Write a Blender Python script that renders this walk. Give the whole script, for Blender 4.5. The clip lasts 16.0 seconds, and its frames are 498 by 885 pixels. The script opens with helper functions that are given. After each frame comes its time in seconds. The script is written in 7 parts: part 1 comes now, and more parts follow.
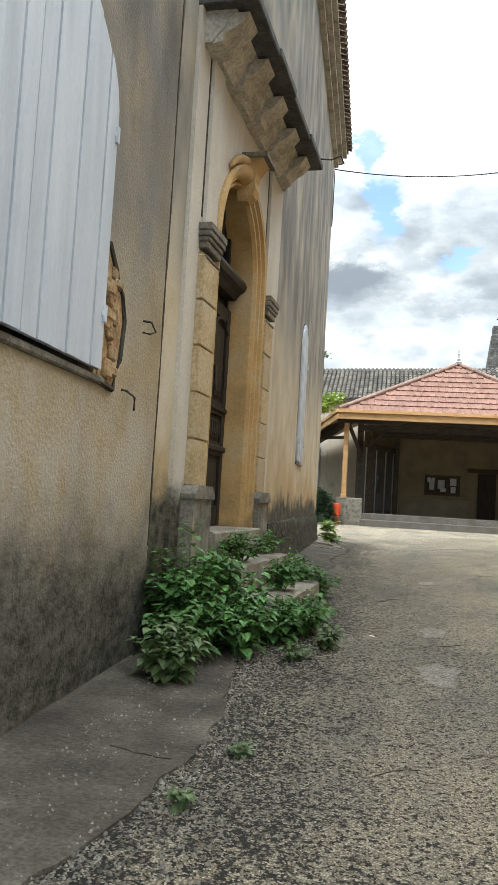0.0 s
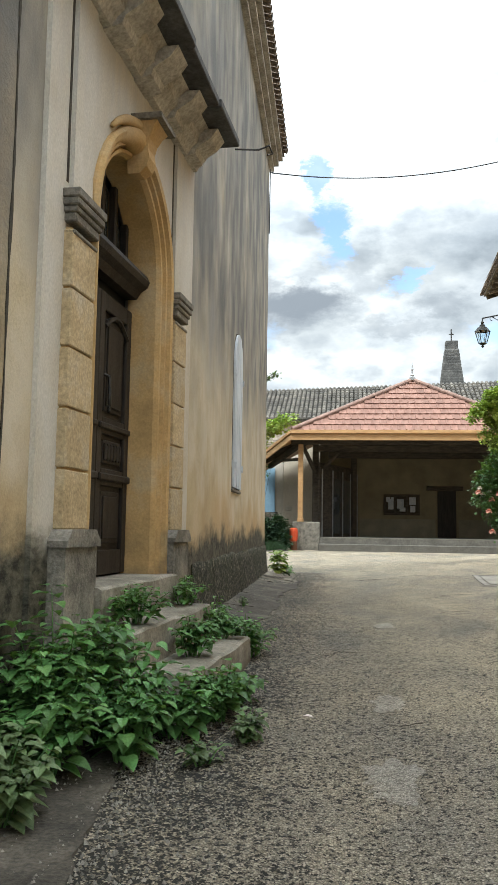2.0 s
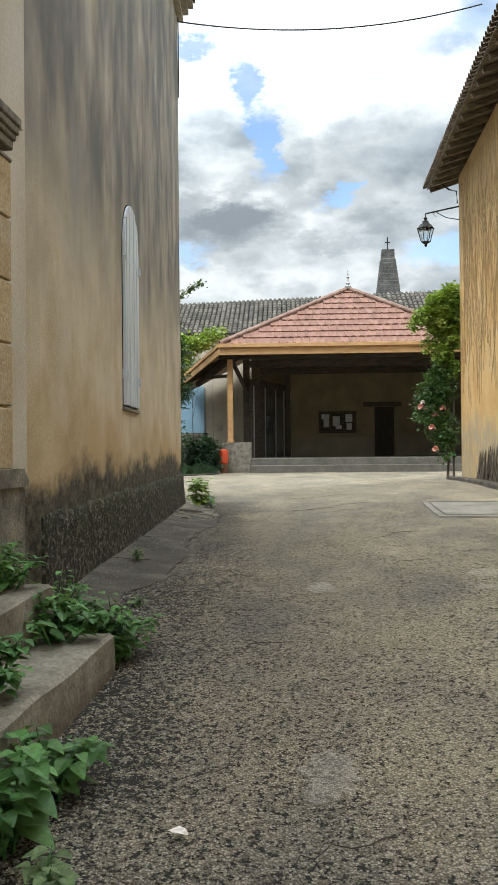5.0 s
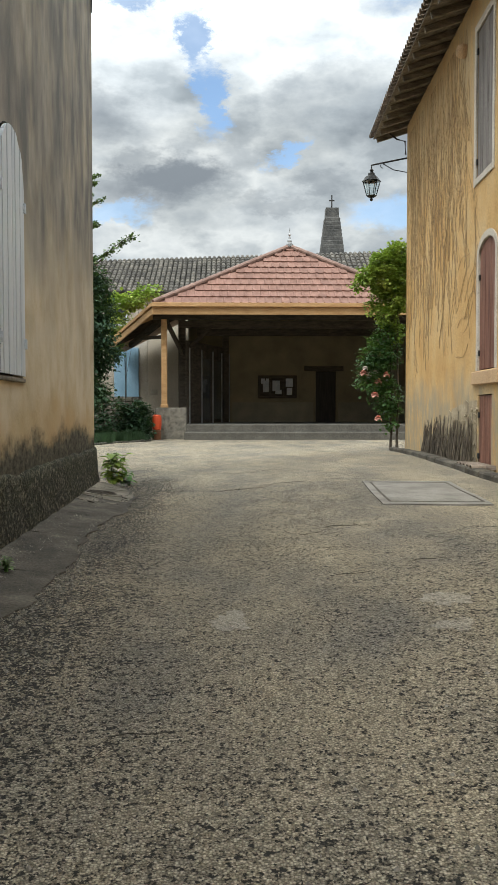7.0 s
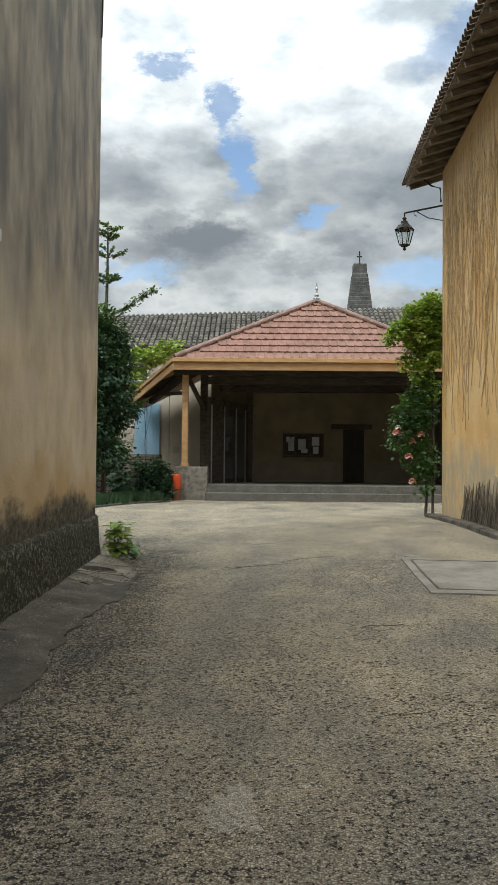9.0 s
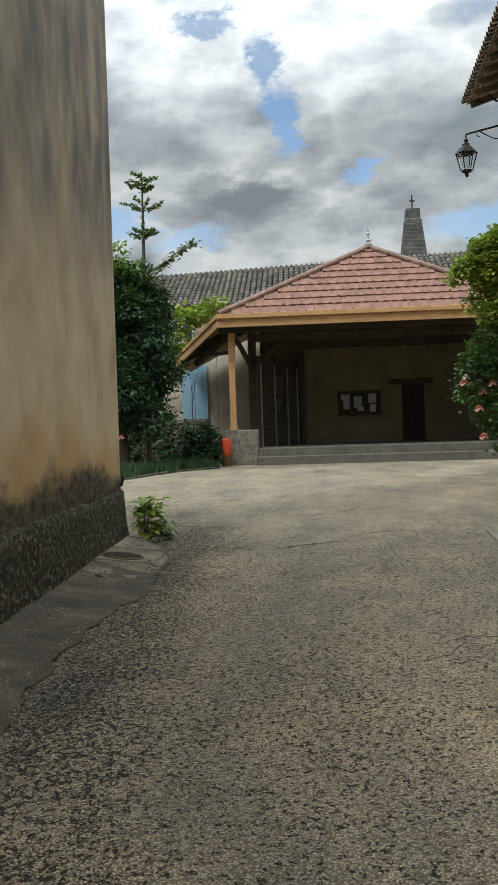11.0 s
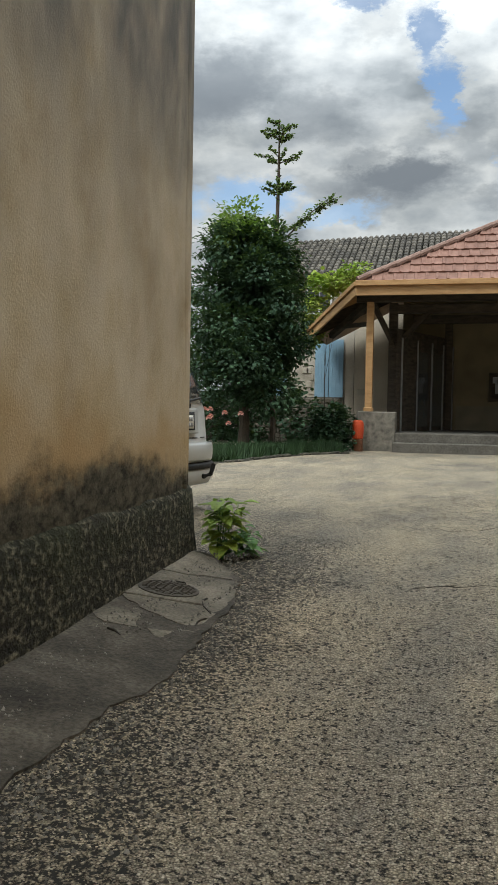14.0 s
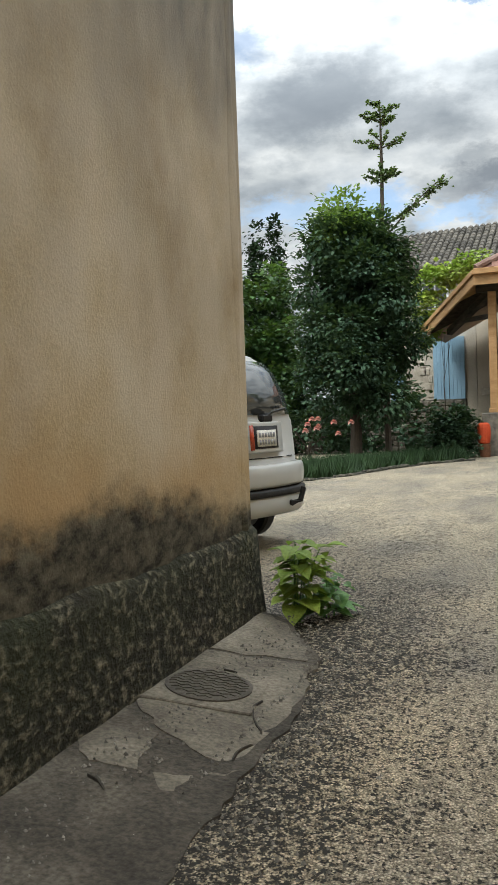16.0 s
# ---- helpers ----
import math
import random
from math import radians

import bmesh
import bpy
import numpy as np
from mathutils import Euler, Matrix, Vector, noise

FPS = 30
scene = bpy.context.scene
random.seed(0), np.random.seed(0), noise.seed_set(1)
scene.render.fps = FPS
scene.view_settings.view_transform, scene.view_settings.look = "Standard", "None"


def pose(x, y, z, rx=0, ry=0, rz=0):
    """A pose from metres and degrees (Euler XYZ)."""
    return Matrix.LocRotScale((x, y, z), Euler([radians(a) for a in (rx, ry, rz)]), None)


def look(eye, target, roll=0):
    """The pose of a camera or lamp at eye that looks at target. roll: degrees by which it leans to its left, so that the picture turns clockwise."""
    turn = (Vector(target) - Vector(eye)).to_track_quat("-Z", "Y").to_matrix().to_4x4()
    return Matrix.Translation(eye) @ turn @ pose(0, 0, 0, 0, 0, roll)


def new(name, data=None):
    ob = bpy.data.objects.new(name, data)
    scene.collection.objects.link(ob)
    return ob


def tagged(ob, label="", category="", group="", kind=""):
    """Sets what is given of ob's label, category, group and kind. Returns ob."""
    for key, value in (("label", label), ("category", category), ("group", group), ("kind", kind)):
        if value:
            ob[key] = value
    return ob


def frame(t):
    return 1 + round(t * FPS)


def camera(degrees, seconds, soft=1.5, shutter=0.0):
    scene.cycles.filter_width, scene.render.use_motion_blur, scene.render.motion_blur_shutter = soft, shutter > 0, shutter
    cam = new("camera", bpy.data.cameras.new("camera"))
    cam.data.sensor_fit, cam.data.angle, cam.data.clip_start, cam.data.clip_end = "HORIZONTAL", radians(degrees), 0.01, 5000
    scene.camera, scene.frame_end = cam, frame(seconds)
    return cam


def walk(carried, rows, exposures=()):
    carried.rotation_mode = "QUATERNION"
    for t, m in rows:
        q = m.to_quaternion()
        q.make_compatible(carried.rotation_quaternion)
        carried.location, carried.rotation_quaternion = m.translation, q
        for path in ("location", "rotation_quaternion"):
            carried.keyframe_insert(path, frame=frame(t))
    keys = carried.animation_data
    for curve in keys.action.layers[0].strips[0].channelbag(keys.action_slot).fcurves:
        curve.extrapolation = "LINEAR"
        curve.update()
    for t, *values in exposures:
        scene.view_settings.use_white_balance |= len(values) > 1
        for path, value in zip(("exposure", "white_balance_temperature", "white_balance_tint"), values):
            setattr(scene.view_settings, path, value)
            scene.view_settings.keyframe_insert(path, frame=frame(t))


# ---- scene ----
cam = camera(33.0, 16.0, 1.1)
PATH = [
    (0, (0.009, 0.6, 1.262), (-0.326, 2.566, 1.402), 3.4),
    (0.5, (0.042, 0.949, 1.286), (-0.231, 2.928, 1.382), 2.7),
    (1, (0.134, 1.326, 1.299), (-0.1, 3.307, 1.436), 3.8),
    (1.5, (0.246, 1.773, 1.353), (0.001, 3.751, 1.52), 4.0),
    (2, (0.187, 2.229, 1.394), (-0.056, 4.204, 1.597), 0.9),
    (2.5, (0.232, 2.672, 1.396), (0.007, 4.65, 1.591), 0.6),
    (3, (0.23, 3.132, 1.439), (0.009, 5.115, 1.584), 0.4),
    (3.5, (0.14, 3.57, 1.496), (0.016, 5.563, 1.613), -1.1),
    (3.7, (0.146, 3.76, 1.462), (0.059, 5.756, 1.557), -0.9),
    (5.8, (0.349, 5.669, 1.545), (0.257, 7.667, 1.551), -0.3),
    (6, (0.353, 5.848, 1.603), (0.289, 7.847, 1.61), -0.7),
    (6.5, (0.445, 6.225, 1.595), (0.474, 8.224, 1.548), -0.0),
    (7, (0.549, 6.651, 1.646), (0.592, 8.649, 1.568), -0.0),
    (7.5, (0.47, 7.08, 1.751), (0.516, 9.08, 1.777), -0.4),
    (8, (0.56, 7.455, 1.733), (0.589, 9.453, 1.818), 1.7),
    (8.5, (0.67, 7.816, 1.754), (0.659, 9.815, 1.822), 1.8),
    (9, (0.632, 8.29, 1.754), (0.614, 10.289, 1.811), 0.5),
    (9.5, (0.695, 8.793, 1.717), (0.639, 10.792, 1.711), 0.3),
    (10, (0.738, 9.272, 1.753), (0.611, 11.268, 1.738), -0.8),
    (10.2, (0.687, 9.452, 1.77), (0.555, 11.447, 1.758), -1.5),
    (12.3, (0.736, 11.519, 1.642), (0.544, 13.508, 1.558), -0.9),
    (12.5, (0.787, 11.728, 1.675), (0.596, 13.717, 1.587), -0.3),
    (13, (0.727, 12.192, 1.726), (0.503, 14.179, 1.713), 0.4),
    (13.5, (0.686, 12.639, 1.779), (0.355, 14.612, 1.797), 0.9),
    (14, (0.658, 13.168, 1.76), (0.181, 15.108, 1.679), 1.0),
    (14.5, (0.541, 13.683, 1.767), (-0.008, 15.601, 1.626), 0.2),
    (15, (0.567, 14.16, 1.729), (0.0, 16.07, 1.555), 0.5),
    (15.5, (0.627, 14.631, 1.788), (-0.028, 16.516, 1.643), 0.5),
    (16, (0.484, 15.108, 1.778), (-0.271, 16.959, 1.723), -2.0),
]
walk(cam, [(t, look(eye, target, roll)) for t, eye, target, roll in PATH], [(0.0, 1.3, 6100, 5), (3.5, 1.15, 6100, 4.5), (7.0, 0.74, 6250, 5), (10.0, 0.45, 6250, 5), (13.5, 0.36, 6250, 5), (15.0, 0.7, 6250, 6), (16.0, 0.76, 6250, 6)])

# ---- world, sun ----
world = bpy.data.worlds.new("world")
scene.world = world
world.use_nodes = True
wn, wl = world.node_tree.nodes, world.node_tree.links
wn.clear()


def wnode(kind, operation=""):
    n = wn.new(kind)
    if operation:
        n.operation = operation
    return n


SUN_EL, SUN_AZ = radians(58), radians(212)
sky = wnode("ShaderNodeTexSky")
sky.sky_type, sky.sun_disc, sky.sun_elevation, sky.sun_rotation = "NISHITA", False, SUN_EL, SUN_AZ
coord = wnode("ShaderNodeTexCoord")
split = wnode("ShaderNodeSeparateXYZ")
wl.new(coord.outputs["Generated"], split.inputs[0])
tall = wnode("ShaderNodeMath", "MULTIPLY")
tall.inputs[1].default_value = 1.9
wl.new(split.outputs["Z"], tall.inputs[0])
flat = wnode("ShaderNodeCombineXYZ")
wl.new(split.outputs["X"], flat.inputs["X"])
wl.new(split.outputs["Y"], flat.inputs["Y"])
wl.new(tall.outputs[0], flat.inputs["Z"])


def sky_noise(scale, detail, offset, rough=0.55):
    m = wnode("ShaderNodeVectorMath", operation="ADD")
    m.inputs[1].default_value = offset
    wl.new(flat.outputs[0], m.inputs[0])
    n = wnode("ShaderNodeTexNoise")
    n.inputs["Scale"].default_value, n.inputs["Detail"].default_value, n.inputs["Roughness"].default_value = scale, detail, rough
    wl.new(m.outputs[0], n.inputs["Vector"])
    return n.outputs["Fac"]


def sky_ramp(fac, stops):
    r = wnode("ShaderNodeValToRGB")
    e = r.color_ramp.elements
    while len(e) < len(stops):
        e.new(0.5)
    for el, (p, c) in zip(e, stops):
        el.position, el.color = p, (*c, 1)
    wl.new(fac, r.inputs[0])
    return r.outputs["Color"]


def wmath(op, a, b=0.0, c=0.0):
    n = wnode("ShaderNodeMath", op)
    for k, v in enumerate((a, b, c)):
        if hasattr(v, "is_linked"):
            wl.new(v, n.inputs[k])
        else:
            n.inputs[k].default_value = v
    return n.outputs[0]


# the sky in degrees: bearing from the lane's direction, and height
bearing = wmath("DEGREES", wmath("ARCTAN2", split.outputs["X"], split.outputs["Y"]))
height = wmath("DEGREES", wmath("ARCSINE", split.outputs["Z"]))
billow = wnode("ShaderNodeTexNoise")
billow.inputs["Scale"].default_value, billow.inputs["Detail"].default_value, billow.inputs["Roughness"].default_value = 21.0, 9, 0.7
wl.new(flat.outputs[0], billow.inputs["Vector"])
drift = wnode("ShaderNodeSeparateXYZ")
wl.new(billow.outputs["Color"], drift.inputs[0])
dome = wnode("ShaderNodeCombineXYZ")
wl.new(wmath("MULTIPLY_ADD", wmath("SUBTRACT", drift.outputs["X"], 0.5), 6.5, bearing), dome.inputs["X"])
wl.new(wmath("MULTIPLY_ADD", wmath("SUBTRACT", drift.outputs["Y"], 0.5), 4.0, height), dome.inputs["Y"])


def sky_mass(rows, inner, outer):
    """Soft ragged ovals at (bearing, height, half width, half height, tilt, weight)."""
    total = 0.0
    for az, el, rx, ry, tilt, weight in rows:
        m = wnode("ShaderNodeMapping")
        m.vector_type = "TEXTURE"
        m.inputs["Location"].default_value, m.inputs["Scale"].default_value, m.inputs["Rotation"].default_value = (az, el, 0), (rx, ry, 1), (0, 0, radians(tilt))
        wl.new(dome.outputs[0], m.inputs["Vector"])
        far_off = wnode("ShaderNodeVectorMath", "LENGTH")
        wl.new(m.outputs[0], far_off.inputs[0])
        r = wnode("ShaderNodeMapRange")
        r.interpolation_type = "SMOOTHSTEP"
        r.inputs["From Min"].default_value, r.inputs["From Max"].default_value, r.inputs["To Min"].default_value, r.inputs["To Max"].default_value = inner, outer, weight, 0.0
        wl.new(far_off.outputs["Value"], r.inputs["Value"])
        total = wmath("MAXIMUM", total, r.outputs[0])
    return total


gaps = sky_mass([(-1.2, 20.0, 1.0, 2.1, -4, 0.95), (-2.2, 23.4, 1.0, 1.7, 24, 0.8), (3.9, 16.8, 1.3, 0.55, 30, 0.85), (-6.5, 25.8, 2.2, 0.7, 5, 0.75), (11.5, 12.9, 3.2, 1.1, 0, 0.7), (-14.0, 14.0, 3.2, 1.2, 0, 0.8), (-19.5, 13.6, 2.6, 1.0, 0, 0.6), (-8.2, 12.9, 2.6, 0.7, 8, 0.65), (15, 27, 5, 1.4, 20, 0.6), (-24, 24, 4, 1.6, -10, 0.6)], 0.55, 1.4)
banks = sky_mass([(-3.7, 15.2, 3.6, 1.3, 0, 0.95), (-16.5, 20.5, 4.6, 2.2, 12, 0.8), (6.0, 15.0, 2.2, 0.8, 0, 0.45), (6.5, 20.5, 4.5, 1.8, 10, 0.4), (-9.5, 18.8, 3.6, 1.6, -8, 0.5), (3.0, 13.6, 3.0, 0.7, 0, 0.4), (-5.5, 24.5, 2.2, 1.2, 20, 0.35), (14, 18, 4, 2, 0, 0.5), (-6.3, 15.9, 2.0, 0.9, 0, 0.5), (-27, 17, 5, 2, 0, 0.6)], 0.45, 1.45)
puffs = sky_noise(5.2, 9, (3.2, 1.34, 0.2), 0.55)
soft = sky_noise(8.5, 6, (8.1, 2.2, 1.7), 0.5)
deep = sky_ramp(puffs, [(0.36, (4.6, 4.9, 5.2)), (0.45, (7.2, 7.4, 7.6)), (0.52, (9.2, 9.2, 9.1)), (0.58, (6.4, 6.6, 6.8)), (0.68, (4.6, 4.8, 5.1))])
veil = sky_ramp(soft, [(0.38, (0.68, 0.7, 0.72)), (0.55, (1.0, 1.0, 1.0))])
both = wnode("ShaderNodeVectorMath", "MULTIPLY")
wl.new(deep, both.inputs[0])
wl.new(veil, both.inputs[1])
grey = wnode("ShaderNodeMix")
grey.data_type = "RGBA"
wl.new(banks, grey.inputs["Factor"])
wl.new(both.outputs[0], grey.inputs["A"])
grey.inputs["B"].default_value = (2.9, 3.15, 3.5, 1)
shade = grey.outputs["Result"]
blend = wnode("ShaderNodeMix")
blend.data_type = "RGBA"
wl.new(wmath("SUBTRACT", 1.0, gaps), blend.inputs["Factor"])
boost = wnode("ShaderNodeVectorMath", operation="SCALE")
boost.inputs["Scale"].default_value = 1.7
wl.new(sky.outputs[0], boost.inputs[0])
wl.new(boost.outputs[0], blend.inputs["A"])
# an overcast sky is brightest overhead
over = wnode("ShaderNodeMapRange")
over.inputs["From Min"].default_value, over.inputs["From Max"].default_value = 0.3, 1.0
over.inputs["To Min"].default_value, over.inputs["To Max"].default_value = 0.75, 4.0
wl.new(split.outputs["Z"], over.inputs["Value"])
bright = wnode("ShaderNodeVectorMath", "SCALE")
wl.new(shade, bright.inputs[0])
wl.new(over.outputs[0], bright.inputs["Scale"])
wl.new(bright.outputs[0], blend.inputs["B"])
back = wnode("ShaderNodeBackground")
back.inputs["Strength"].default_value = 0.075
wl.new(blend.outputs["Result"], back.inputs["Color"])
wl.new(back.outputs[0], wnode("ShaderNodeOutputWorld").inputs["Surface"])

sun = new("sun", bpy.data.lights.new("sun", "SUN"))
sun.data.energy, sun.data.angle, sun.data.color = 1.5, radians(18), (1.0, 0.965, 0.91)
sun.matrix_world = look((0, 0, 30), Vector((0, 0, 30)) - Vector((math.sin(SUN_AZ) * math.cos(SUN_EL), math.cos(SUN_AZ) * math.cos(SUN_EL), math.sin(SUN_EL))))


# ---- materials ----
def make(name, stops, scale=6.0, rough=0.85, metal=0.0, bump=0.3, fine=60.0, stretch=(1, 1, 1), stains=(), vary=0.0, island=0.0, dist=0.01, spec=0.3, trans=0.0, grit=0.4):
    """stops: colours along a broad noise. stains: (colour, z low, z high, noise scale, amount, stretch): patches that lie between two heights."""
    m = bpy.data.materials.new(name)
    m.use_nodes = True
    nt = m.node_tree
    N, L = nt.nodes, nt.links
    b = N["Principled BSDF"]
    geo = N.new("ShaderNodeNewGeometry")

    def noise_at(sc, detail=5, st=(1, 1, 1), roughness=0.6):
        mp = N.new("ShaderNodeMapping")
        mp.inputs["Scale"].default_value = st
        L.new(geo.outputs["Position"], mp.inputs["Vector"])
        n = N.new("ShaderNodeTexNoise")
        n.inputs["Scale"].default_value, n.inputs["Detail"].default_value, n.inputs["Roughness"].default_value = sc, detail, roughness
        L.new(mp.outputs[0], n.inputs["Vector"])
        return n.outputs["Fac"]

    def math_node(op, a, c, clamp=False):
        n = N.new("ShaderNodeMath")
        n.operation, n.use_clamp = op, clamp
        for i, v in enumerate((a, c)):
            if hasattr(v, "is_linked"):
                L.new(v, n.inputs[i])
            else:
                n.inputs[i].default_value = v
        return n.outputs[0]

    def mixed(fac, a, c, mode="MIX"):
        n = N.new("ShaderNodeMix")
        n.data_type, n.blend_type = "RGBA", mode
        for k, v in (("Factor", fac), ("A", a), ("B", c)):
            if hasattr(v, "is_linked"):
                L.new(v, n.inputs[k])
            else:
                n.inputs[k].default_value = v if k == "Factor" else (*v, 1)
        return n.outputs["Result"]

    broad = noise_at(scale, 6, stretch)
    ramp = N.new("ShaderNodeValToRGB")
    e = ramp.color_ramp.elements
    while len(e) < len(stops):
        e.new(0.5)
    for i, (el, c) in enumerate(zip(e, stops)):
        el.position, el.color = 0.32 + 0.36 * i / max(1, len(stops) - 1), (*c, 1)
    L.new(broad, ramp.inputs[0])
    col = ramp.outputs["Color"]
    grain = noise_at(fine, 3, stretch)
    col = mixed(grit, col, mixed(1.0, col, mixed(math_node("MULTIPLY", math_node("SUBTRACT", grain, 0.32), 2.7, True), (0.3, 0.3, 0.3), (1.6, 1.6, 1.6)), "MULTIPLY"))
    if stains:
        xyz = N.new("ShaderNodeSeparateXYZ")
        L.new(geo.outputs["Position"], xyz.inputs[0])
        for colour, lo, hi, sc, amount, st, *along in stains:
            n = noise_at(sc, 9 if amount >= 1 else 3, st, 0.68 if amount >= 1 else 0.5)
            wob = math_node("MULTIPLY", math_node("SUBTRACT", n, 0.5), 1.1 if amount >= 1 else 1.7)
            span = N.new("ShaderNodeMapRange")
            span.interpolation_type = "SMOOTHSTEP"
            span.inputs["From Min"].default_value, span.inputs["From Max"].default_value = lo, hi
            L.new(math_node("ADD", xyz.outputs["Z"], wob), span.inputs["Value"])
            f = math_node("MULTIPLY", span.outputs[0], amount)
            if along:
                reach = N.new("ShaderNodeMapRange")
                reach.inputs["From Min"].default_value, reach.inputs["From Max"].default_value, reach.inputs["To Min"].default_value, reach.inputs["To Max"].default_value = along
                L.new(math_node("ADD", xyz.outputs["Y"], math_node("MULTIPLY", wob, 1.3)), reach.inputs["Value"])
                f = math_node("MULTIPLY", f, reach.outputs[0])
            if amount < 1:
                f = math_node("MULTIPLY", f, math_node("MULTIPLY", math_node("SUBTRACT", noise_at(sc * 2.3, 5, (st[0], st[1], max(0.45, st[2])), 0.55), 0.27), 2.9, True), True)
            mottle = math_node("MULTIPLY", math_node("SUBTRACT", noise_at(13.0, 9, (0.6, 0.6, 1), 0.74), 0.38), 3.6, True)
            if amount < 1:
                col = mixed(f, col, colour)
                continue
            f = math_node("MULTIPLY", f, math_node("MULTIPLY", math_node("SUBTRACT", noise_at(3.4, 7, (0.7, 0.7, 1.0), 0.68), 0.1), 4.6, True), True)
            col = mixed(f, col, mixed(mottle, tuple(0.35 * v for v in colour), tuple(min(0.8, 2.9 * v) for v in colour)))
    if vary or island:
        src = N.new("ShaderNodeObjectInfo").outputs["Random"] if vary else geo.outputs["Random Per Island"]
        k = vary or island
        v = N.new("ShaderNodeMapRange")
        v.inputs["To Min"].default_value, v.inputs["To Max"].default_value = 1 - k, 1 + k
        L.new(src, v.inputs["Value"])
        c2 = N.new("ShaderNodeCombineColor")
        for i in range(3):
            L.new(v.outputs[0], c2.inputs[i])
        col = mixed(1.0, col, c2.outputs[0], "MULTIPLY")
    L.new(col, b.inputs["Base Color"])
    b.inputs["Roughness"].default_value, b.inputs["Metallic"].default_value = rough, metal
    b.inputs["Specular IOR Level"].default_value = spec
    if bump:
        bp = N.new("ShaderNodeBump")
        bp.inputs["Strength"].default_value, bp.inputs["Distance"].default_value = bump, dist
        L.new(math_node("ADD", grain, math_node("MULTIPLY", broad, 1.2)), bp.inputs["Height"])
        L.new(bp.outputs[0], b.inputs["Normal"])
    if trans:
        b.inputs["Subsurface Weight"].default_value = 0.0
        tr = N.new("ShaderNodeBsdfTranslucent")
        L.new(mixed(0.5, col, (0.25, 0.4, 0.04)), tr.inputs["Color"])
        ms = N.new("ShaderNodeMixShader")
        ms.inputs[0].default_value = trans
        L.new(b.outputs[0], ms.inputs[1])
        L.new(tr.outputs[0], ms.inputs[2])
        L.new(ms.outputs[0], N["Material Output"].inputs["Surface"])
    return m


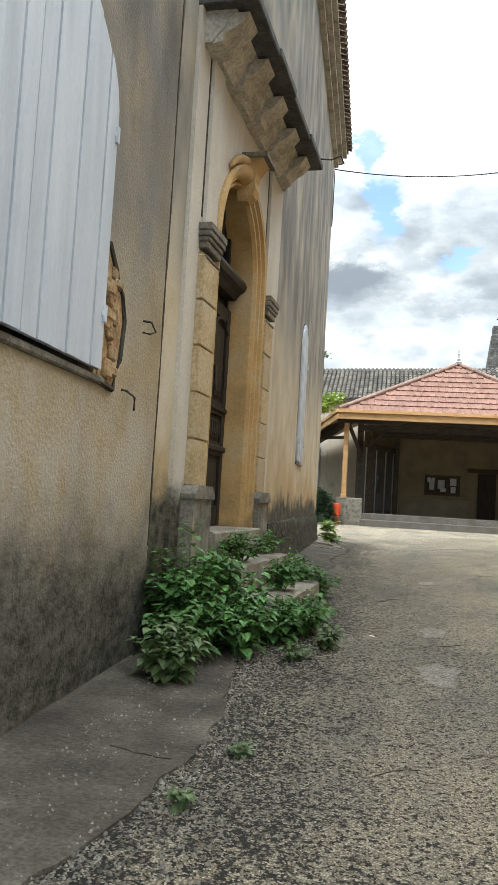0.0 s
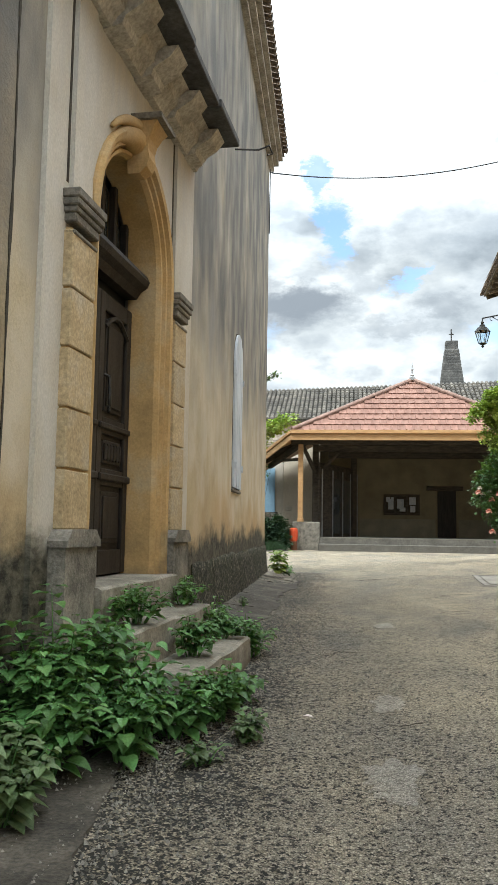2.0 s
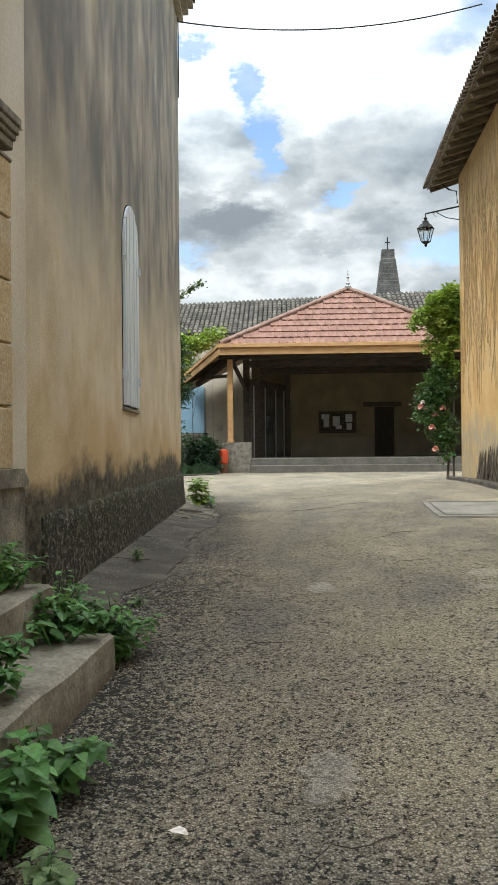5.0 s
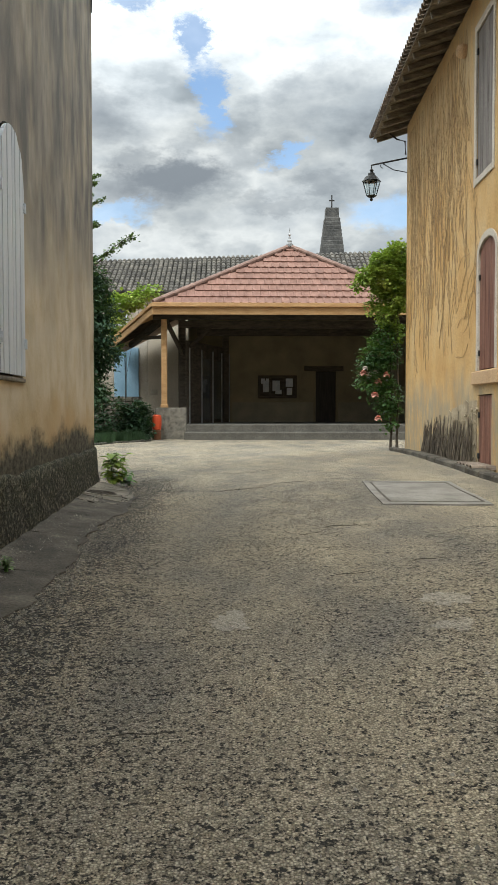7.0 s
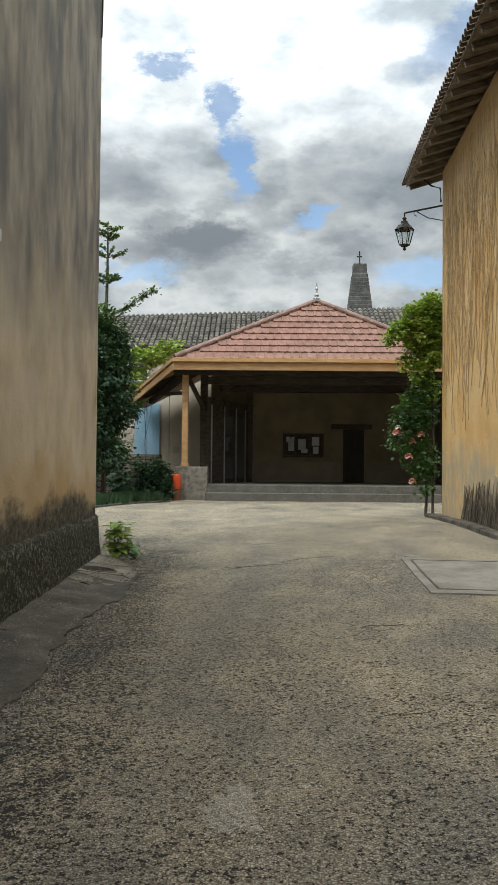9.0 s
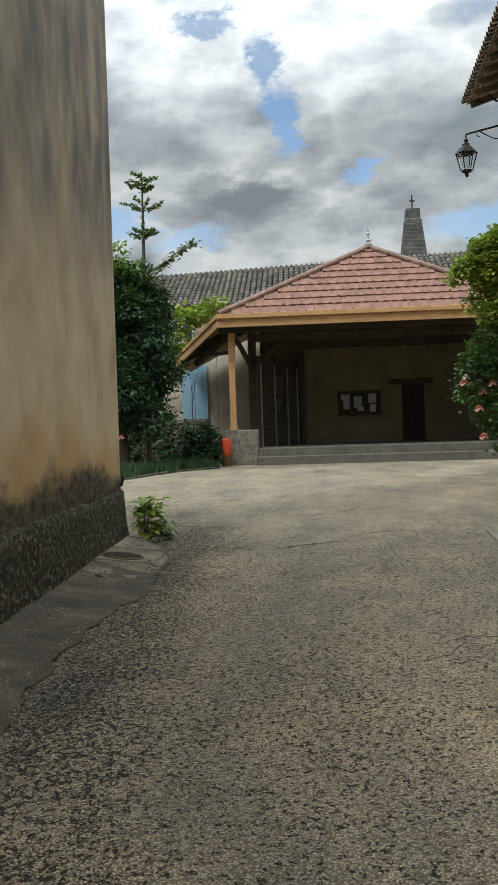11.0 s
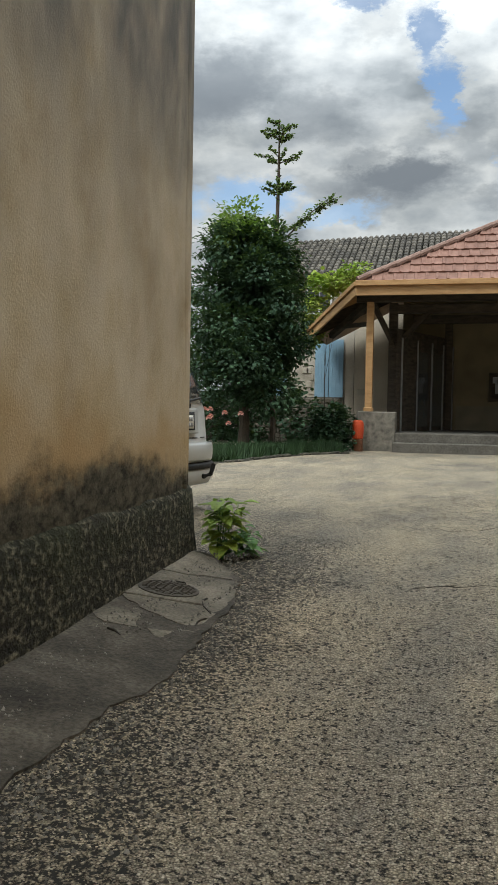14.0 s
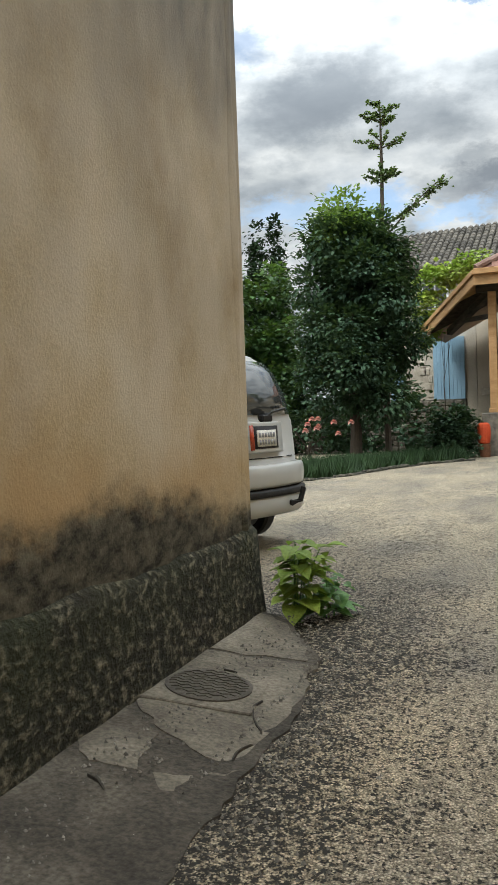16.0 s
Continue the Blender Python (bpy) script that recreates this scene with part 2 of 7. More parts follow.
DAMP = ((0.05, 0.046, 0.033), 1.46, 1.2, 1.3, 1.0, (0.6, 0.6, 1))
OLD = ((0.25, 0.246, 0.236), 2.7, 3.7, 0.6, 0.99, (0.9, 0.9, 0.5), 11.0, 20.5, 1.0, 0.3)
M = {
    "render_a": make("render_a", [(0.28, 0.21, 0.12), (0.38, 0.3, 0.18), (0.41, 0.355, 0.265)], 1.3, stretch=(0.7, 0.7, 0.9), stains=[((0.2, 0.195, 0.18), 1.9, 3.1, 0.9, 0.99, (0.5, 0.5, 0.5)), ((0.1, 0.096, 0.088), 2.6, 5.0, 1.1, 0.95, (0.9, 0.9, 0.35)), ((0.42, 0.4, 0.36), 2.3, 1.5, 2.2, 0.55, (1.0, 1.0, 0.4)), ((0.045, 0.042, 0.032), 1.45, 0.6, 1.5, 1.0, (0.6, 0.6, 1))], bump=0.7, fine=50, dist=0.011, grit=0.28),
    "render_b": make("render_b", [(0.46, 0.405, 0.31), (0.54, 0.5, 0.43), (0.58, 0.56, 0.52)], 1.3, stretch=(1, 1, 0.6), stains=[((0.4, 0.395, 0.39), 3.0, 5.5, 1.4, 0.7, (3, 3, 0.4)), ((0.13, 0.12, 0.1), 4.6, 7.5, 1.6, 0.7, (5, 5, 0.2)), DAMP], bump=0.35, fine=80, dist=0.006, grit=0.18),
    "render_c": make("render_c", [(0.38, 0.295, 0.175), (0.47, 0.385, 0.24), (0.53, 0.45, 0.315)], 1.5, stretch=(1, 1, 0.9), stains=[((0.46, 0.31, 0.15), 2.3, 1.2, 0.8, 0.75, (0.5, 0.5, 0.8)), ((0.64, 0.585, 0.48), 1.5, 2.0, 1.6, 0.6, (0.7, 0.7, 0.6)), ((0.22, 0.19, 0.145), 1.7, 3.2, 0.9, 0.5, (0.7, 0.7, 0.3)), OLD, ((0.125, 0.122, 0.116), 3.1, 4.3, 0.9, 0.97, (1.1, 1.1, 0.42)), DAMP], bump=0.5, fine=60, dist=0.008, grit=0.22),
    "dado": make("dado", [(0.01, 0.01, 0.007), (0.028, 0.027, 0.019), (0.2, 0.18, 0.13)], 22.0, stretch=(0.7, 0.7, 1), bump=1.0, fine=42, dist=0.016, grit=0.9, stains=[((0.2, 0.175, 0.12), 0.95, 1.8, 2.2, 0.4, (0.6, 0.6, 1)), ((0.035, 0.045, 0.014), 0.2, 1.2, 2.0, 0.4, (0.6, 0.6, 1))]),
    "jamb": make("jamb", [(0.36, 0.235, 0.1), (0.48, 0.315, 0.135), (0.47, 0.36, 0.21)], 2.2, stains=[((0.09, 0.08, 0.06), 1.6, 0.9, 2.5, 0.8, (1, 1, 1)), ((0.4, 0.34, 0.26), 3.9, 5.0, 3, 0.4, (1, 1, 1))], bump=0.3, fine=50, dist=0.006, grit=0.2),
    "pilaster": make("pilaster", [(0.36, 0.27, 0.15), (0.45, 0.345, 0.2), (0.46, 0.39, 0.28)], 3.0, bump=0.5, fine=45, vary=0.1, dist=0.008),
    "grey_stone": make("grey_stone", [(0.1, 0.09, 0.075), (0.19, 0.175, 0.145), (0.28, 0.25, 0.2)], 5.0, bump=0.6, fine=45, dist=0.012, vary=0.08),
    "step_stone": make("step_stone", [(0.13, 0.115, 0.088), (0.22, 0.197, 0.155), (0.3, 0.272, 0.225)], 3.0, bump=0.6, fine=40, dist=0.012, vary=0.06),
    "capital": make("capital", [(0.1, 0.092, 0.08), (0.17, 0.155, 0.13), (0.25, 0.225, 0.18)], 6.0, bump=0.6, fine=45, dist=0.01),
    "cornice": make("cornice", [(0.27, 0.25, 0.21), (0.4, 0.375, 0.33), (0.48, 0.46, 0.42)], 3.0, bump=0.3, fine=30, dist=0.006),
    "slate": make("slate", [(0.045, 0.045, 0.045), (0.075, 0.075, 0.075), (0.11, 0.11, 0.105)], 4.0, bump=0.4, fine=30),
    "rubble": make("rubble", [(0.2, 0.12, 0.06), (0.33, 0.22, 0.11), (0.4, 0.32, 0.2)], 6.0, bump=0.7, fine=30, vary=0.25, dist=0.02),
    "crack": make("crack", [(0.03, 0.026, 0.02), (0.07, 0.06, 0.045)], 9.0, bump=0.3),
    "door_wood": make("door_wood", [(0.009, 0.007, 0.006), (0.018, 0.014, 0.011), (0.036, 0.029, 0.023)], 2.5, rough=0.6, stretch=(6, 6, 0.5), bump=0.35, fine=40, dist=0.003, vary=0.12),
    "shutter": make("shutter", [(0.45, 0.49, 0.55), (0.53, 0.57, 0.63), (0.6, 0.63, 0.68)], 1.6, rough=0.55, grit=0.1, stretch=(1, 3, 0.4), bump=0.12, fine=60, dist=0.002, vary=0.04),
    "gravel": make("gravel", [(0.11, 0.101, 0.085), (0.24, 0.222, 0.187)], 8.0, bump=0.2, fine=80, island=0.55),
    "apron": make("apron", [(0.036, 0.031, 0.024), (0.075, 0.065, 0.05), (0.14, 0.122, 0.094)], 2.0, bump=0.7, fine=45, dist=0.012, grit=0.6),
    "pale_concrete": make("pale_concrete", [(0.085, 0.073, 0.056), (0.16, 0.14, 0.107), (0.26, 0.23, 0.178)], 2.2, bump=0.7, fine=45, dist=0.01, grit=0.5),
    "patch": make("patch", [(0.16, 0.148, 0.127), (0.22, 0.203, 0.177), (0.27, 0.252, 0.222)], 2.5, bump=0.5, fine=45, dist=0.008),
    "iron": make("iron", [(0.03, 0.03, 0.03), (0.06, 0.055, 0.05)], 12.0, rough=0.55, metal=0.6, bump=0.2, fine=80, dist=0.002),
    "cast_iron": make("cast_iron", [(0.075, 0.066, 0.054), (0.12, 0.106, 0.086)], 8.0, rough=0.8, metal=0.1, bump=0.3, fine=80, dist=0.003),
    "old_tile": make("old_tile", [(0.075, 0.06, 0.05), (0.14, 0.11, 0.085), (0.22, 0.18, 0.14)], 5.0, bump=0.4, fine=40, island=0.35),
    "grey_tile": make("grey_tile", [(0.055, 0.05, 0.044), (0.095, 0.086, 0.072), (0.15, 0.135, 0.11)], 2.0, bump=0.4, fine=30, island=0.35),
    "red_tile": make("red_tile", [(0.175, 0.095, 0.071), (0.22, 0.12, 0.09), (0.26, 0.15, 0.115)], 3.0, rough=0.8, bump=0.25, fine=40, vary=0.12),
    "ridge_tile": make("ridge_tile", [(0.2, 0.125, 0.1), (0.28, 0.19, 0.155)], 4.0, bump=0.3, fine=40, vary=0.15),
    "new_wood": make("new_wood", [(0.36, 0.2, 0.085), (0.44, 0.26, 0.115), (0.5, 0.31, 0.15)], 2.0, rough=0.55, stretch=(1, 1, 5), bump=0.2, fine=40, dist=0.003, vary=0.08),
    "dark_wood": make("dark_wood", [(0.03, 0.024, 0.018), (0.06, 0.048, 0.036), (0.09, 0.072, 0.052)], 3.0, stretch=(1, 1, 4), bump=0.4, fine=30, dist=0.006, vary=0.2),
    "rafter": make("rafter", [(0.1, 0.085, 0.065), (0.19, 0.16, 0.125), (0.27, 0.235, 0.19)], 3.0, stretch=(1, 4, 4), bump=0.4, fine=30, dist=0.006, vary=0.2),
    "hall_wall": make("hall_wall", [(0.16, 0.135, 0.085), (0.24, 0.2, 0.125)], 1.2, bump=0.3, fine=40),
    "hall_floor": make("hall_floor", [(0.085, 0.078, 0.066), (0.14, 0.13, 0.11)], 2.0, bump=0.3, fine=20),
    "hall_dado": make("hall_dado", [(0.17, 0.155, 0.115), (0.25, 0.225, 0.165)], 1.6, bump=0.3, fine=40),
    "render_r": make("render_r", [(0.48, 0.28, 0.1), (0.58, 0.37, 0.15), (0.6, 0.43, 0.22)], 0.9, stretch=(1, 1, 0.7), stains=[((0.3, 0.27, 0.2), 2.6, 1.7, 1.8, 0.8, (1, 1, 0.6)), ((0.4, 0.32, 0.2), 5.5, 8.5, 1.2, 0.6, (3, 3, 0.3))], bump=0.35, fine=50, dist=0.007),
    "base_r": make("base_r", [(0.24, 0.19, 0.12), (0.36, 0.29, 0.19), (0.46, 0.38, 0.26)], 3.2, stains=[((0.1, 0.085, 0.06), 1.7, 0.8, 2.4, 0.9, (1, 1, 0.8))], bump=0.9, fine=30, dist=0.02),
    "dead_twig": make("dead_twig", [(0.06, 0.048, 0.036), (0.14, 0.115, 0.085)], 6.0, bump=0.2, vary=0.4),
    "surround": make("surround", [(0.5, 0.44, 0.36), (0.6, 0.55, 0.47)], 3.0, bump=0.3, fine=50),
    "peach": make("peach", [(0.5, 0.33, 0.18), (0.58, 0.4, 0.24)], 3.0, bump=0.3, fine=50),
    "brown_paint": make("brown_paint", [(0.13, 0.055, 0.035), (0.2, 0.09, 0.06), (0.26, 0.13, 0.09)], 2.2, rough=0.65, stretch=(4, 4, 0.5), bump=0.25, fine=50, dist=0.003, vary=0.1),
    "grey_shutter": make("grey_shutter", [(0.12, 0.1, 0.09), (0.2, 0.175, 0.155), (0.27, 0.24, 0.215)], 2.2, rough=0.75, stretch=(4, 4, 0.4), bump=0.3, fine=50, dist=0.003, vary=0.1),
    "vine": make("vine", [(0.24, 0.155, 0.075), (0.36, 0.25, 0.13)], 8.0, bump=0.3),
    "blue_paint": make("blue_paint", [(0.22, 0.36, 0.47), (0.28, 0.43, 0.55)], 1.5, rough=0.6, bump=0.15, vary=0.04),
    "pale_stone": make("pale_stone", [(0.36, 0.32, 0.25), (0.47, 0.42, 0.34), (0.53, 0.49, 0.42)], 1.5, bump=0.4, fine=25, vary=0.12),
    "pale_render": make("pale_render", [(0.46, 0.4, 0.31), (0.58, 0.52, 0.42)], 1.2, bump=0.3, fine=25),
    "spire": make("spire", [(0.05, 0.05, 0.048), (0.09, 0.088, 0.083), (0.14, 0.135, 0.125)], 1.5, bump=0.5, fine=10, dist=0.05),
    "leaf": make("leaf", [(0.055, 0.135, 0.04), (0.09, 0.2, 0.058), (0.145, 0.27, 0.085)], 5.0, rough=0.5, bump=0.1, island=0.4, trans=0.25),
    "leaf_dark": make("leaf_dark", [(0.022, 0.05, 0.028), (0.036, 0.075, 0.04), (0.058, 0.108, 0.052)], 0.9, rough=0.72, bump=0.0, island=0.45, trans=0.1),
    "leaf_bright": make("leaf_bright", [(0.16, 0.25, 0.04), (0.26, 0.35, 0.06), (0.41, 0.43, 0.1)], 0.9, rough=0.5, bump=0.0, island=0.4, trans=0.35),
    "leaf_tree": make("leaf_tree", [(0.03, 0.075, 0.022), (0.05, 0.11, 0.03), (0.09, 0.16, 0.045)], 0.8, rough=0.5, bump=0.0, island=0.45, trans=0.2),
    "grass": make("grass", [(0.016, 0.04, 0.012), (0.03, 0.065, 0.018)], 1.5, rough=0.7, bump=0.0, island=0.4),
    # lighter yellow-green: sunlight on the tree's top, put into the leaf colour
    "leaf_top": make("leaf_top", [(0.08, 0.15, 0.03), (0.13, 0.21, 0.04), (0.2, 0.28, 0.06)], 0.9, rough=0.5, bump=0.0, island=0.4, trans=0.3),
    "leaf_pale": make("leaf_pale", [(0.09, 0.14, 0.06), (0.15, 0.2, 0.09)], 5.0, rough=0.55, bump=0.1, island=0.4, trans=0.2),
    "bark": make("bark", [(0.05, 0.04, 0.03), (0.1, 0.08, 0.06)], 8.0, stretch=(3, 3, 0.6), bump=0.6, fine=30),
    "petal": make("petal", [(0.72, 0.33, 0.27), (0.8, 0.48, 0.4)], 20.0, rough=0.6, bump=0.0, island=0.25),
    "petal_white": make("petal_white", [(0.75, 0.66, 0.6), (0.82, 0.76, 0.72)], 20.0, rough=0.6, bump=0.0, island=0.1),
    "red_plastic": make("red_plastic", [(0.5, 0.06, 0.02), (0.6, 0.09, 0.03)], 4.0, rough=0.45, bump=0.05),
    "rust": make("rust", [(0.12, 0.05, 0.025), (0.2, 0.09, 0.045)], 8.0, bump=0.3),
    "car_paint": make("car_paint", [(0.46, 0.47, 0.45), (0.49, 0.5, 0.48)], 2.0, rough=0.28, bump=0.0, spec=0.5, grit=0.0),
    "grey_trim": make("grey_trim", [(0.27, 0.275, 0.285), (0.31, 0.315, 0.325)], 6.0, rough=0.6, bump=0.0, grit=0.05),
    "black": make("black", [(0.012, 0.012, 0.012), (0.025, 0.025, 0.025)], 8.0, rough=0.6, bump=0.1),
    "plate": make("plate", [(0.7, 0.68, 0.6), (0.75, 0.73, 0.66)], 8.0, rough=0.4, bump=0.0),
    "red_lens": make("red_lens", [(0.4, 0.05, 0.02), (0.5, 0.1, 0.04)], 8.0, rough=0.25, bump=0.0),
    "white_paint": make("white_paint", [(0.66, 0.67, 0.68), (0.74, 0.75, 0.76)], 4.0, rough=0.5, bump=0.05),
    "paper": make("paper", [(0.38, 0.41, 0.44), (0.5, 0.5, 0.5)], 4.0, rough=0.7, bump=0.0, vary=0.12),
    "zinc": make("zinc", [(0.3, 0.3, 0.3), (0.42, 0.42, 0.42)], 5.0, rough=0.5, metal=0.6, bump=0.1),
}


def chippings(name, dark, mid, light, cell=78.0, bias=0.0, margin=0.0):
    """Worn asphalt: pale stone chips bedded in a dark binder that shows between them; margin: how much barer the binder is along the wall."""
    m = bpy.data.materials.new(name)
    m.use_nodes = True
    N, L = m.node_tree.nodes, m.node_tree.links
    b = N["Principled BSDF"]
    geo = N.new("ShaderNodeNewGeometry")

    def calc(op, a, c=0.0, d=0.0, clamp=False):
        n = N.new("ShaderNodeMath")
        n.operation, n.use_clamp = op, clamp
        for i, v in enumerate((a, c, d)):
            if hasattr(v, "is_linked"):
                L.new(v, n.inputs[i])
            else:
                n.inputs[i].default_value = v
        return n.outputs[0]

    def cloud(scale, detail, rough=0.55, offset=(0, 0, 0), stretch=(1, 1, 1)):
        mp = N.new("ShaderNodeMapping")
        mp.inputs["Location"].default_value, mp.inputs["Scale"].default_value = offset, stretch
        L.new(geo.outputs["Position"], mp.inputs["Vector"])
        n = N.new("ShaderNodeTexNoise")
        n.inputs["Scale"].default_value, n.inputs["Detail"].default_value, n.inputs["Roughness"].default_value = scale, detail, rough
        L.new(mp.outputs[0], n.inputs["Vector"])
        return n.outputs["Fac"]

    def blended(fac, a, c, mode="MIX"):
        n = N.new("ShaderNodeMix")
        n.data_type, n.blend_type = "RGBA", mode
        for k, v in (("Factor", fac), ("A", a), ("B", c)):
            if hasattr(v, "is_linked"):
                L.new(v, n.inputs[k])
            else:
                n.inputs[k].default_value = v if k == "Factor" else (*v, 1)
        return n.outputs["Result"]

    vor = N.new("ShaderNodeTexVoronoi")
    vor.inputs["Scale"].default_value = cell
    L.new(geo.outputs["Position"], vor.inputs["Vector"])
    pick = N.new("ShaderNodeSeparateColor")
    L.new(vor.outputs["Color"], pick.inputs[0])
    xyz = N.new("ShaderNodeSeparateXYZ")
    L.new(geo.outputs["Position"], xyz.inputs[0])
    broad = cloud(0.7, 5, 0.6, (4, 1, 0), (1.0, 0.45, 1))
    patchy = cloud(5.5, 4, 0.6, (2, 8, 0))
    knots = cloud(32.0, 5, 0.6, (7, 2, 0))
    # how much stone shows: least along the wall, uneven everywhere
    amount = calc("ADD", calc("MULTIPLY", calc("SUBTRACT", broad, 0.5), 0.55), calc("MULTIPLY", calc("SUBTRACT", patchy, 0.5), 0.4))
    amount = calc("ADD", amount, calc("MULTIPLY", calc("SUBTRACT", knots, 0.5), 2.4))
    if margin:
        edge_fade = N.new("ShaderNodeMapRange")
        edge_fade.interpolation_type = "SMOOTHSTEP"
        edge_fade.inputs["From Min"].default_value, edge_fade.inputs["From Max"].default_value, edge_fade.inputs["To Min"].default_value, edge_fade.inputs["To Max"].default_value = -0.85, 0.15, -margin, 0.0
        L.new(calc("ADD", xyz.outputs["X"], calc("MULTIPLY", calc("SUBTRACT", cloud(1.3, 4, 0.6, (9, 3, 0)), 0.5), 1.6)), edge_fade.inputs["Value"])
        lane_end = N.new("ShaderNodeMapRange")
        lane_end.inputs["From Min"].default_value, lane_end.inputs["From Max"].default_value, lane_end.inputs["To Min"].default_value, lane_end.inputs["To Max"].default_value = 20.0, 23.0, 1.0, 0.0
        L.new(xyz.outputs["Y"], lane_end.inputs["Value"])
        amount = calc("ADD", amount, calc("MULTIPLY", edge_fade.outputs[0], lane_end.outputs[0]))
    shows = calc("MULTIPLY_ADD", calc("SUBTRACT", calc("ADD", amount, bias), calc("MULTIPLY", pick.outputs[1], 0.55)), 4.5, 1.35, True)
    body = N.new("ShaderNodeMapRange")
    body.inputs["From Min"].default_value, body.inputs["From Max"].default_value, body.inputs["To Min"].default_value, body.inputs["To Max"].default_value = 0.4, 0.75, 1.0, 0.45
    L.new(vor.outputs["Distance"], body.inputs["Value"])
    chip = calc("MULTIPLY", shows, body.outputs[0], 0.0, True)
    ramp = N.new("ShaderNodeValToRGB")
    e = ramp.color_ramp.elements
    e.new(0.5)
    for el, (p, c) in zip(e, ((0.05, tuple(0.62 * v for v in mid)), (0.5, mid), (0.97, light))):
        el.position, el.color = p, (*c, 1)
    L.new(pick.outputs[0], ramp.inputs[0])
    col = blended(chip, dark, ramp.outputs["Color"])
    # stains of oil, dust and damp
    tint = calc("MULTIPLY", calc("SUBTRACT", cloud(1.1, 5, 0.6, (1, 6, 0), (1, 0.5, 1)), 0.36), 3.4, 0.0, True)
    col = blended(1.0, col, blended(tint, (0.68, 0.69, 0.72), (1.14, 1.09, 1.0)), "MULTIPLY")
    # where the lane opens into the square: paler wear plus painted brighter light
    lit_coat = N.new("ShaderNodeMapRange")
    lit_coat.interpolation_type = "SMOOTHSTEP"
    lit_coat.inputs["From Min"].default_value, lit_coat.inputs["From Max"].default_value = 10.5, 18.5
    L.new(calc("ADD", xyz.outputs["Y"], calc("MULTIPLY", calc("SUBTRACT", broad, 0.5), 6.0)), lit_coat.inputs["Value"])
    col = blended(1.0, col, blended(lit_coat.outputs[0], (1.0, 1.0, 1.0), (1.4, 1.38, 1.36)), "MULTIPLY")
    L.new(col, b.inputs["Base Color"])
    b.inputs["Roughness"].default_value = 0.85
    b.inputs["Specular IOR Level"].default_value = 0.3
    bp = N.new("ShaderNodeBump")
    bp.inputs["Strength"].default_value, bp.inputs["Distance"].default_value = 1.0, 0.014
    L.new(chip, bp.inputs["Height"])
    L.new(bp.outputs[0], b.inputs["Normal"])
    return m


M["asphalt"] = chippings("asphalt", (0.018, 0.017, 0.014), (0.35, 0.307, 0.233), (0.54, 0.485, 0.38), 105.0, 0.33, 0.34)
M["patch_worn"] = chippings("patch_worn", (0.16, 0.145, 0.12), (0.42, 0.385, 0.325), (0.56, 0.52, 0.45), 120.0, 0.35)


def glass(name, tint, rough=0.03):
    m = bpy.data.materials.new(name)
    m.use_nodes = True
    b = m.node_tree.nodes["Principled BSDF"]
    b.inputs["Base Color"].default_value = (*tint, 1)
    b.inputs["Roughness"].default_value, b.inputs["IOR"].default_value, b.inputs["Transmission Weight"].default_value = rough, 1.45, 1.0
    return m


M["glass"] = glass("glass", (0.85, 0.9, 0.9))
M["car_glass"] = make("car_glass", [(0.05, 0.058, 0.062), (0.07, 0.078, 0.082)], 2.0, rough=0.05, bump=0.0, spec=1.0, grit=0.0)


# ---- building helpers ----
def part(name, bm, material, parent=None, label=""):
    me = bpy.data.meshes.new(name)
    bm.to_mesh(me)
    bm.free()
    me.materials.append(M[material] if isinstance(material, str) else material)
    ob = new(name, me)
    if parent is not None:
        ob.parent = parent
        ob.matrix_parent_inverse = parent.matrix_basis.inverted()
    if label:
        tagged(ob, label)
    return ob


def thing(name, at, label, category, group="", kind=""):
    ob = new(name)
    ob.empty_display_size = 0.1
    ob.matrix_basis = Matrix.Translation(at)
    return tagged(ob, label, category, group, kind)


def smooth(ob):
    for p in ob.data.polygons:
        p.use_smooth = True
    return ob


def box(bm, lo, hi, m=None, bevel=0.0):
    vs = [bm.verts.new((x, y, z)) for x in (lo[0], hi[0]) for y in (lo[1], hi[1]) for z in (lo[2], hi[2])]
    fs = [bm.faces.new([vs[i] for i in f]) for f in ((0, 1, 3, 2), (4, 6, 7, 5), (0, 4, 5, 1), (2, 3, 7, 6), (0, 2, 6, 4), (1, 5, 7, 3))]
    if bevel:
        bmesh.ops.bevel(bm, geom=list({e for f in fs for e in f.edges}), offset=bevel, segments=1, affect="EDGES")
        return
    if m is not None:
        bmesh.ops.transform(bm, matrix=m, verts=vs)


def boxes(items, m=None, bevel=0.0):
    bm = bmesh.new()
    for lo, hi in items:
        box(bm, lo, hi, None, bevel)
    if m is not None:
        bmesh.ops.transform(bm, matrix=m, verts=bm.verts)
    bmesh.ops.recalc_face_normals(bm, faces=bm.faces)
    return bm


def fix(bm, m=None):
    if m is not None:
        bmesh.ops.transform(bm, matrix=m, verts=bm.verts)
    bmesh.ops.recalc_face_normals(bm, faces=bm.faces)
    return bm


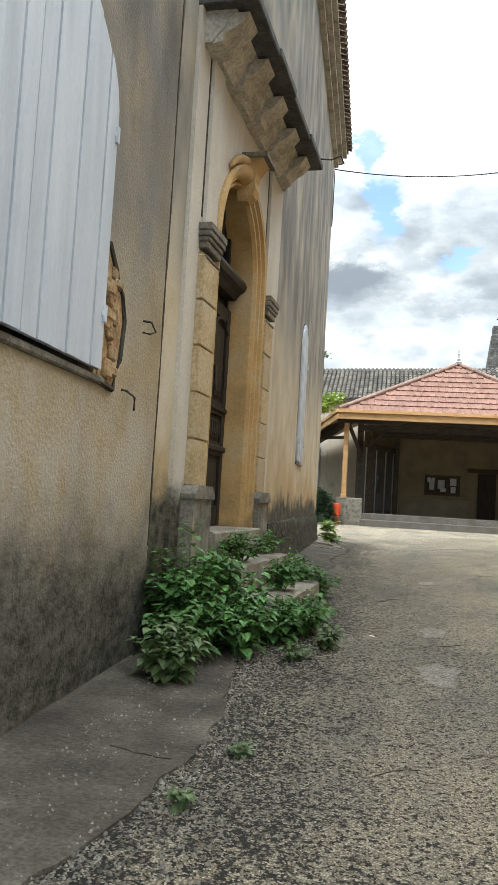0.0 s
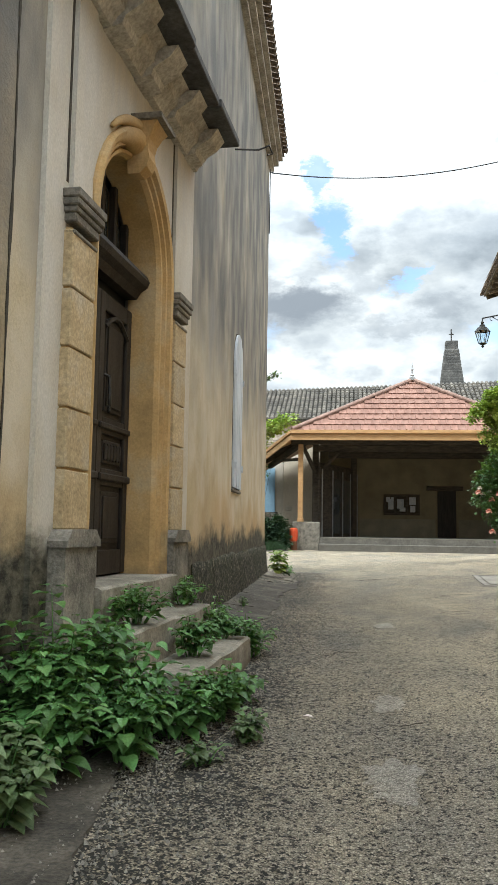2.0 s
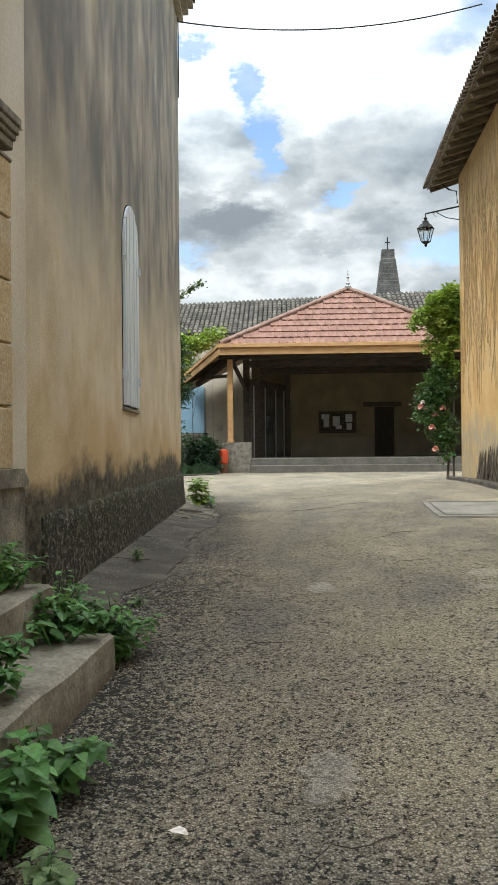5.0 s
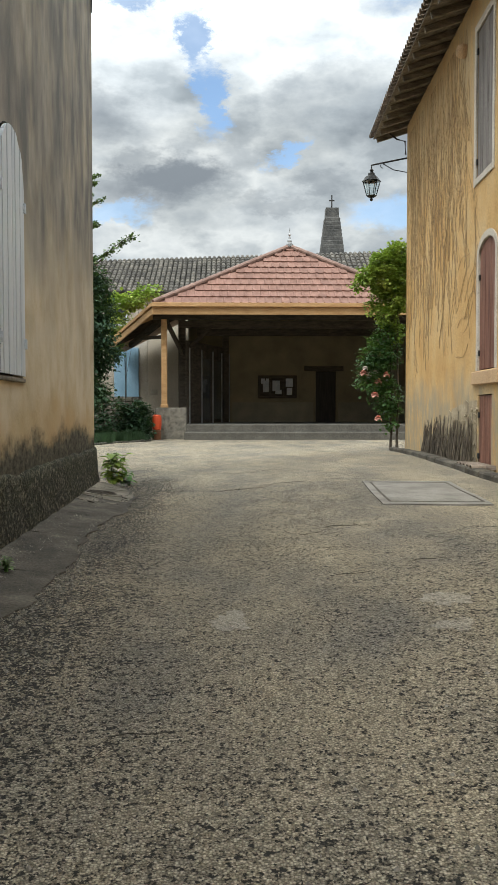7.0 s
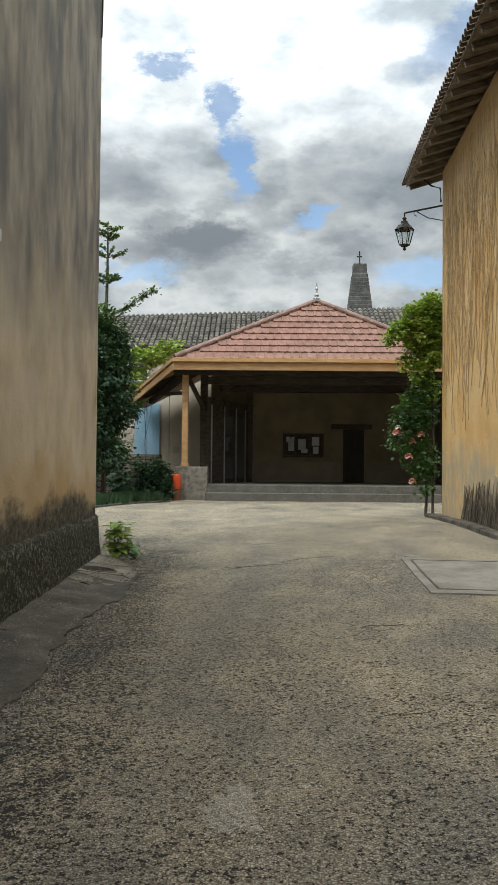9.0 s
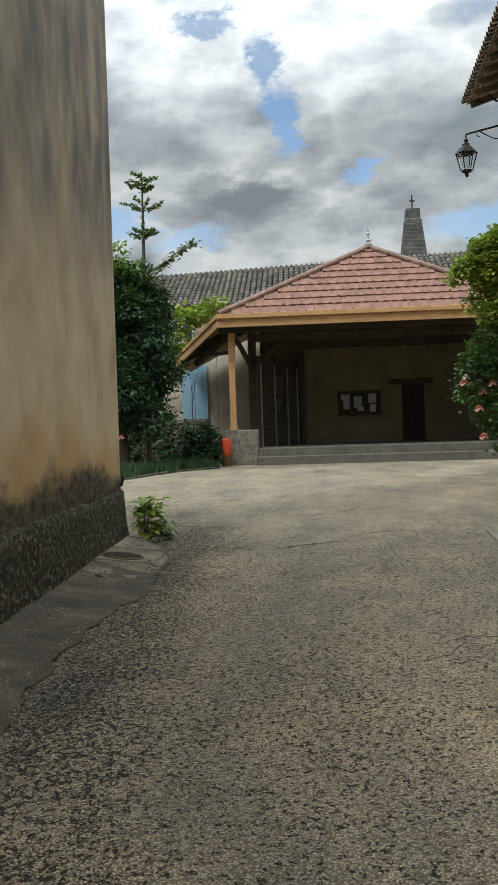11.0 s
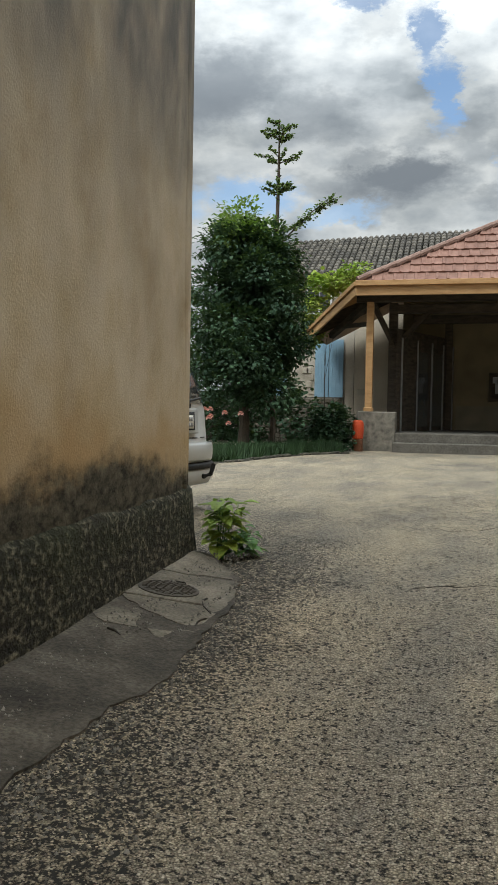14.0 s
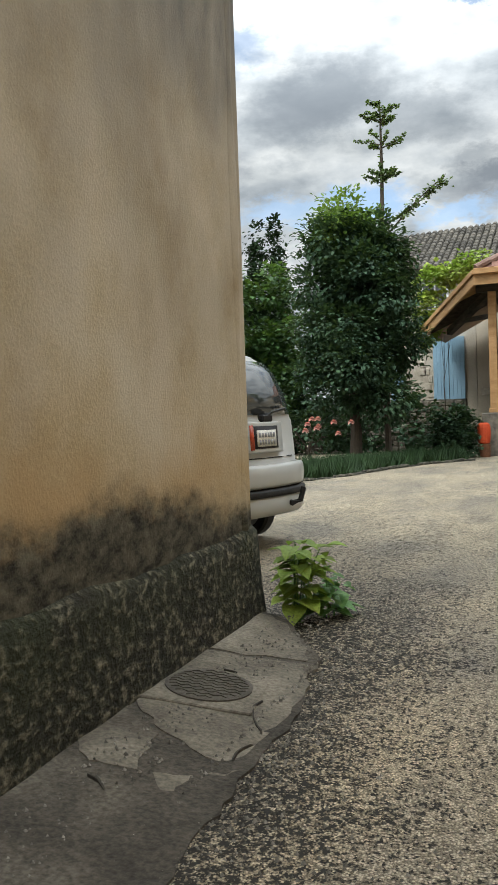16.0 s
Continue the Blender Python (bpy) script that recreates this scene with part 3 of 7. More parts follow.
def tube(bm, pts, radii, sides=6):
    """A round rod along points."""
    pts = [Vector(p) for p in pts]
    if not hasattr(radii, "__len__"):
        radii = [radii] * len(pts)
    rings = []
    for i, p in enumerate(pts):
        d = (pts[min(i + 1, len(pts) - 1)] - pts[max(i - 1, 0)]).normalized()
        a = d.orthogonal().normalized() if abs(d.z) < 0.95 else Vector((1, 0, 0)) - d * d.x
        a.normalize()
        c = d.cross(a)
        rings.append([bm.verts.new(p + (a * math.cos(2 * math.pi * k / sides) + c * math.sin(2 * math.pi * k / sides)) * radii[i]) for k in range(sides)])
    for r0, r1 in zip(rings, rings[1:]):
        for k in range(sides):
            bm.faces.new((r0[k], r0[(k + 1) % sides], r1[(k + 1) % sides], r1[k]))
    bm.faces.new(rings[0][::-1])
    bm.faces.new(rings[-1])


def rod(pts, radii, sides=6):
    bm = bmesh.new()
    tube(bm, pts, radii, sides)
    return fix(bm)


def lathe(profile, sides=16, m=None):
    bm = bmesh.new()
    rings = [[bm.verts.new((r * math.cos(2 * math.pi * k / sides), r * math.sin(2 * math.pi * k / sides), z)) for k in range(sides)] for r, z in profile]
    for r0, r1 in zip(rings, rings[1:]):
        for k in range(sides):
            bm.faces.new((r0[k], r0[(k + 1) % sides], r1[(k + 1) % sides], r1[k]))
    bm.faces.new(rings[0][::-1])
    bm.faces.new(rings[-1])
    return fix(bm, m)


def pierced(outer, holes, depth, m):
    """A flat wall of a depth with holes; outlines in (along, up); front at 0."""
    bm = bmesh.new()
    for loop in (outer, *holes):
        vs = [bm.verts.new((s, 0, z)) for s, z in loop]
        for a, b in zip(vs, vs[1:] + vs[:1]):
            bm.edges.new((a, b))
    bmesh.ops.triangle_fill(bm, use_beauty=True, use_dissolve=False, edges=bm.edges[:])
    got = bmesh.ops.extrude_face_region(bm, geom=bm.faces[:])
    bmesh.ops.translate(bm, vec=(0, -depth, 0), verts=[v for v in got["geom"] if isinstance(v, bmesh.types.BMVert)])
    return fix(bm, m)


def extruded(outline, d0, d1, m):
    """An outline in (along, up) from depth d0 to d1."""
    bm = bmesh.new()
    a = [bm.verts.new((s, d0, z)) for s, z in outline]
    b = [bm.verts.new((s, d1, z)) for s, z in outline]
    bm.faces.new(a)
    bm.faces.new(b[::-1])
    for i in range(len(a)):
        j = (i + 1) % len(a)
        bm.faces.new((a[i], b[i], b[j], a[j]))
    return fix(bm, m)


def swept(profile, path, m, close=False):
    """A profile in (across, out) swept along a path of (point, across direction) in (along, up)."""
    bm = bmesh.new()
    rings = [[bm.verts.new((p[0] + a * d[0], o, p[1] + a * d[1])) for a, o in profile] for p, d in path]
    for r0, r1 in zip(rings, rings[1:]):
        for k in range(len(profile)):
            j = (k + 1) % len(profile)
            bm.faces.new((r0[k], r0[j], r1[j], r1[k]))
    bm.faces.new(rings[0])
    bm.faces.new(rings[-1][::-1])
    return fix(bm, m)


def side(p0, p1):
    """Wall coordinates: along from p0 to p1, out to the right of that way, up."""
    p0, p1 = Vector((*p0, 0)), Vector((*p1, 0))
    u = (p1 - p0).normalized()
    n = Vector((u.y, -u.x, 0))
    return Matrix(((u.x, n.x, 0, p0.x), (u.y, n.y, 0, p0.y), (0, 0, 1, 0), (0, 0, 0, 1)))


def arch(s0, s1, z0, spring, rise, n=16):
    c, r = (s0 + s1) / 2, (s1 - s0) / 2
    return [(s0, z0), (s1, z0)] + [(c + r * math.cos(math.pi * k / n), spring + rise * math.sin(math.pi * k / n)) for k in range(n + 1)]


BASE_Y = [(-6, -0.12), (0, -0.02), (4, 0.06), (6.5, 0.11), (8.5, 0.22), (12, 0.33), (18, 0.35), (30, 0.42), (41, 0.45), (60, 0.5)]


def gz(x, y):
    """Height of the ground."""
    z = float(np.interp(y, [p for p, _ in BASE_Y], [q for _, q in BASE_Y]))
    fade = max(0.0, min(1.0, (34 - y) / 8))
    return z + fade * float(np.interp(x, [-1.2, 0.4, 2.2, 5.3], [0.0, 0.0, 0.14, 0.2])) + 0.012 * noise.noise((x * 0.9, y * 0.7, 3.0))


rng = random.Random(4)

WIRE_A, WIRE_B = (-1.65, 20.2, 9.3), (4.05, 21.0, 9.85)

# ---- ground ----
def lines(stops):
    out = []
    for a, b, step in stops:
        n = max(1, round((b - a) / step))
        out += [a + (b - a) * i / n for i in range(n)]
    return out + [stops[-1][1]]


GX = lines([(-900, -100, 200), (-100, -12, 11), (-12, -2.2, 0.7), (-2.2, 6, 0.2), (6, 20, 1.4), (20, 100, 10), (100, 900, 200)])
GY = lines([(-900, -60, 210), (-60, -6, 6), (-6, 0, 0.6), (0, 32, 0.25), (32, 60, 1), (60, 120, 10), (120, 1500, 230)])
bm = bmesh.new()
grid = [[bm.verts.new((x, y, gz(x, y) + (0.02 * noise.noise((x * 2.1, y * 2.1, 0)) ** 2 if -2 < x < 6 and 0 < y < 32 else 0))) for x in GX] for y in GY]
for r0, r1 in zip(grid, grid[1:]):
    for i in range(len(GX) - 1):
        bm.faces.new((r0[i], r0[i + 1], r1[i + 1], r1[i]))
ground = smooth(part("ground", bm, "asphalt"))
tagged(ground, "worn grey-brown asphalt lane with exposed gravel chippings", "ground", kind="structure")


def sheet(name, outline, lift, thick, material, label, category, parent=None, kind="structure", step=0.3):
    """A slab that lies on the ground, with an outline in x, y."""
    bm = bmesh.new()
    vs = [bm.verts.new((x, y, 0)) for x, y in outline]
    bm.faces.new(vs)
    for axis in (0, 1):
        lo, hi = min(p[axis] for p in outline), max(p[axis] for p in outline)
        k = lo + step
        while k < hi:
            no = (1, 0, 0) if axis == 0 else (0, 1, 0)
            bmesh.ops.bisect_plane(bm, geom=bm.verts[:] + bm.edges[:] + bm.faces[:], plane_co=(k, k, 0), plane_no=no)
            k += step
    got = bmesh.ops.extrude_face_region(bm, geom=bm.faces[:])
    low = {v for v in got["geom"] if isinstance(v, bmesh.types.BMVert)}
    for v in bm.verts:
        h = lift(v.co.x, v.co.y) if callable(lift) else lift
        v.co.z = gz(v.co.x, v.co.y) + h - (thick + max(h, 0) if v in low else 0)
    ob = part(name, fix(bm), material, parent)
    return tagged(ob, label, category, kind=kind) if parent is None else ob


def wavy(x0, ys, amount, seed):
    return [(x0(y) + amount * noise.noise((y * 1.7, seed, 0)) + 0.5 * amount * noise.noise((y * 6, seed, 5)) + 0.3 * amount * noise.noise((y * 19, seed, 8)), y) for y in ys]


ys = [-5 + 0.07 * i for i in range(363)]
edge = wavy(lambda y: float(np.interp(y, [-5, 2.9, 3.6, 4.2, 5.1, 7, 10.5, 11.6, 12.2, 13.4, 16, 16.8, 17.4, 18.2, 19.2, 19.8, 20.4], [-1.1, -1.04, -0.9, -0.85, -0.84, -1.0, -1.1, -0.98, -0.8, -0.82, -0.95, -0.87, -0.78, -0.85, -0.87, -1.02, -1.45])), ys, 0.07, 1.5)
apron_path = [(-2.0, -5.0)] + edge + [(-2.0, 20.45)]
RISE = lambda y: float(np.interp(y, [7, 12], [0.03, 0.13]))
APRON = lambda x, y: 0.014 + RISE(y) * max(0, -0.9 - x)
sheet("pavement_1", apron_path, lambda x, y: APRON(x, y) + 0.008 * noise.noise((x * 4, y * 4, 1)), 0.1, "apron", "cracked stained concrete strip along the foot of the wall", "pavement")
# the paler broken slabs round the manhole
for outline in ([(-1.66, 18.75), (-1.52, 18.52), (-1.3, 18.36), (-1.02, 18.2), (-0.9, 18.26), (-0.87, 18.75), (-0.9, 19.2), (-1.04, 19.55), (-1.3, 19.5), (-1.64, 19.42)], [(-1.64, 19.46), (-1.3, 19.54), (-1.06, 19.6), (-1.1, 19.8), (-1.3, 20.1), (-1.5, 20.3), (-1.64, 20.3)], [(-1.64, 18.68), (-1.54, 18.46), (-1.3, 18.3), (-1.22, 17.98), (-1.42, 17.92), (-1.6, 18.12)], [(-1.16, 17.98), (-1.0, 18.06), (-0.88, 18.16), (-0.92, 17.92), (-1.06, 17.88)]):
    fine = []
    for (x0, y0), (x1, y1) in zip(outline, outline[1:] + outline[:1]):
        for k in range(5):
            x, y = x0 + (x1 - x0) * k / 5, y0 + (y1 - y0) * k / 5
            fine.append((x + 0.035 * noise.noise((x * 9, y * 9, 2)), y + 0.035 * noise.noise((x * 9, y * 9, 6))))
    sheet("pavement_2", fine, lambda x, y: APRON(x, y) + 0.006 + 0.006 * noise.noise((x * 4, y * 4, 1)), 0.06, "pale_concrete", "paler broken concrete slab round the manhole", "pavement")


def crack_line(pts, width, parent, m=None, material="crack", name="crack"):
    """A thin dark ragged strip, a few millimetres deep."""
    bm = bmesh.new()
    prev = None
    for p in pts:
        w = width * (0.4 + 0.9 * rng.random())
        p = Vector(p)
        row = [bm.verts.new(p + Vector(o)) for o in ((-w, 0, 0), (w, 0, 0), (w, 0, -0.004), (-w, 0, -0.004))] if m is None else [bm.verts.new(m @ (p + Vector(o))) for o in ((-w, 0, 0), (w, 0, 0), (w, -0.004, 0), (-w, -0.004, 0))]
        if prev:
            for k in range(4):
                bm.faces.new((prev[k], prev[(k + 1) % 4], row[(k + 1) % 4], row[k]))
        prev = row
    return part(name, fix(bm), material, parent)


def ground_crack(a, b, wander, width, lift=0.014):
    n = max(6, int((Vector(b) - Vector(a)).length / 0.05))
    pts = []
    for i in range(n + 1):
        t = i / n
        x, y = a[0] + (b[0] - a[0]) * t, a[1] + (b[1] - a[1]) * t
        x, y = x + wander * noise.noise((x * 3, y * 3, 2.2)), y + wander * noise.noise((x * 2, y * 2, 9.2)) + 0.3 * wander * noise.noise((x * 12, y * 12, 5.2))
        pts.append((x, y, gz(x, y) + lift + (APRON(x, y) + (0.01 if y > 17.8 else 0) if x < -0.9 else 0.0)))
    # a strip across the way it runs
    bm = bmesh.new()
    d = (Vector(b) - Vector(a)).normalized()
    nrm = Vector((-d.y, d.x, 0))
    prev = None
    for p in pts:
        w = 0.34 * width * (0.1 + rng.random())
        if noise.noise((p[0] * 2.3, p[1] * 2.3, 4.4)) < -0.08:
            prev = None
            continue
        row = [bm.verts.new(Vector(p) + nrm * k * w + Vector((0, 0, -h))) for k, h in ((-1, 0), (1, 0), (1, 0.03), (-1, 0.03))]
        if prev:
            for k in range(4):
                bm.faces.new((prev[k], prev[(k + 1) % 4], row[(k + 1) % 4], row[k]))
        prev = row
    return part("crack", fix(bm), "crack", ground)


for a, b, w in [((0.3, 8.8), (0.95, 9.15), 0.013), ((-0.25, 7.9), (0.6, 9.5), 0.012), ((0.2, 7.5), (0.75, 7.8), 0.011), ((-0.2, 9.9), (0.7, 10.2), 0.009), ((0.1, 4.4), (0.5, 5.1), 0.014), ((0.5, 4.2), (1.6, 5.6), 0.012), ((1.1, 15.0), (2.1, 15.3), 0.008), ((2.4, 14.6), (4.2, 14.9), 0.009), ((0.3, 20.0), (1.6, 20.3), 0.008), ((1.2, 12.9), (2.6, 13.3), 0.008), ((0.2, 23.2), (1.4, 23.0), 0.009)]:
    ground_crack(a, b, 0.36, w, 0.004)
for a, b in [((-1.72, 17.9), (-1.2, 17.82)), ((-1.05, 18.9), (-0.9, 18.2)), ((-1.3, 19.2), (-0.95, 19.1)), ((-1.6, 15.2), (-1.0, 15.0)), ((-1.7, 4.6), (-0.95, 4.4)), ((-1.7, 13.1), (-1.1, 13.3))]:
    ground_crack(a, b, 0.12, 0.016, 0.006)


def blob(cx, cy, rx, ry, seed, n=44):
    out = []
    for k in range(n):
        a = 2 * math.pi * k / n
        f = 0.8 + 0.55 * noise.noise((math.cos(a) * 1.6, math.sin(a) * 1.6, seed * 3.1)) + 0.35 * noise.noise((math.cos(a) * 6, math.sin(a) * 6, seed * 7.7))
        out.append((cx + rx * f * math.cos(a), cy + ry * f * math.sin(a)))
    return out


for k, (cx, cy, rx, ry) in enumerate([(0.56, 11.78, 0.15, 0.24), (0.4, 6.75, 0.2, 0.36), (0.44, 8.25, 0.17, 0.22), (1.9, 11.9, 0.16, 0.22), (1.84, 11.36, 0.14, 0.16)]):
    sheet("mortar_patch", blob(cx, cy, rx, ry, k), 0.006, 0.03, "patch_worn", "pale worn mortar patch in the asphalt", "patch", kind="structure")
slab = sheet("concrete_slab", [(2.39, 16.75), (3.66, 16.5), (3.9, 19.45), (2.6, 19.75)], 0.02, 0.1, "patch", "pale concrete inspection slab set in the asphalt", "slab", kind="structure")
for a, b in (((2.5, 16.95), (3.6, 16.72)), ((2.68, 19.5), (3.78, 19.25)), ((2.5, 16.95), (2.68, 19.5)), ((3.6, 16.72), (3.78, 19.25))):
    sheet("joint", [a, b, (b[0] + 0.03, b[1] + 0.03), (a[0] + 0.03, a[1] + 0.03)], 0.024, 0.02, "apron", "", "", slab)

# manhole with a square frame and a round lid
manhole = thing("manhole_cover", (-1.34, 18.93, gz(-1.34, 18.93)), "cast iron manhole cover with wavy ribs in concrete", "manhole cover")
mz = gz(-1.34, 18.93) + APRON(-1.34, 18.93) + 0.016
turn = pose(-1.34, 18.93, mz, 0, 7.4, 10)
part("frame", boxes([((-0.28, -0.28, -0.03), (0.28, 0.28, -0.004))], turn, 0.006), "pale_concrete", manhole)
part("lid", lathe([(0.22, -0.02), (0.225, 0.004), (0.21, 0.008)], 28, turn), "cast_iron", manhole)
for i in range(-5, 6):
    yy = i * 0.038
    half = math.sqrt(max(0, 0.2 ** 2 - yy ** 2))
    n = max(4, int(half * 2 / 0.03))
    part("rib", fix(rod([(-half + 2 * half * k / n, yy + 0.009 * (1 if k % 2 else -1), 0.009) for k in range(n + 1)], 0.006, 4), turn), "cast_iron", manhole)

# loose chippings
bm = bmesh.new()
for k in range(17000):
    if k > 14000:
        y = rng.uniform(2.5, 20)
        x = float(np.interp(y, [p[1] for p in edge], [p[0] for p in edge])) + rng.gauss(0.06, 0.09)
    elif k < 11500:
        x = -1.0 + abs(rng.gauss(0, 0.38)) if rng.random() < 0.75 else -1.15 - rng.random() * 0.3
        y = rng.uniform(1.2, 22)
    else:
        x, y = rng.uniform(-0.8, 3.2), rng.uniform(2.5, 20)
    r = rng.uniform(0.004, 0.012)
    z = gz(x, y) + (APRON(x, y) + (0.01 if y > 17.8 else 0) if x < -0.95 else 0.006)
    top = bm.verts.new((x + rng.uniform(-.3, .3) * r, y, z + r * rng.uniform(0.6, 1.0)))
    ring = [bm.verts.new((x + r * math.cos(a + rng.uniform(-.3, .3)) * rng.uniform(.7, 1.2), y + r * math.sin(a) * rng.uniform(.7, 1.2), z - 0.004)) for a in (0, 1.3, 2.5, 3.8, 5.0)]
    for i in range(5):
        bm.faces.new((top, ring[i], ring[(i + 1) % 5]))
tagged(part("gravel", bm, "gravel"), "loose grey stone chippings along the edge of the lane", "gravel", kind="stuff")

# ---- house on the one side: three lengths of wall ----
A, B, C = side((-1.72, -6), (-1.72, 6.62)), side((-1.72, 6.6), (-1.45, 10.8)), side((-1.45, 10.8), (-1.68, 20.4))
LB, LC = (Vector((0.27, 4.2))).length, (Vector((0.23, 9.6))).length
TOP = 9.75
hole_a = arch(9.02, 11.22, 1.95, 3.45, 0.62)
wall_a = part("wall_1", pierced([(0, -0.3), (12.62, -0.3), (12.62, TOP), (0, TOP)], [hole_a], 0.5, A), "render_a")
tagged(wall_a, "weathered ochre and grey lime-rendered house wall", "wall", kind="structure")
hole_b = arch(1.17, 2.93, 0.9, 3.55, 0.88, 24)
wall_b = part("wall_2", pierced([(0, -0.3), (LB, -0.3), (LB, TOP), (0, TOP)], [hole_b], 0.5, B), "render_c")
tagged(wall_b, "ochre rendered wall length round the stone portal", "wall", kind="structure")
hole_c = arch(3.38, 4.42, 1.96, 3.75, 0.58)
wall_c = part("wall_3", pierced([(0, -0.3), (LC, -0.3), (LC, TOP), (0, TOP)], [hole_c], 0.5, C), "render_c")
tagged(wall_c, "ochre rendered wall with grey damp streaks and dark foot", "wall", kind="structure")
wall_d = part("wall_4", boxes([((-11, 19.95, -0.3), (-1.69, 20.4, TOP))]), "render_c")
tagged(wall_d, "plain rendered end wall of the house", "wall", kind="structure")
part("wall_5", boxes([((-11, -6, -0.3), (-10.6, 20.4, TOP))]), "render_c")
part("wall_6", boxes([((-11, -6.4, -0.3), (-1.73, -6.0, TOP))]), "render_c")
for n in ("wall_5", "wall_6"):
    tagged(bpy.data.objects[n], "plain rendered wall closing the house", "wall", kind="structure")
tagged(part("ceiling", boxes([((-10.6, -6, TOP - 0.1), (-2.25, 19.9, TOP - 0.02))]), "hall_wall"), "plain ceiling under the house roof", "ceiling", kind="structure")


def foot_band(name, m, length, top, proud_top, proud_low, ramp, step=0.13):
    """The rough thicker render at the foot of a wall, with a sloping top."""
    bm = bmesh.new()
    n = int(length / step)
    zs = [-0.25, 0.1, 0.3, 0.45, 0.6, 0.75, 0.9, 1.0]
    rows = []
    for i in range(n + 1):
        s = length * i / n
        col = []
        for j, f in enumerate(zs):
            z = f * (top + 0.05 * noise.noise((s * 1.3, 3, 0)) + 0.03 * noise.noise((s * 5, 3, 7))) if j else -0.25
            d = (proud_low + (proud_top - proud_low) * max(0, f)) * (0.35 + 0.65 * min(1, s / ramp)) + 0.018 * noise.noise((s * 3, z * 4, 1)) + 0.008 * noise.noise((s * 11, z * 11, 4))
            col.append(bm.verts.new((s, max(0.012, d), z)))
        col.append(bm.verts.new((s, -0.02, col[-1].co.z + 0.05)))
        rows.append(col)
    for r0, r1 in zip(rows, rows[1:]):
        for k in range(len(r0) - 1):
            bm.faces.new((r0[k], r0[k + 1], r1[k + 1], r1[k]))
    for col in (rows[0], rows[-1]):
        a = [bm.verts.new((col[0].co.x, -0.05, col[0].co.z)), bm.verts.new((col[0].co.x, -0.05, col[-1].co.z))]
        bm.faces.new(col + [a[1], a[0]])
    ob = smooth(part(name, fix(bm, m), "dado"))
    return tagged(ob, "dark mossy rough render band along the wall foot", "wall base", kind="structure")


foot_band("baseboard_2", C, LC + 0.02, 1.0, 0.035, 0.115, 6.0)
foot_band("baseboard_3", side((-1.68, 20.4), (-6, 20.4)), 4.3, 1.0, 0.035, 0.115, 0.01)


# the worn, rounded corner of the house
pts = [(-1.8 + 0.025 * noise.noise((z * 0.8, 1, 0)), 20.28 + 0.03 * noise.noise((z * 0.7, 5, 0)), z) for z in [0.9 + 0.22 * i for i in range(41)]]
corner = smooth(part("wall_11", rod(pts, [0.135] * 41, 14), "render_c"))
tagged(corner, "worn rounded rendered corner of the house", "wall", kind="structure")


# eaves: corbelled courses and barrel tile ends
def barrel(length=0.42, r=0.09, thick=0.014, n=6):
    bm = bmesh.new()
    rings = []
    for y, k in ((0, 1.0), (length, 0.84)):
        ring = [bm.verts.new((rr * k * math.cos(math.pi * i / n), y, rr * k * math.sin(math.pi * i / n))) for rr in (r, r - thick) for i in (range(n + 1) if rr == r else range(n, -1, -1))]
        rings.append(ring)
    c = len(rings[0])
    for i in range(c):
        bm.faces.new((rings[0][i], rings[0][(i + 1) % c], rings[1][(i + 1) % c], rings[1][i]))
    for ring in rings:
        for i in range(n):
            bm.faces.new((ring[i], ring[i + 1], ring[c - 2 - i], ring[c - 1 - i]))
    return fix(bm)


tile_mesh = bpy.data.meshes.new("tile")
tb = barrel()
tb.to_mesh(tile_mesh)
tb.free()
tile_mesh.materials.append(M["old_tile"])


def mesh_part(name, mesh, parent, m):
    ob = new(name, mesh)
    ob.parent = parent
    ob.matrix_basis = m
    return ob


for k, (m, length) in enumerate(((A, 12.62), (B, LB), (C, LC + 0.15))):
    cor = part("trim_%d" % (k + 1), boxes([((0, -0.1, TOP - 0.28), (length, 0.1, TOP - 0.19)), ((0, -0.1, TOP - 0.16), (length, 0.2, TOP - 0.07)), ((0, -0.1, TOP - 0.04), (length, 0.29, TOP + 0.04))], m), "cornice")
    tagged(cor, "corbelled tile and mortar courses under the eaves", "eaves", kind="structure")
roof_1 = thing("roof_1", (-6, 7, TOP), "old canal-tiled roof of the house", "roof", kind="structure")
part("deck", extruded([(-1.35, TOP + 0.06), (-6.3, TOP + 1.5), (-11.2, TOP + 0.06)], -6.5, 20.55, Matrix.Identity(4)), "old_tile", roof_1)
tilt = Matrix.Rotation(radians(16), 4, "X")
for m, length in ((B, LB), (C, LC + 0.12)):
    n = int(length / 0.2)
    for i in range(n):
        t = m @ Matrix(((1, 0, 0, 0.1 + i * 0.2), (0, -1, 0, 0.4), (0, 0, 1, TOP + 0.06), (0, 0, 0, 1))) @ tilt
        mesh_part("tile", tile_mesh, roof_1, roof_1.matrix_basis.inverted() @ t)


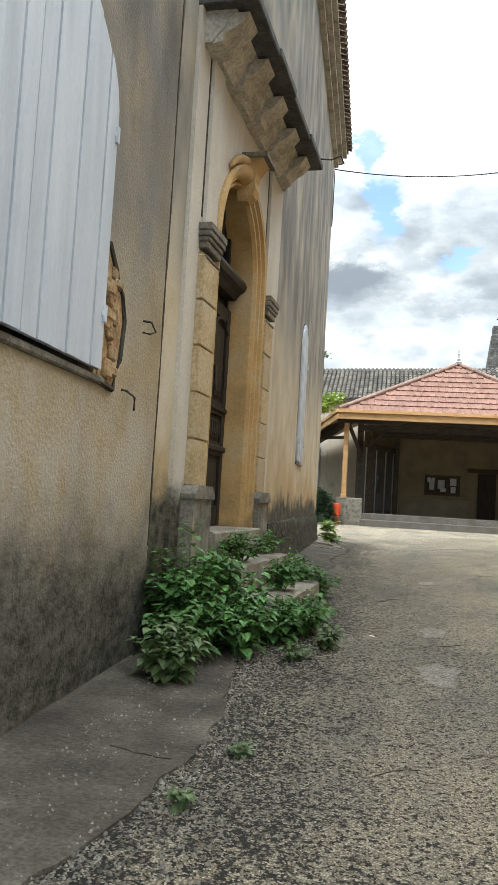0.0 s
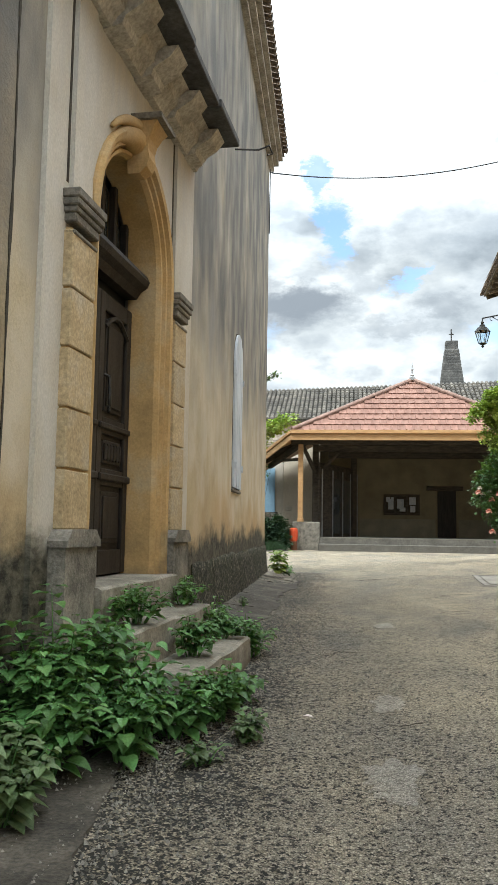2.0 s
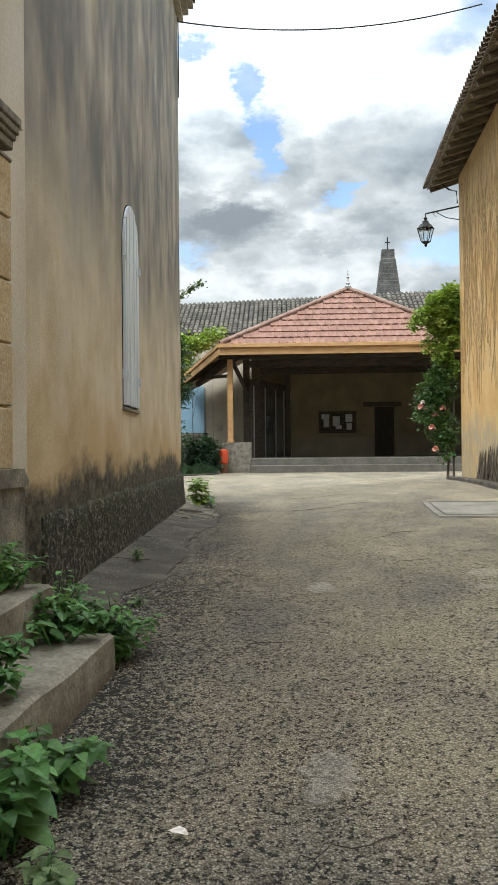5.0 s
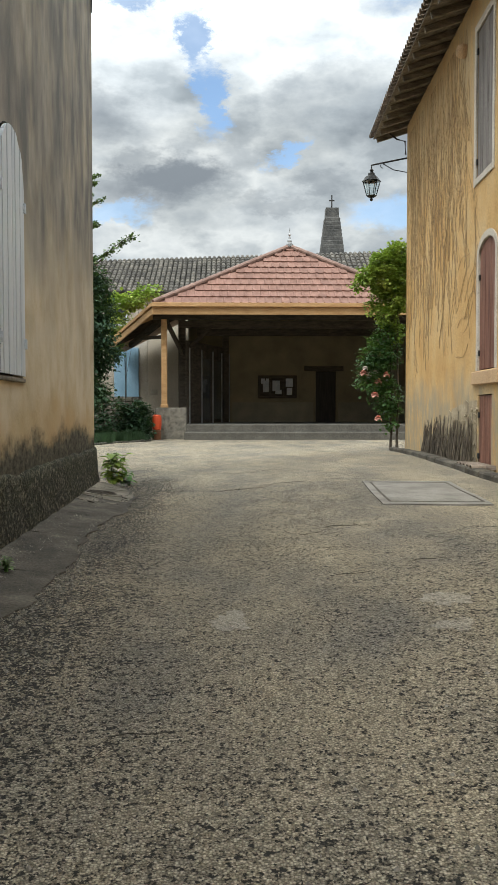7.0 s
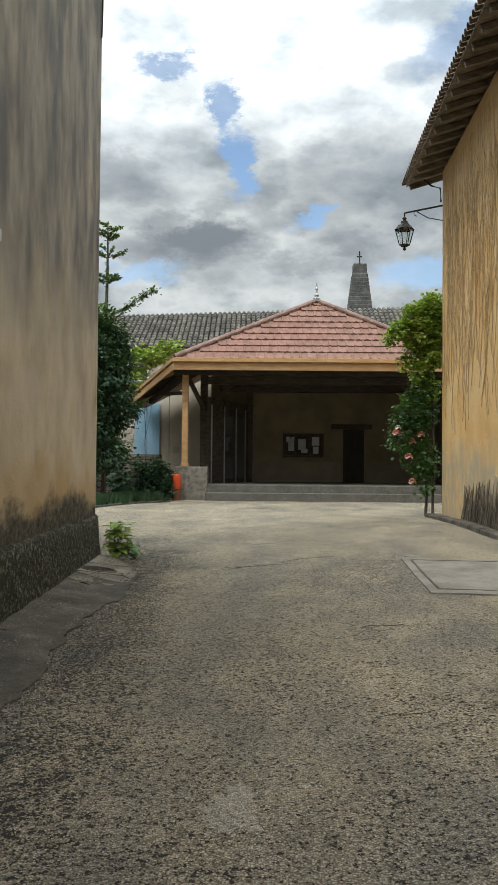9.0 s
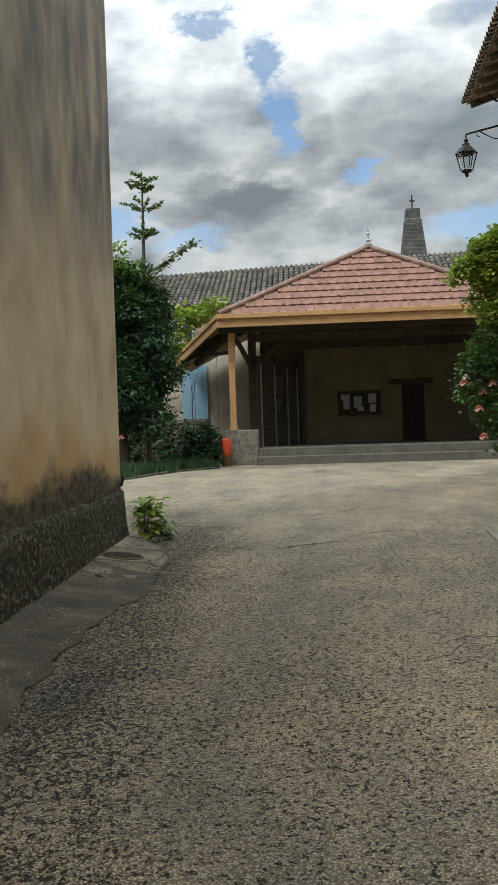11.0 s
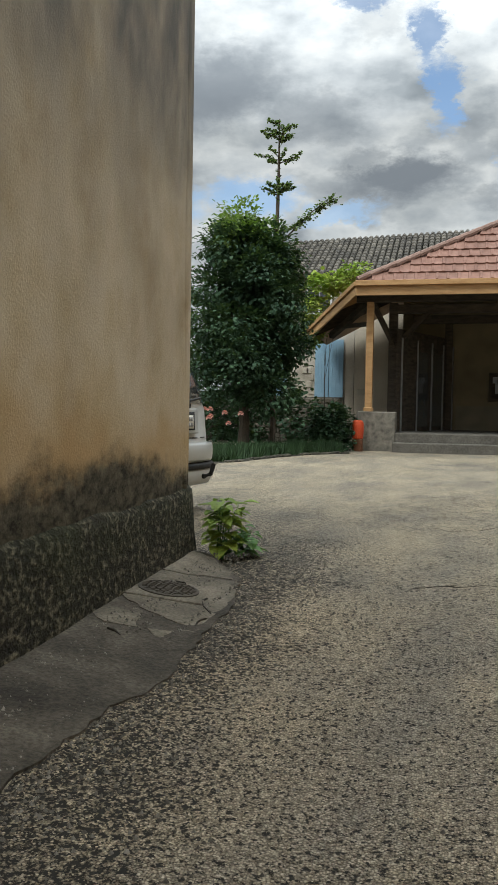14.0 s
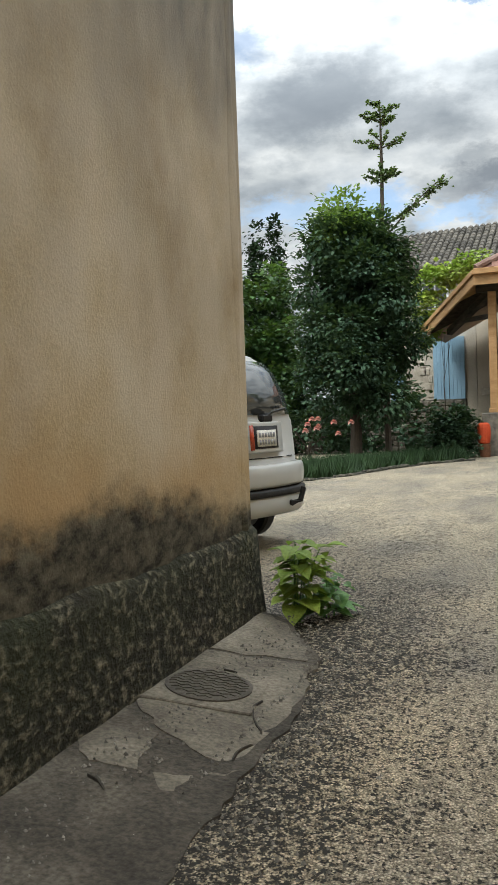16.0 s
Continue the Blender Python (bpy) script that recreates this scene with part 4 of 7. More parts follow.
# ---- arched windows with plank shutters ----
def shutter_pair(name, m, s0, s1, z0, spring, rise, planks, material, label, proud=0.05, iron="shutter"):
    win = thing(name, m @ Vector(((s0 + s1) / 2, 0, z0)), label, "shuttered window", kind="structure")
    mid, gap = (s0 + s1) / 2, 0.012
    c, r = mid, (s1 - s0) / 2

    def top(s):
        return spring + rise * math.sqrt(max(0.0, 1 - ((s - c) / r) ** 2)) if rise else spring
    for lo, hi in ((s0, mid - 0.004), (mid + 0.004, s1)):
        leaf = part("shutter_leaf", boxes([((lo + 0.05, proud - 0.05, z0 + 0.3), (hi - 0.05, proud - 0.03, z0 + 0.4))], m), material, win)
        w = (hi - lo) / planks
        for i in range(planks):
            a, b = lo + i * w + gap / 2, lo + (i + 1) * w - gap / 2
            pts = [(a, z0), (b, z0)] + [(b + (a - b) * k / 4, top(b + (a - b) * k / 4)) for k in range(5)]
            part("plank", extruded(pts, proud - 0.03, proud + 0.006 * (i % 2), m), material, leaf)
    for z in (z0 + 0.32, spring - 0.1):
        for s in (s0 + 0.03, s1 - 0.03):
            part("hinge", boxes([((s - 0.015, proud, z - 0.05), (s + 0.015, proud + 0.025, z + 0.05)), ((s - 0.035, proud - 0.02, z - 0.015), (s + 0.035, proud + 0.012, z + 0.015))], m, 0.003), iron, win)
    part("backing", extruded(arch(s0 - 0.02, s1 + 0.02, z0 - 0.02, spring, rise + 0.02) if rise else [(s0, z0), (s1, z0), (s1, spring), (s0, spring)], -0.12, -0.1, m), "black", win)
    return win


shutter_pair("window_1", A, 9.04, 11.2, 1.97, 3.45, 0.6, 6, "shutter", "closed pale blue-grey plank shutters in an arched window")
shutter_pair("window_2", C, 3.4, 4.4, 1.98, 3.75, 0.56, 5, "shutter", "closed pale blue-grey plank shutters in an arched window", 0.035)
for m, s0, s1, z in ((A, 8.9, 11.35, 1.95), (C, 3.36, 4.44, 1.965)):
    tagged(part("sill", boxes([((s0, -0.05, z - 0.05), (s1, 0.03, z - 0.005))], m, 0.01), "grey_stone"), "thin worn stone window sill", "window sill", kind="structure")
# broken render with bare rubble beside the first window
hole = thing("bare_masonry", A @ Vector((11.55, 0, 2.0)), "patch of bare rubble where render has fallen", "masonry patch", kind="structure")
part("bed", extruded([(11.27, 1.92), (11.52, 1.9), (11.62, 2.1), (11.66, 2.35), (11.6, 2.5), (11.45, 2.62), (11.3, 2.75), (11.26, 2.3)], -0.02, 0.012, A), "rubble", hole)
for k in range(16):
    s, z = rng.uniform(11.3, 11.56), rng.uniform(1.98, 2.6)
    w, h = rng.uniform(0.04, 0.09), rng.uniform(0.03, 0.06)
    part("stone", boxes([((s - w, 0.0, z - h), (s + w, 0.03 + 0.015 * rng.random(), z + h))], A, 0.015), "rubble", hole)
rim = [(11.27, 1.92), (11.52, 1.9), (11.62, 2.1), (11.66, 2.35), (11.6, 2.5), (11.45, 2.62), (11.3, 2.75)]
part("edge", fix(rod([(s, 0.012, z) for s, z in rim], 0.022, 5), A), "crack", hole)
for z, pts in ((2.38, [(12.12, 0, 2.46), (12.12, 0.06, 2.45), (12.2, 0.07, 2.4), (12.13, 0.05, 2.37), (12.12, 0, 2.38)]), (1.93, [(11.75, 0, 1.93), (11.75, 0.04, 1.92), (11.9, 0.045, 1.9), (11.95, 0.03, 1.82)])):
    tagged(part("wall_hook", fix(rod(pts, 0.008, 5), A), "iron"), "bent rusty iron hook in the rendered wall", "wall hook")
tagged(part("wall_hook", fix(rod([(3.1, 0, 6.9), (3.1, 0.35, 6.88), (3.12, 0.5, 6.95), (3.18, 0.55, 6.85), (3.1, 0.48, 6.8)], 0.014, 5), C), "iron"), "long iron hook with a ring in the rendered wall", "wall hook")
crack_line([(12.6 + 0.02 * noise.noise((z, 0, 0)), 0.005, z) for z in [0.9 + 0.15 * i for i in range(59)]], 0.016, wall_a, A)

# ---- portal ----
portal = thing("portal", B @ Vector((2.05, 0, 0.9)), "ochre stone portal with pilasters, moulded arch and heavy cornice", "portal")
panel = pierced([(0.36, 0.3), (3.86, 0.3), (3.86, 5.42), (0.36, 5.42)], [arch(1.12, 2.98, 0.32, 3.55, 0.93, 24)], 0.06, B @ Matrix.Translation((0, 0.035, 0)))
part("panel", panel, "render_b", portal, "pale smooth lime render")
c0, spring = 2.05, 3.55
opening = [((c0 - 0.78, 0.98), (-1, 0)), ((c0 - 0.78, spring), (-1, 0))] + [((c0 - 0.78 * math.cos(math.pi * k / 24), spring + 0.78 * math.sin(math.pi * k / 24)), (-math.cos(math.pi * k / 24), math.sin(math.pi * k / 24))) for k in range(1, 24)] + [((c0 + 0.78, spring), (1, 0)), ((c0 + 0.78, 0.98), (1, 0))]
profile = [(0.0, -0.28), (0.0, -0.02), (0.02, 0.02), (0.045, 0.025), (0.05, -0.01), (0.06, -0.01), (0.075, 0.05), (0.1, 0.055), (0.105, 0.02), (0.115, 0.02), (0.13, 0.085), (0.17, 0.095), (0.19, 0.06), (0.2, -0.28)]
part("arch_moulding", swept(profile, opening, B), "jamb", portal, "moulded ochre stone jambs and arch")
for s0, s1 in ((0.66, 1.06), (3.08, 3.46)):
    pil = part("pilaster", boxes([((s0 + 0.02, 0.0, 1.36), (s1 - 0.02, 0.075, 3.3))], B), "jamb", portal)
    for i in range(5):
        z0 = 1.37 + i * 0.385
        part("block", boxes([((s0, 0.0, z0), (s1, 0.1, z0 + 0.37))], B, 0.007), "pilaster", pil)
    part("plinth", swept([(-0.06, -0.02), (-0.06, 0.15), (s1 - s0 + 0.06, 0.15), (s1 - s0 + 0.06, -0.02)], [((s0, 0.25), (1, 0)), ((s0, 1.26), (1, 0))], B), "grey_stone", portal, "weathered grey stone plinth block")
    part("plinth_cap", extruded([(s0 - 0.08, 1.26), (s1 + 0.08, 1.26), (s1 + 0.08, 1.3), (s1, 1.37), (s0, 1.37), (s0 - 0.08, 1.3)], -0.02, 0.17, B), "grey_stone", portal)
    part("capital", boxes([((s0 - 0.0, -0.02, 3.25), (s1 + 0.0, 0.11, 3.28)), ((s0 - 0.005, -0.02, 3.33), (s1 + 0.005, 0.115, 3.39)), ((s0 - 0.02, -0.02, 3.39), (s1 + 0.02, 0.13, 3.43)), ((s0 - 0.035, -0.02, 3.43), (s1 + 0.035, 0.145, 3.48)), ((s0 - 0.045, -0.02, 3.48), (s1 + 0.045, 0.155, 3.54))], B, 0.008), "capital", portal, "blackened stone capital")
    up = part("upper_pilaster", boxes([((s0 + 0.05, 0.0, 3.57), (s1 + 0.3 if s0 > 2 else s1 - 0.02, 0.065, 5.0))], B), "render_b", portal)
    part("groove", boxes([((s0 + 0.0, 0.036, 3.6), (s0 + 0.03, 0.04, 5.0))], B), "crack", up)
bm = bmesh.new()
prof = [(4.22, 0.08, 0.07), (4.27, 0.14, 0.085), (4.34, 0.165, 0.09), (4.42, 0.15, 0.095), (4.5, 0.165, 0.11), (4.57, 0.2, 0.13), (4.62, 0.24, 0.15)]
rows = [[bm.verts.new(v) for v in ((c0 - w, -0.02, z), (c0 - w, d, z), (c0 + w, d, z), (c0 + w, -0.02, z))] for z, d, w in prof]
for r0, r1 in zip(rows, rows[1:]):
    for k in range(4):
        bm.faces.new((r0[k], r0[(k + 1) % 4], r1[(k + 1) % 4], r1[k]))
bm.faces.new(rows[0])
bm.faces.new(rows[-1])
part("keystone", fix(bm, B), "jamb", portal, "scrolled projecting keystone")
part("keystone_cap", extruded([(c0 - 0.18, 4.622), (c0 + 0.2, 4.622), (c0 + 0.22, 4.66), (c0 - 0.2, 4.66)], -0.02, 0.29, B), "capital", portal, "blackened flat cap stone")
roll = [math.radians(a) for a in range(91, 133, 4)]
smooth(part("arch_roll", fix(rod([(c0 + 0.9 * math.cos(a), 0.03, spring + 0.93 * math.sin(a)) for a in roll], [0.125 - 0.009 * k for k in range(len(roll))], 12), B), "jamb", portal))
smooth(part("arch_roll", fix(rod([(c0 + 1.0 * math.cos(a), 0.06, spring + 1.04 * math.sin(a)) for a in roll], [0.07 - 0.005 * k for k in range(len(roll))], 10), B), "jamb", portal))
# cornice: bed moulding, brackets, slab
part("bed_moulding", swept([(0, -0.02), (0, 0.1), (0.07, 0.14), (0.12, 0.2), (0.2, 0.22), (0.27, 0.3), (0.27, -0.02)], [((0.45, 4.98), (0, 1)), ((3.72, 4.98), (0, 1))], B), "cornice", portal, "stained stone bed moulding")
for s in (0.62, 1.35, 2.05, 2.75, 3.48):
    part("bracket", swept([(0, 0.02), (0.04, 0.18), (0.1, 0.2), (0.18, 0.33), (0.27, 0.4), (0.27, 0.02)], [((s - 0.15, 4.96), (0, 1)), ((s + 0.15, 4.96), (0, 1))], B), "cornice", portal)
for k, (s0, s1) in enumerate(((0.35, 1.2), (1.21, 2.0), (2.01, 2.95), (2.96, 3.8))):
    part("cornice_slab", boxes([((s0, -0.05, 5.25), (s1, 0.5 + 0.02 * (k % 2), 5.33))], B, 0.01), "slate", portal)
    part("cornice_cover", boxes([((s0 + 0.02, -0.05, 5.335), (s1 - 0.01, 0.44, 5.4))], B, 0.01), "slate", portal)

door = thing("door_1", B @ Vector((c0, -0.24, 1.0)), "tall dark weathered wooden double door with carved panels and fanlight", "door", kind="structure")
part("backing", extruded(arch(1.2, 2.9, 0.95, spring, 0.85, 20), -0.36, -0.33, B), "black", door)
for s0, s1 in ((1.28, 2.045), (2.055, 2.82)):
    leaf = part("door_leaf", boxes([((s0, -0.32, 1.0), (s1, -0.27, 3.3))], B), "door_wood", door)
    part("stile", boxes([((s0, -0.27, 1.0), (s0 + 0.11, -0.235, 3.3)), ((s1 - 0.11, -0.27, 1.0), (s1, -0.235, 3.3))], B, 0.006), "door_wood", leaf)
    for z0, z1 in ((1.0, 1.2), (1.72, 1.86), (2.14, 2.28), (3.16, 3.3)):
        part("rail", boxes([((s0 + 0.112, -0.27, z0), (s1 - 0.112, -0.237, z1))], B, 0.006), "door_wood", leaf)
    for z0, z1 in ((1.25, 1.68), (1.9, 2.1), (2.33, 3.1)):
        part("panel", boxes([((s0 + 0.16, -0.272, z0), (s1 - 0.16, -0.248, z1)), ((s0 + 0.2, -0.25, z0 + 0.04), (s1 - 0.2, -0.238, z1 - 0.04))], B, 0.01), "door_wood", leaf)
    part("rail_moulding", boxes([((s0 + 0.02, -0.24, 1.76), (s1 - 0.02, -0.2, 1.82)), ((s0 + 0.02, -0.24, 2.18), (s1 - 0.02, -0.21, 2.23))], B, 0.01), "door_wood", leaf)
    for i in range(6):
        s = s0 + 0.19 + i * 0.07
        part("flute", boxes([((s, -0.25, 1.93), (s + 0.035, -0.232, 2.07))], B, 0.006), "door_wood", leaf)
    arcs = [((s0 + s1) / 2 - 0.27 + 0.54 * k / 10, 3.02 + 0.12 * math.sin(math.pi * k / 10)) for k in range(11)]
    part("scroll", fix(rod([(s, -0.235, z) for s, z in arcs], 0.022, 5), B), "door_wood", leaf)
part("knocker", fix(rod([(2.18, -0.235, 2.62), (2.18, -0.19, 2.6), (2.18, -0.185, 2.42), (2.2, -0.19, 2.36), (2.18, -0.19, 2.32), (2.16, -0.19, 2.36)], 0.016, 6), B), "iron", door, "long iron knocker")
part("transom", swept([(0, -0.3), (0, -0.2), (0.06, -0.16), (0.1, -0.1), (0.15, -0.08), (0.2, -0.1), (0.2, -0.3)], [((1.27, 3.42), (0, 1)), ((2.83, 3.42), (0, 1))], B), "door_wood", door)
for k in range(5):
    s = 1.45 + k * 0.3
    h = math.sqrt(0.78 ** 2 - (s - c0) ** 2)
    part("fanlight_bar", boxes([((s - 0.03, -0.3, 3.62), (s + 0.03, -0.24, spring + h))], B, 0.006), "door_wood", door)
part("fanlight_pane", extruded([(1.3, 3.6)] + [(c0 + 0.75 * math.cos(math.pi * k / 16), spring + 0.75 * math.sin(math.pi * k / 16)) for k in range(16, -1, -1)][1:-1] + [(2.8, 3.6)], -0.325, -0.315, B), "car_glass", door)

# steps
steps = thing("stone_steps", B @ Vector((2.05, 0.5, 0.25)), "three worn stone steps overgrown with weeds before the door", "steps")
for name, s0, s1, d1, z0, z1 in (("step", 1.0, 3.0, 0.86, 0.0, 0.47), ("step", 0.9, 3.05, 0.5, 0.2, 0.73), ("threshold", 1.1, 3.0, 0.2, 0.5, 0.985)):
    bm = bmesh.new()
    n = 14
    pts = [(s0 + (s1 - s0) * i / n, d1 + 0.02 * noise.noise((i * 0.7, d1, 0))) for i in range(n + 1)]
    ring0 = [bm.verts.new((s, d, z1 - 0.015 + 0.01 * noise.noise((s * 2, 0, 3)))) for s, d in pts]
    ring1 = [bm.verts.new((s, d - 0.025, z1 + 0.01 * noise.noise((s * 2, 0, 3)))) for s, d in pts]
    ring2 = [bm.verts.new((s, -0.3, z1)) for s, d in pts]
    ring3 = [bm.verts.new((s, d + 0.006, z1 - 0.16)) for s, d in pts]
    ring4 = [bm.verts.new((s, d - 0.015, z0)) for s, d in pts]
    for a, b in ((ring2, ring1), (ring1, ring0), (ring0, ring3), (ring3, ring4)):
        for i in range(n):
            bm.faces.new((a[i], a[i + 1], b[i + 1], b[i]))
    low0, low1 = bm.verts.new((s0, -0.3, z0)), bm.verts.new((s1, -0.3, z0))
    bm.faces.new([ring2[0], ring1[0], ring0[0], ring3[0], ring4[0], low0])
    bm.faces.new([ring2[-1], low1, ring4[-1], ring3[-1], ring0[-1], ring1[-1]])
    part(name, fix(bm, B), "step_stone", steps)


# ---- leaves ----
def leaf_into(verts, faces, at, way, up, size, shape=0):
    """A folded pointed leaf of six corners; shape 2: a broad heart-shaped leaf that arches over."""
    way = way.normalized()
    sidew = way.cross(up)
    if sidew.length < 1e-3:
        sidew = way.orthogonal()
    sidew.normalize()
    nrm = sidew.cross(way)
    w = size * (0.36 if shape == 0 else 0.5)
    i = len(verts)
    if shape == 2:
        half = [(0.0, 0.0), (0.04, 0.3), (0.24, 0.44), (0.5, 0.4), (0.76, 0.22), (1.0, 0.0)]
        rim = [(a, c) for a, c in half] + [(a, -c) for a, c in half[-2:0:-1]]
        verts += [at + way * size * a + sidew * size * c + nrm * size * (0.28 * abs(c) - 0.3 * a * a) for a, c in rim]
        verts += [at + way * size * a - nrm * size * 0.3 * a * a for a in (0.24, 0.5, 0.76)]
        n = len(rim)
        m1, m2, m3 = i + n, i + n + 1, i + n + 2
        for s in (1, -1):
            q = [i + (s * k) % n for k in range(6)]
            faces += [(q[0], q[1], q[2], m1), (m1, q[2], q[3], m2), (m2, q[3], q[4], m3), (m3, q[4], q[5])]
        return
    verts += [at, at + way * size * 0.35 + sidew * w + nrm * size * 0.1, at + way * size * 0.75 + sidew * w * 0.7 + nrm * size * 0.04, at + way * size - nrm * size * 0.1, at + way * size * 0.75 - sidew * w * 0.7 + nrm * size * 0.04, at + way * size * 0.35 - sidew * w + nrm * size * 0.1, at + way * size * 0.5]
    faces += [(i, i + 1, i + 6), (i + 1, i + 2, i + 6), (i + 2, i + 3, i + 6), (i + 3, i + 4, i + 6), (i + 4, i + 5, i + 6), (i + 5, i, i + 6)]


def leaves_part(name, verts, faces, material, parent, label=""):
    me = bpy.data.meshes.new(name)
    me.from_pydata([tuple(v) for v in verts], [], faces)
    me.materials.append(M[material])
    ob = new(name, me)
    ob.parent = parent
    ob.matrix_parent_inverse = parent.matrix_basis.inverted()
    return tagged(ob, label) if label else ob


def herb(at, height, spread, stems, size, material, seed, label, name="weed", lean=(0, 0, 0)):
    r = random.Random(seed)
    plant = thing(name, at, label, "plant", "weeds by the wall")
    verts, faces, sb = [], [], bmesh.new()
    for _ in range(stems):
        a, k = r.uniform(0, 6.28), r.random() ** 0.5
        root = Vector(at) + Vector((math.cos(a), math.sin(a), 0)) * 0.3 * spread * k
        tip = Vector(at) + Vector((math.cos(a) * spread * k, math.sin(a) * spread * k, height * r.uniform(0.55, 1.05) * (1 - 0.35 * k))) + Vector(lean) * k
        mid = root.lerp(tip, 0.5) + Vector((0, 0, height * 0.14))
        pts = [root, mid, tip]
        tube(sb, pts, [0.007, 0.005, 0.002], 4)
        n = max(4, int(height / size * 1.7))
        for j in range(n):
            t = 0.2 + 0.8 * j / (n - 1)
            p = root.lerp(mid, t * 2) if t < 0.5 else mid.lerp(tip, t * 2 - 1)
            for q in range(2):
                b = a + j * 1.57 + q * 3.14 + r.uniform(-0.5, 0.5)
                out = Vector((math.cos(b), math.sin(b), r.uniform(-0.25, 0.3)))
                leaf_into(verts, faces, p + out * size * 0.3, out, Vector((0, 0, 1)), size * r.uniform(0.6, 1.25) * (1.2 - 0.5 * t), 2)
    tagged(part("stem", fix(sb), "leaf", plant), kind="stuff")
    leaves_part("leaves", verts, faces, material, plant)
    return plant


def bat(s, d, z):
    return B @ Vector((s, d, z))


GREEN = "green broad-leaved weeds growing against the wall foot"
for k, (s, d, z, h, sp, st, si, mat) in enumerate([(0.2, 0.3, 0, 1.0, 0.36, 21, 0.12, "leaf"), (0.5, 0.5, 0, 0.78, 0.34, 20, 0.11, "leaf"), (-0.15, 0.35, 0, 0.72, 0.3, 16, 0.11, "leaf"), (0.2, 0.7, 0, 0.5, 0.28, 15, 0.11, "leaf"), (0.75, 0.8, 0, 0.48, 0.28, 16, 0.10, "leaf"), (1.15, 1.0, 0, 0.42, 0.26, 15, 0.10, "leaf"), (1.5, 1.02, 0, 0.34, 0.2, 9, 0.09, "leaf"), (-0.75, 0.45, 0, 0.5, 0.26, 15, 0.10, "leaf_pale"), (1.75, 0.66, 0.47, 0.36, 0.2, 12, 0.08, "leaf"), (2.75, 0.62, 0.47, 0.3, 0.24, 13, 0.08, "leaf"), (3.2, 0.42, 0, 0.6, 0.3, 17, 0.08, "leaf"), (3.25, 0.8, 0, 0.4, 0.28, 16, 0.08, "leaf"), (2.85, 0.3, 0.73, 0.3, 0.2, 9, 0.07, "leaf"), (1.35, 0.36, 0.74, 0.34, 0.24, 14, 0.08, "leaf"), (0.95, 0.3, 0.5, 0.4, 0.22, 10, 0.09, "leaf"), (0.75, 1.25, 0, 0.24, 0.14, 7, 0.07, "leaf_pale"), (3.65, 0.35, 0, 0.28, 0.22, 10, 0.07, "leaf"), (0.3, 1.1, 0, 0.16, 0.14, 6, 0.06, "leaf_pale")]):
    p = bat(s, d, z)
    herb((p.x, p.y, z or gz(p.x, p.y)), h, sp, st, si, mat, 100 + k, GREEN if mat == "leaf" else "grey-green weed growing from the concrete edge")
herb((-1.42, 20.55, gz(-1.42, 20.55)), 0.78, 0.16, 6, 0.17, "leaf_bright", 140, "bright green hollyhock-like plant at the house corner", lean=(0.12, 0, 0))
herb((-1.25, 20.75, gz(-1.25, 20.75)), 0.4, 0.14, 5, 0.15, "leaf", 141, "green broad-leaved plant at the house corner")
for k, (x, y, h) in enumerate([(-0.62, 4.6, 0.09), (-0.72, 3.9, 0.12), (-0.85, 11.2, 0.12), (-1.2, 13.2, 0.16)]):
    herb((x, y, gz(x, y) + (APRON(x, y) if x < -0.9 else 0)), h, 0.07, 4, 0.045, "leaf_pale", 150 + k, "small weed in a crack of the lane")
verts, faces = [], []
leaf_into(verts, faces, Vector((-0.12, 7.75, gz(-0.12, 7.75) + 0.03)), Vector((1, -0.4, 0.05)), Vector((0, 0, 1)), 0.075, 0)
leaves_part("fallen_leaf", verts, faces, "petal_white", ground, "pale dry fallen leaf")

# ---- market hall ----
FL = 1.05
ID = Matrix.Identity(4)
hall = thing("market_hall", (3, 42, 0.45), "open timber market hall with a red tiled hipped roof", "market hall")
CL, CR, TL, TR, PK = Vector((-2.5, 40.1, 5.88)), Vector((8.6, 40.1, 5.88)), Vector((-4.75, 44.2, 4.68)), Vector((10.7, 44.2, 4.75)), Vector((3.1, 43.4, 8.7))
PB = Vector((3.1, 48.6, 8.7))


def sloped(points, thick, name, material, parent, label=""):
    bm = bmesh.new()
    a = [bm.verts.new(p) for p in points]
    b = [bm.verts.new(Vector(p) - Vector((0, 0, thick))) for p in points]
    bm.faces.new(a)
    bm.faces.new(b[::-1])
    for i in range(len(a)):
        j = (i + 1) % len(a)
        bm.faces.new((a[i], a[j], b[j], b[i]))
    bmesh.ops.triangulate(bm, faces=bm.faces[:])
    return part(name, fix(bm), material, parent, label)


low = Vector((0, 0, -0.05))
front_roof = sloped([CL + low, CR + low, PK + low], 0.03, "front_roof", "red_tile", hall)
sloped([CL + low, PK + low, PB + low, (-4.75, 48.6, 4.68), TL + low], 0.05, "side_roof", "red_tile", hall)
sloped([CR + low, TR + low, (10.7, 48.6, 4.75), PB + low, PK + low], 0.05, "side_roof", "red_tile", hall)
down = Vector((0, 0, -0.12))
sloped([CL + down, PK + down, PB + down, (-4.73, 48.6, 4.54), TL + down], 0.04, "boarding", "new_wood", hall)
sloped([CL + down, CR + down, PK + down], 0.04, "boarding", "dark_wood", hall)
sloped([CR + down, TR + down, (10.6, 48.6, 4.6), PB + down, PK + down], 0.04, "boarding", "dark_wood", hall)

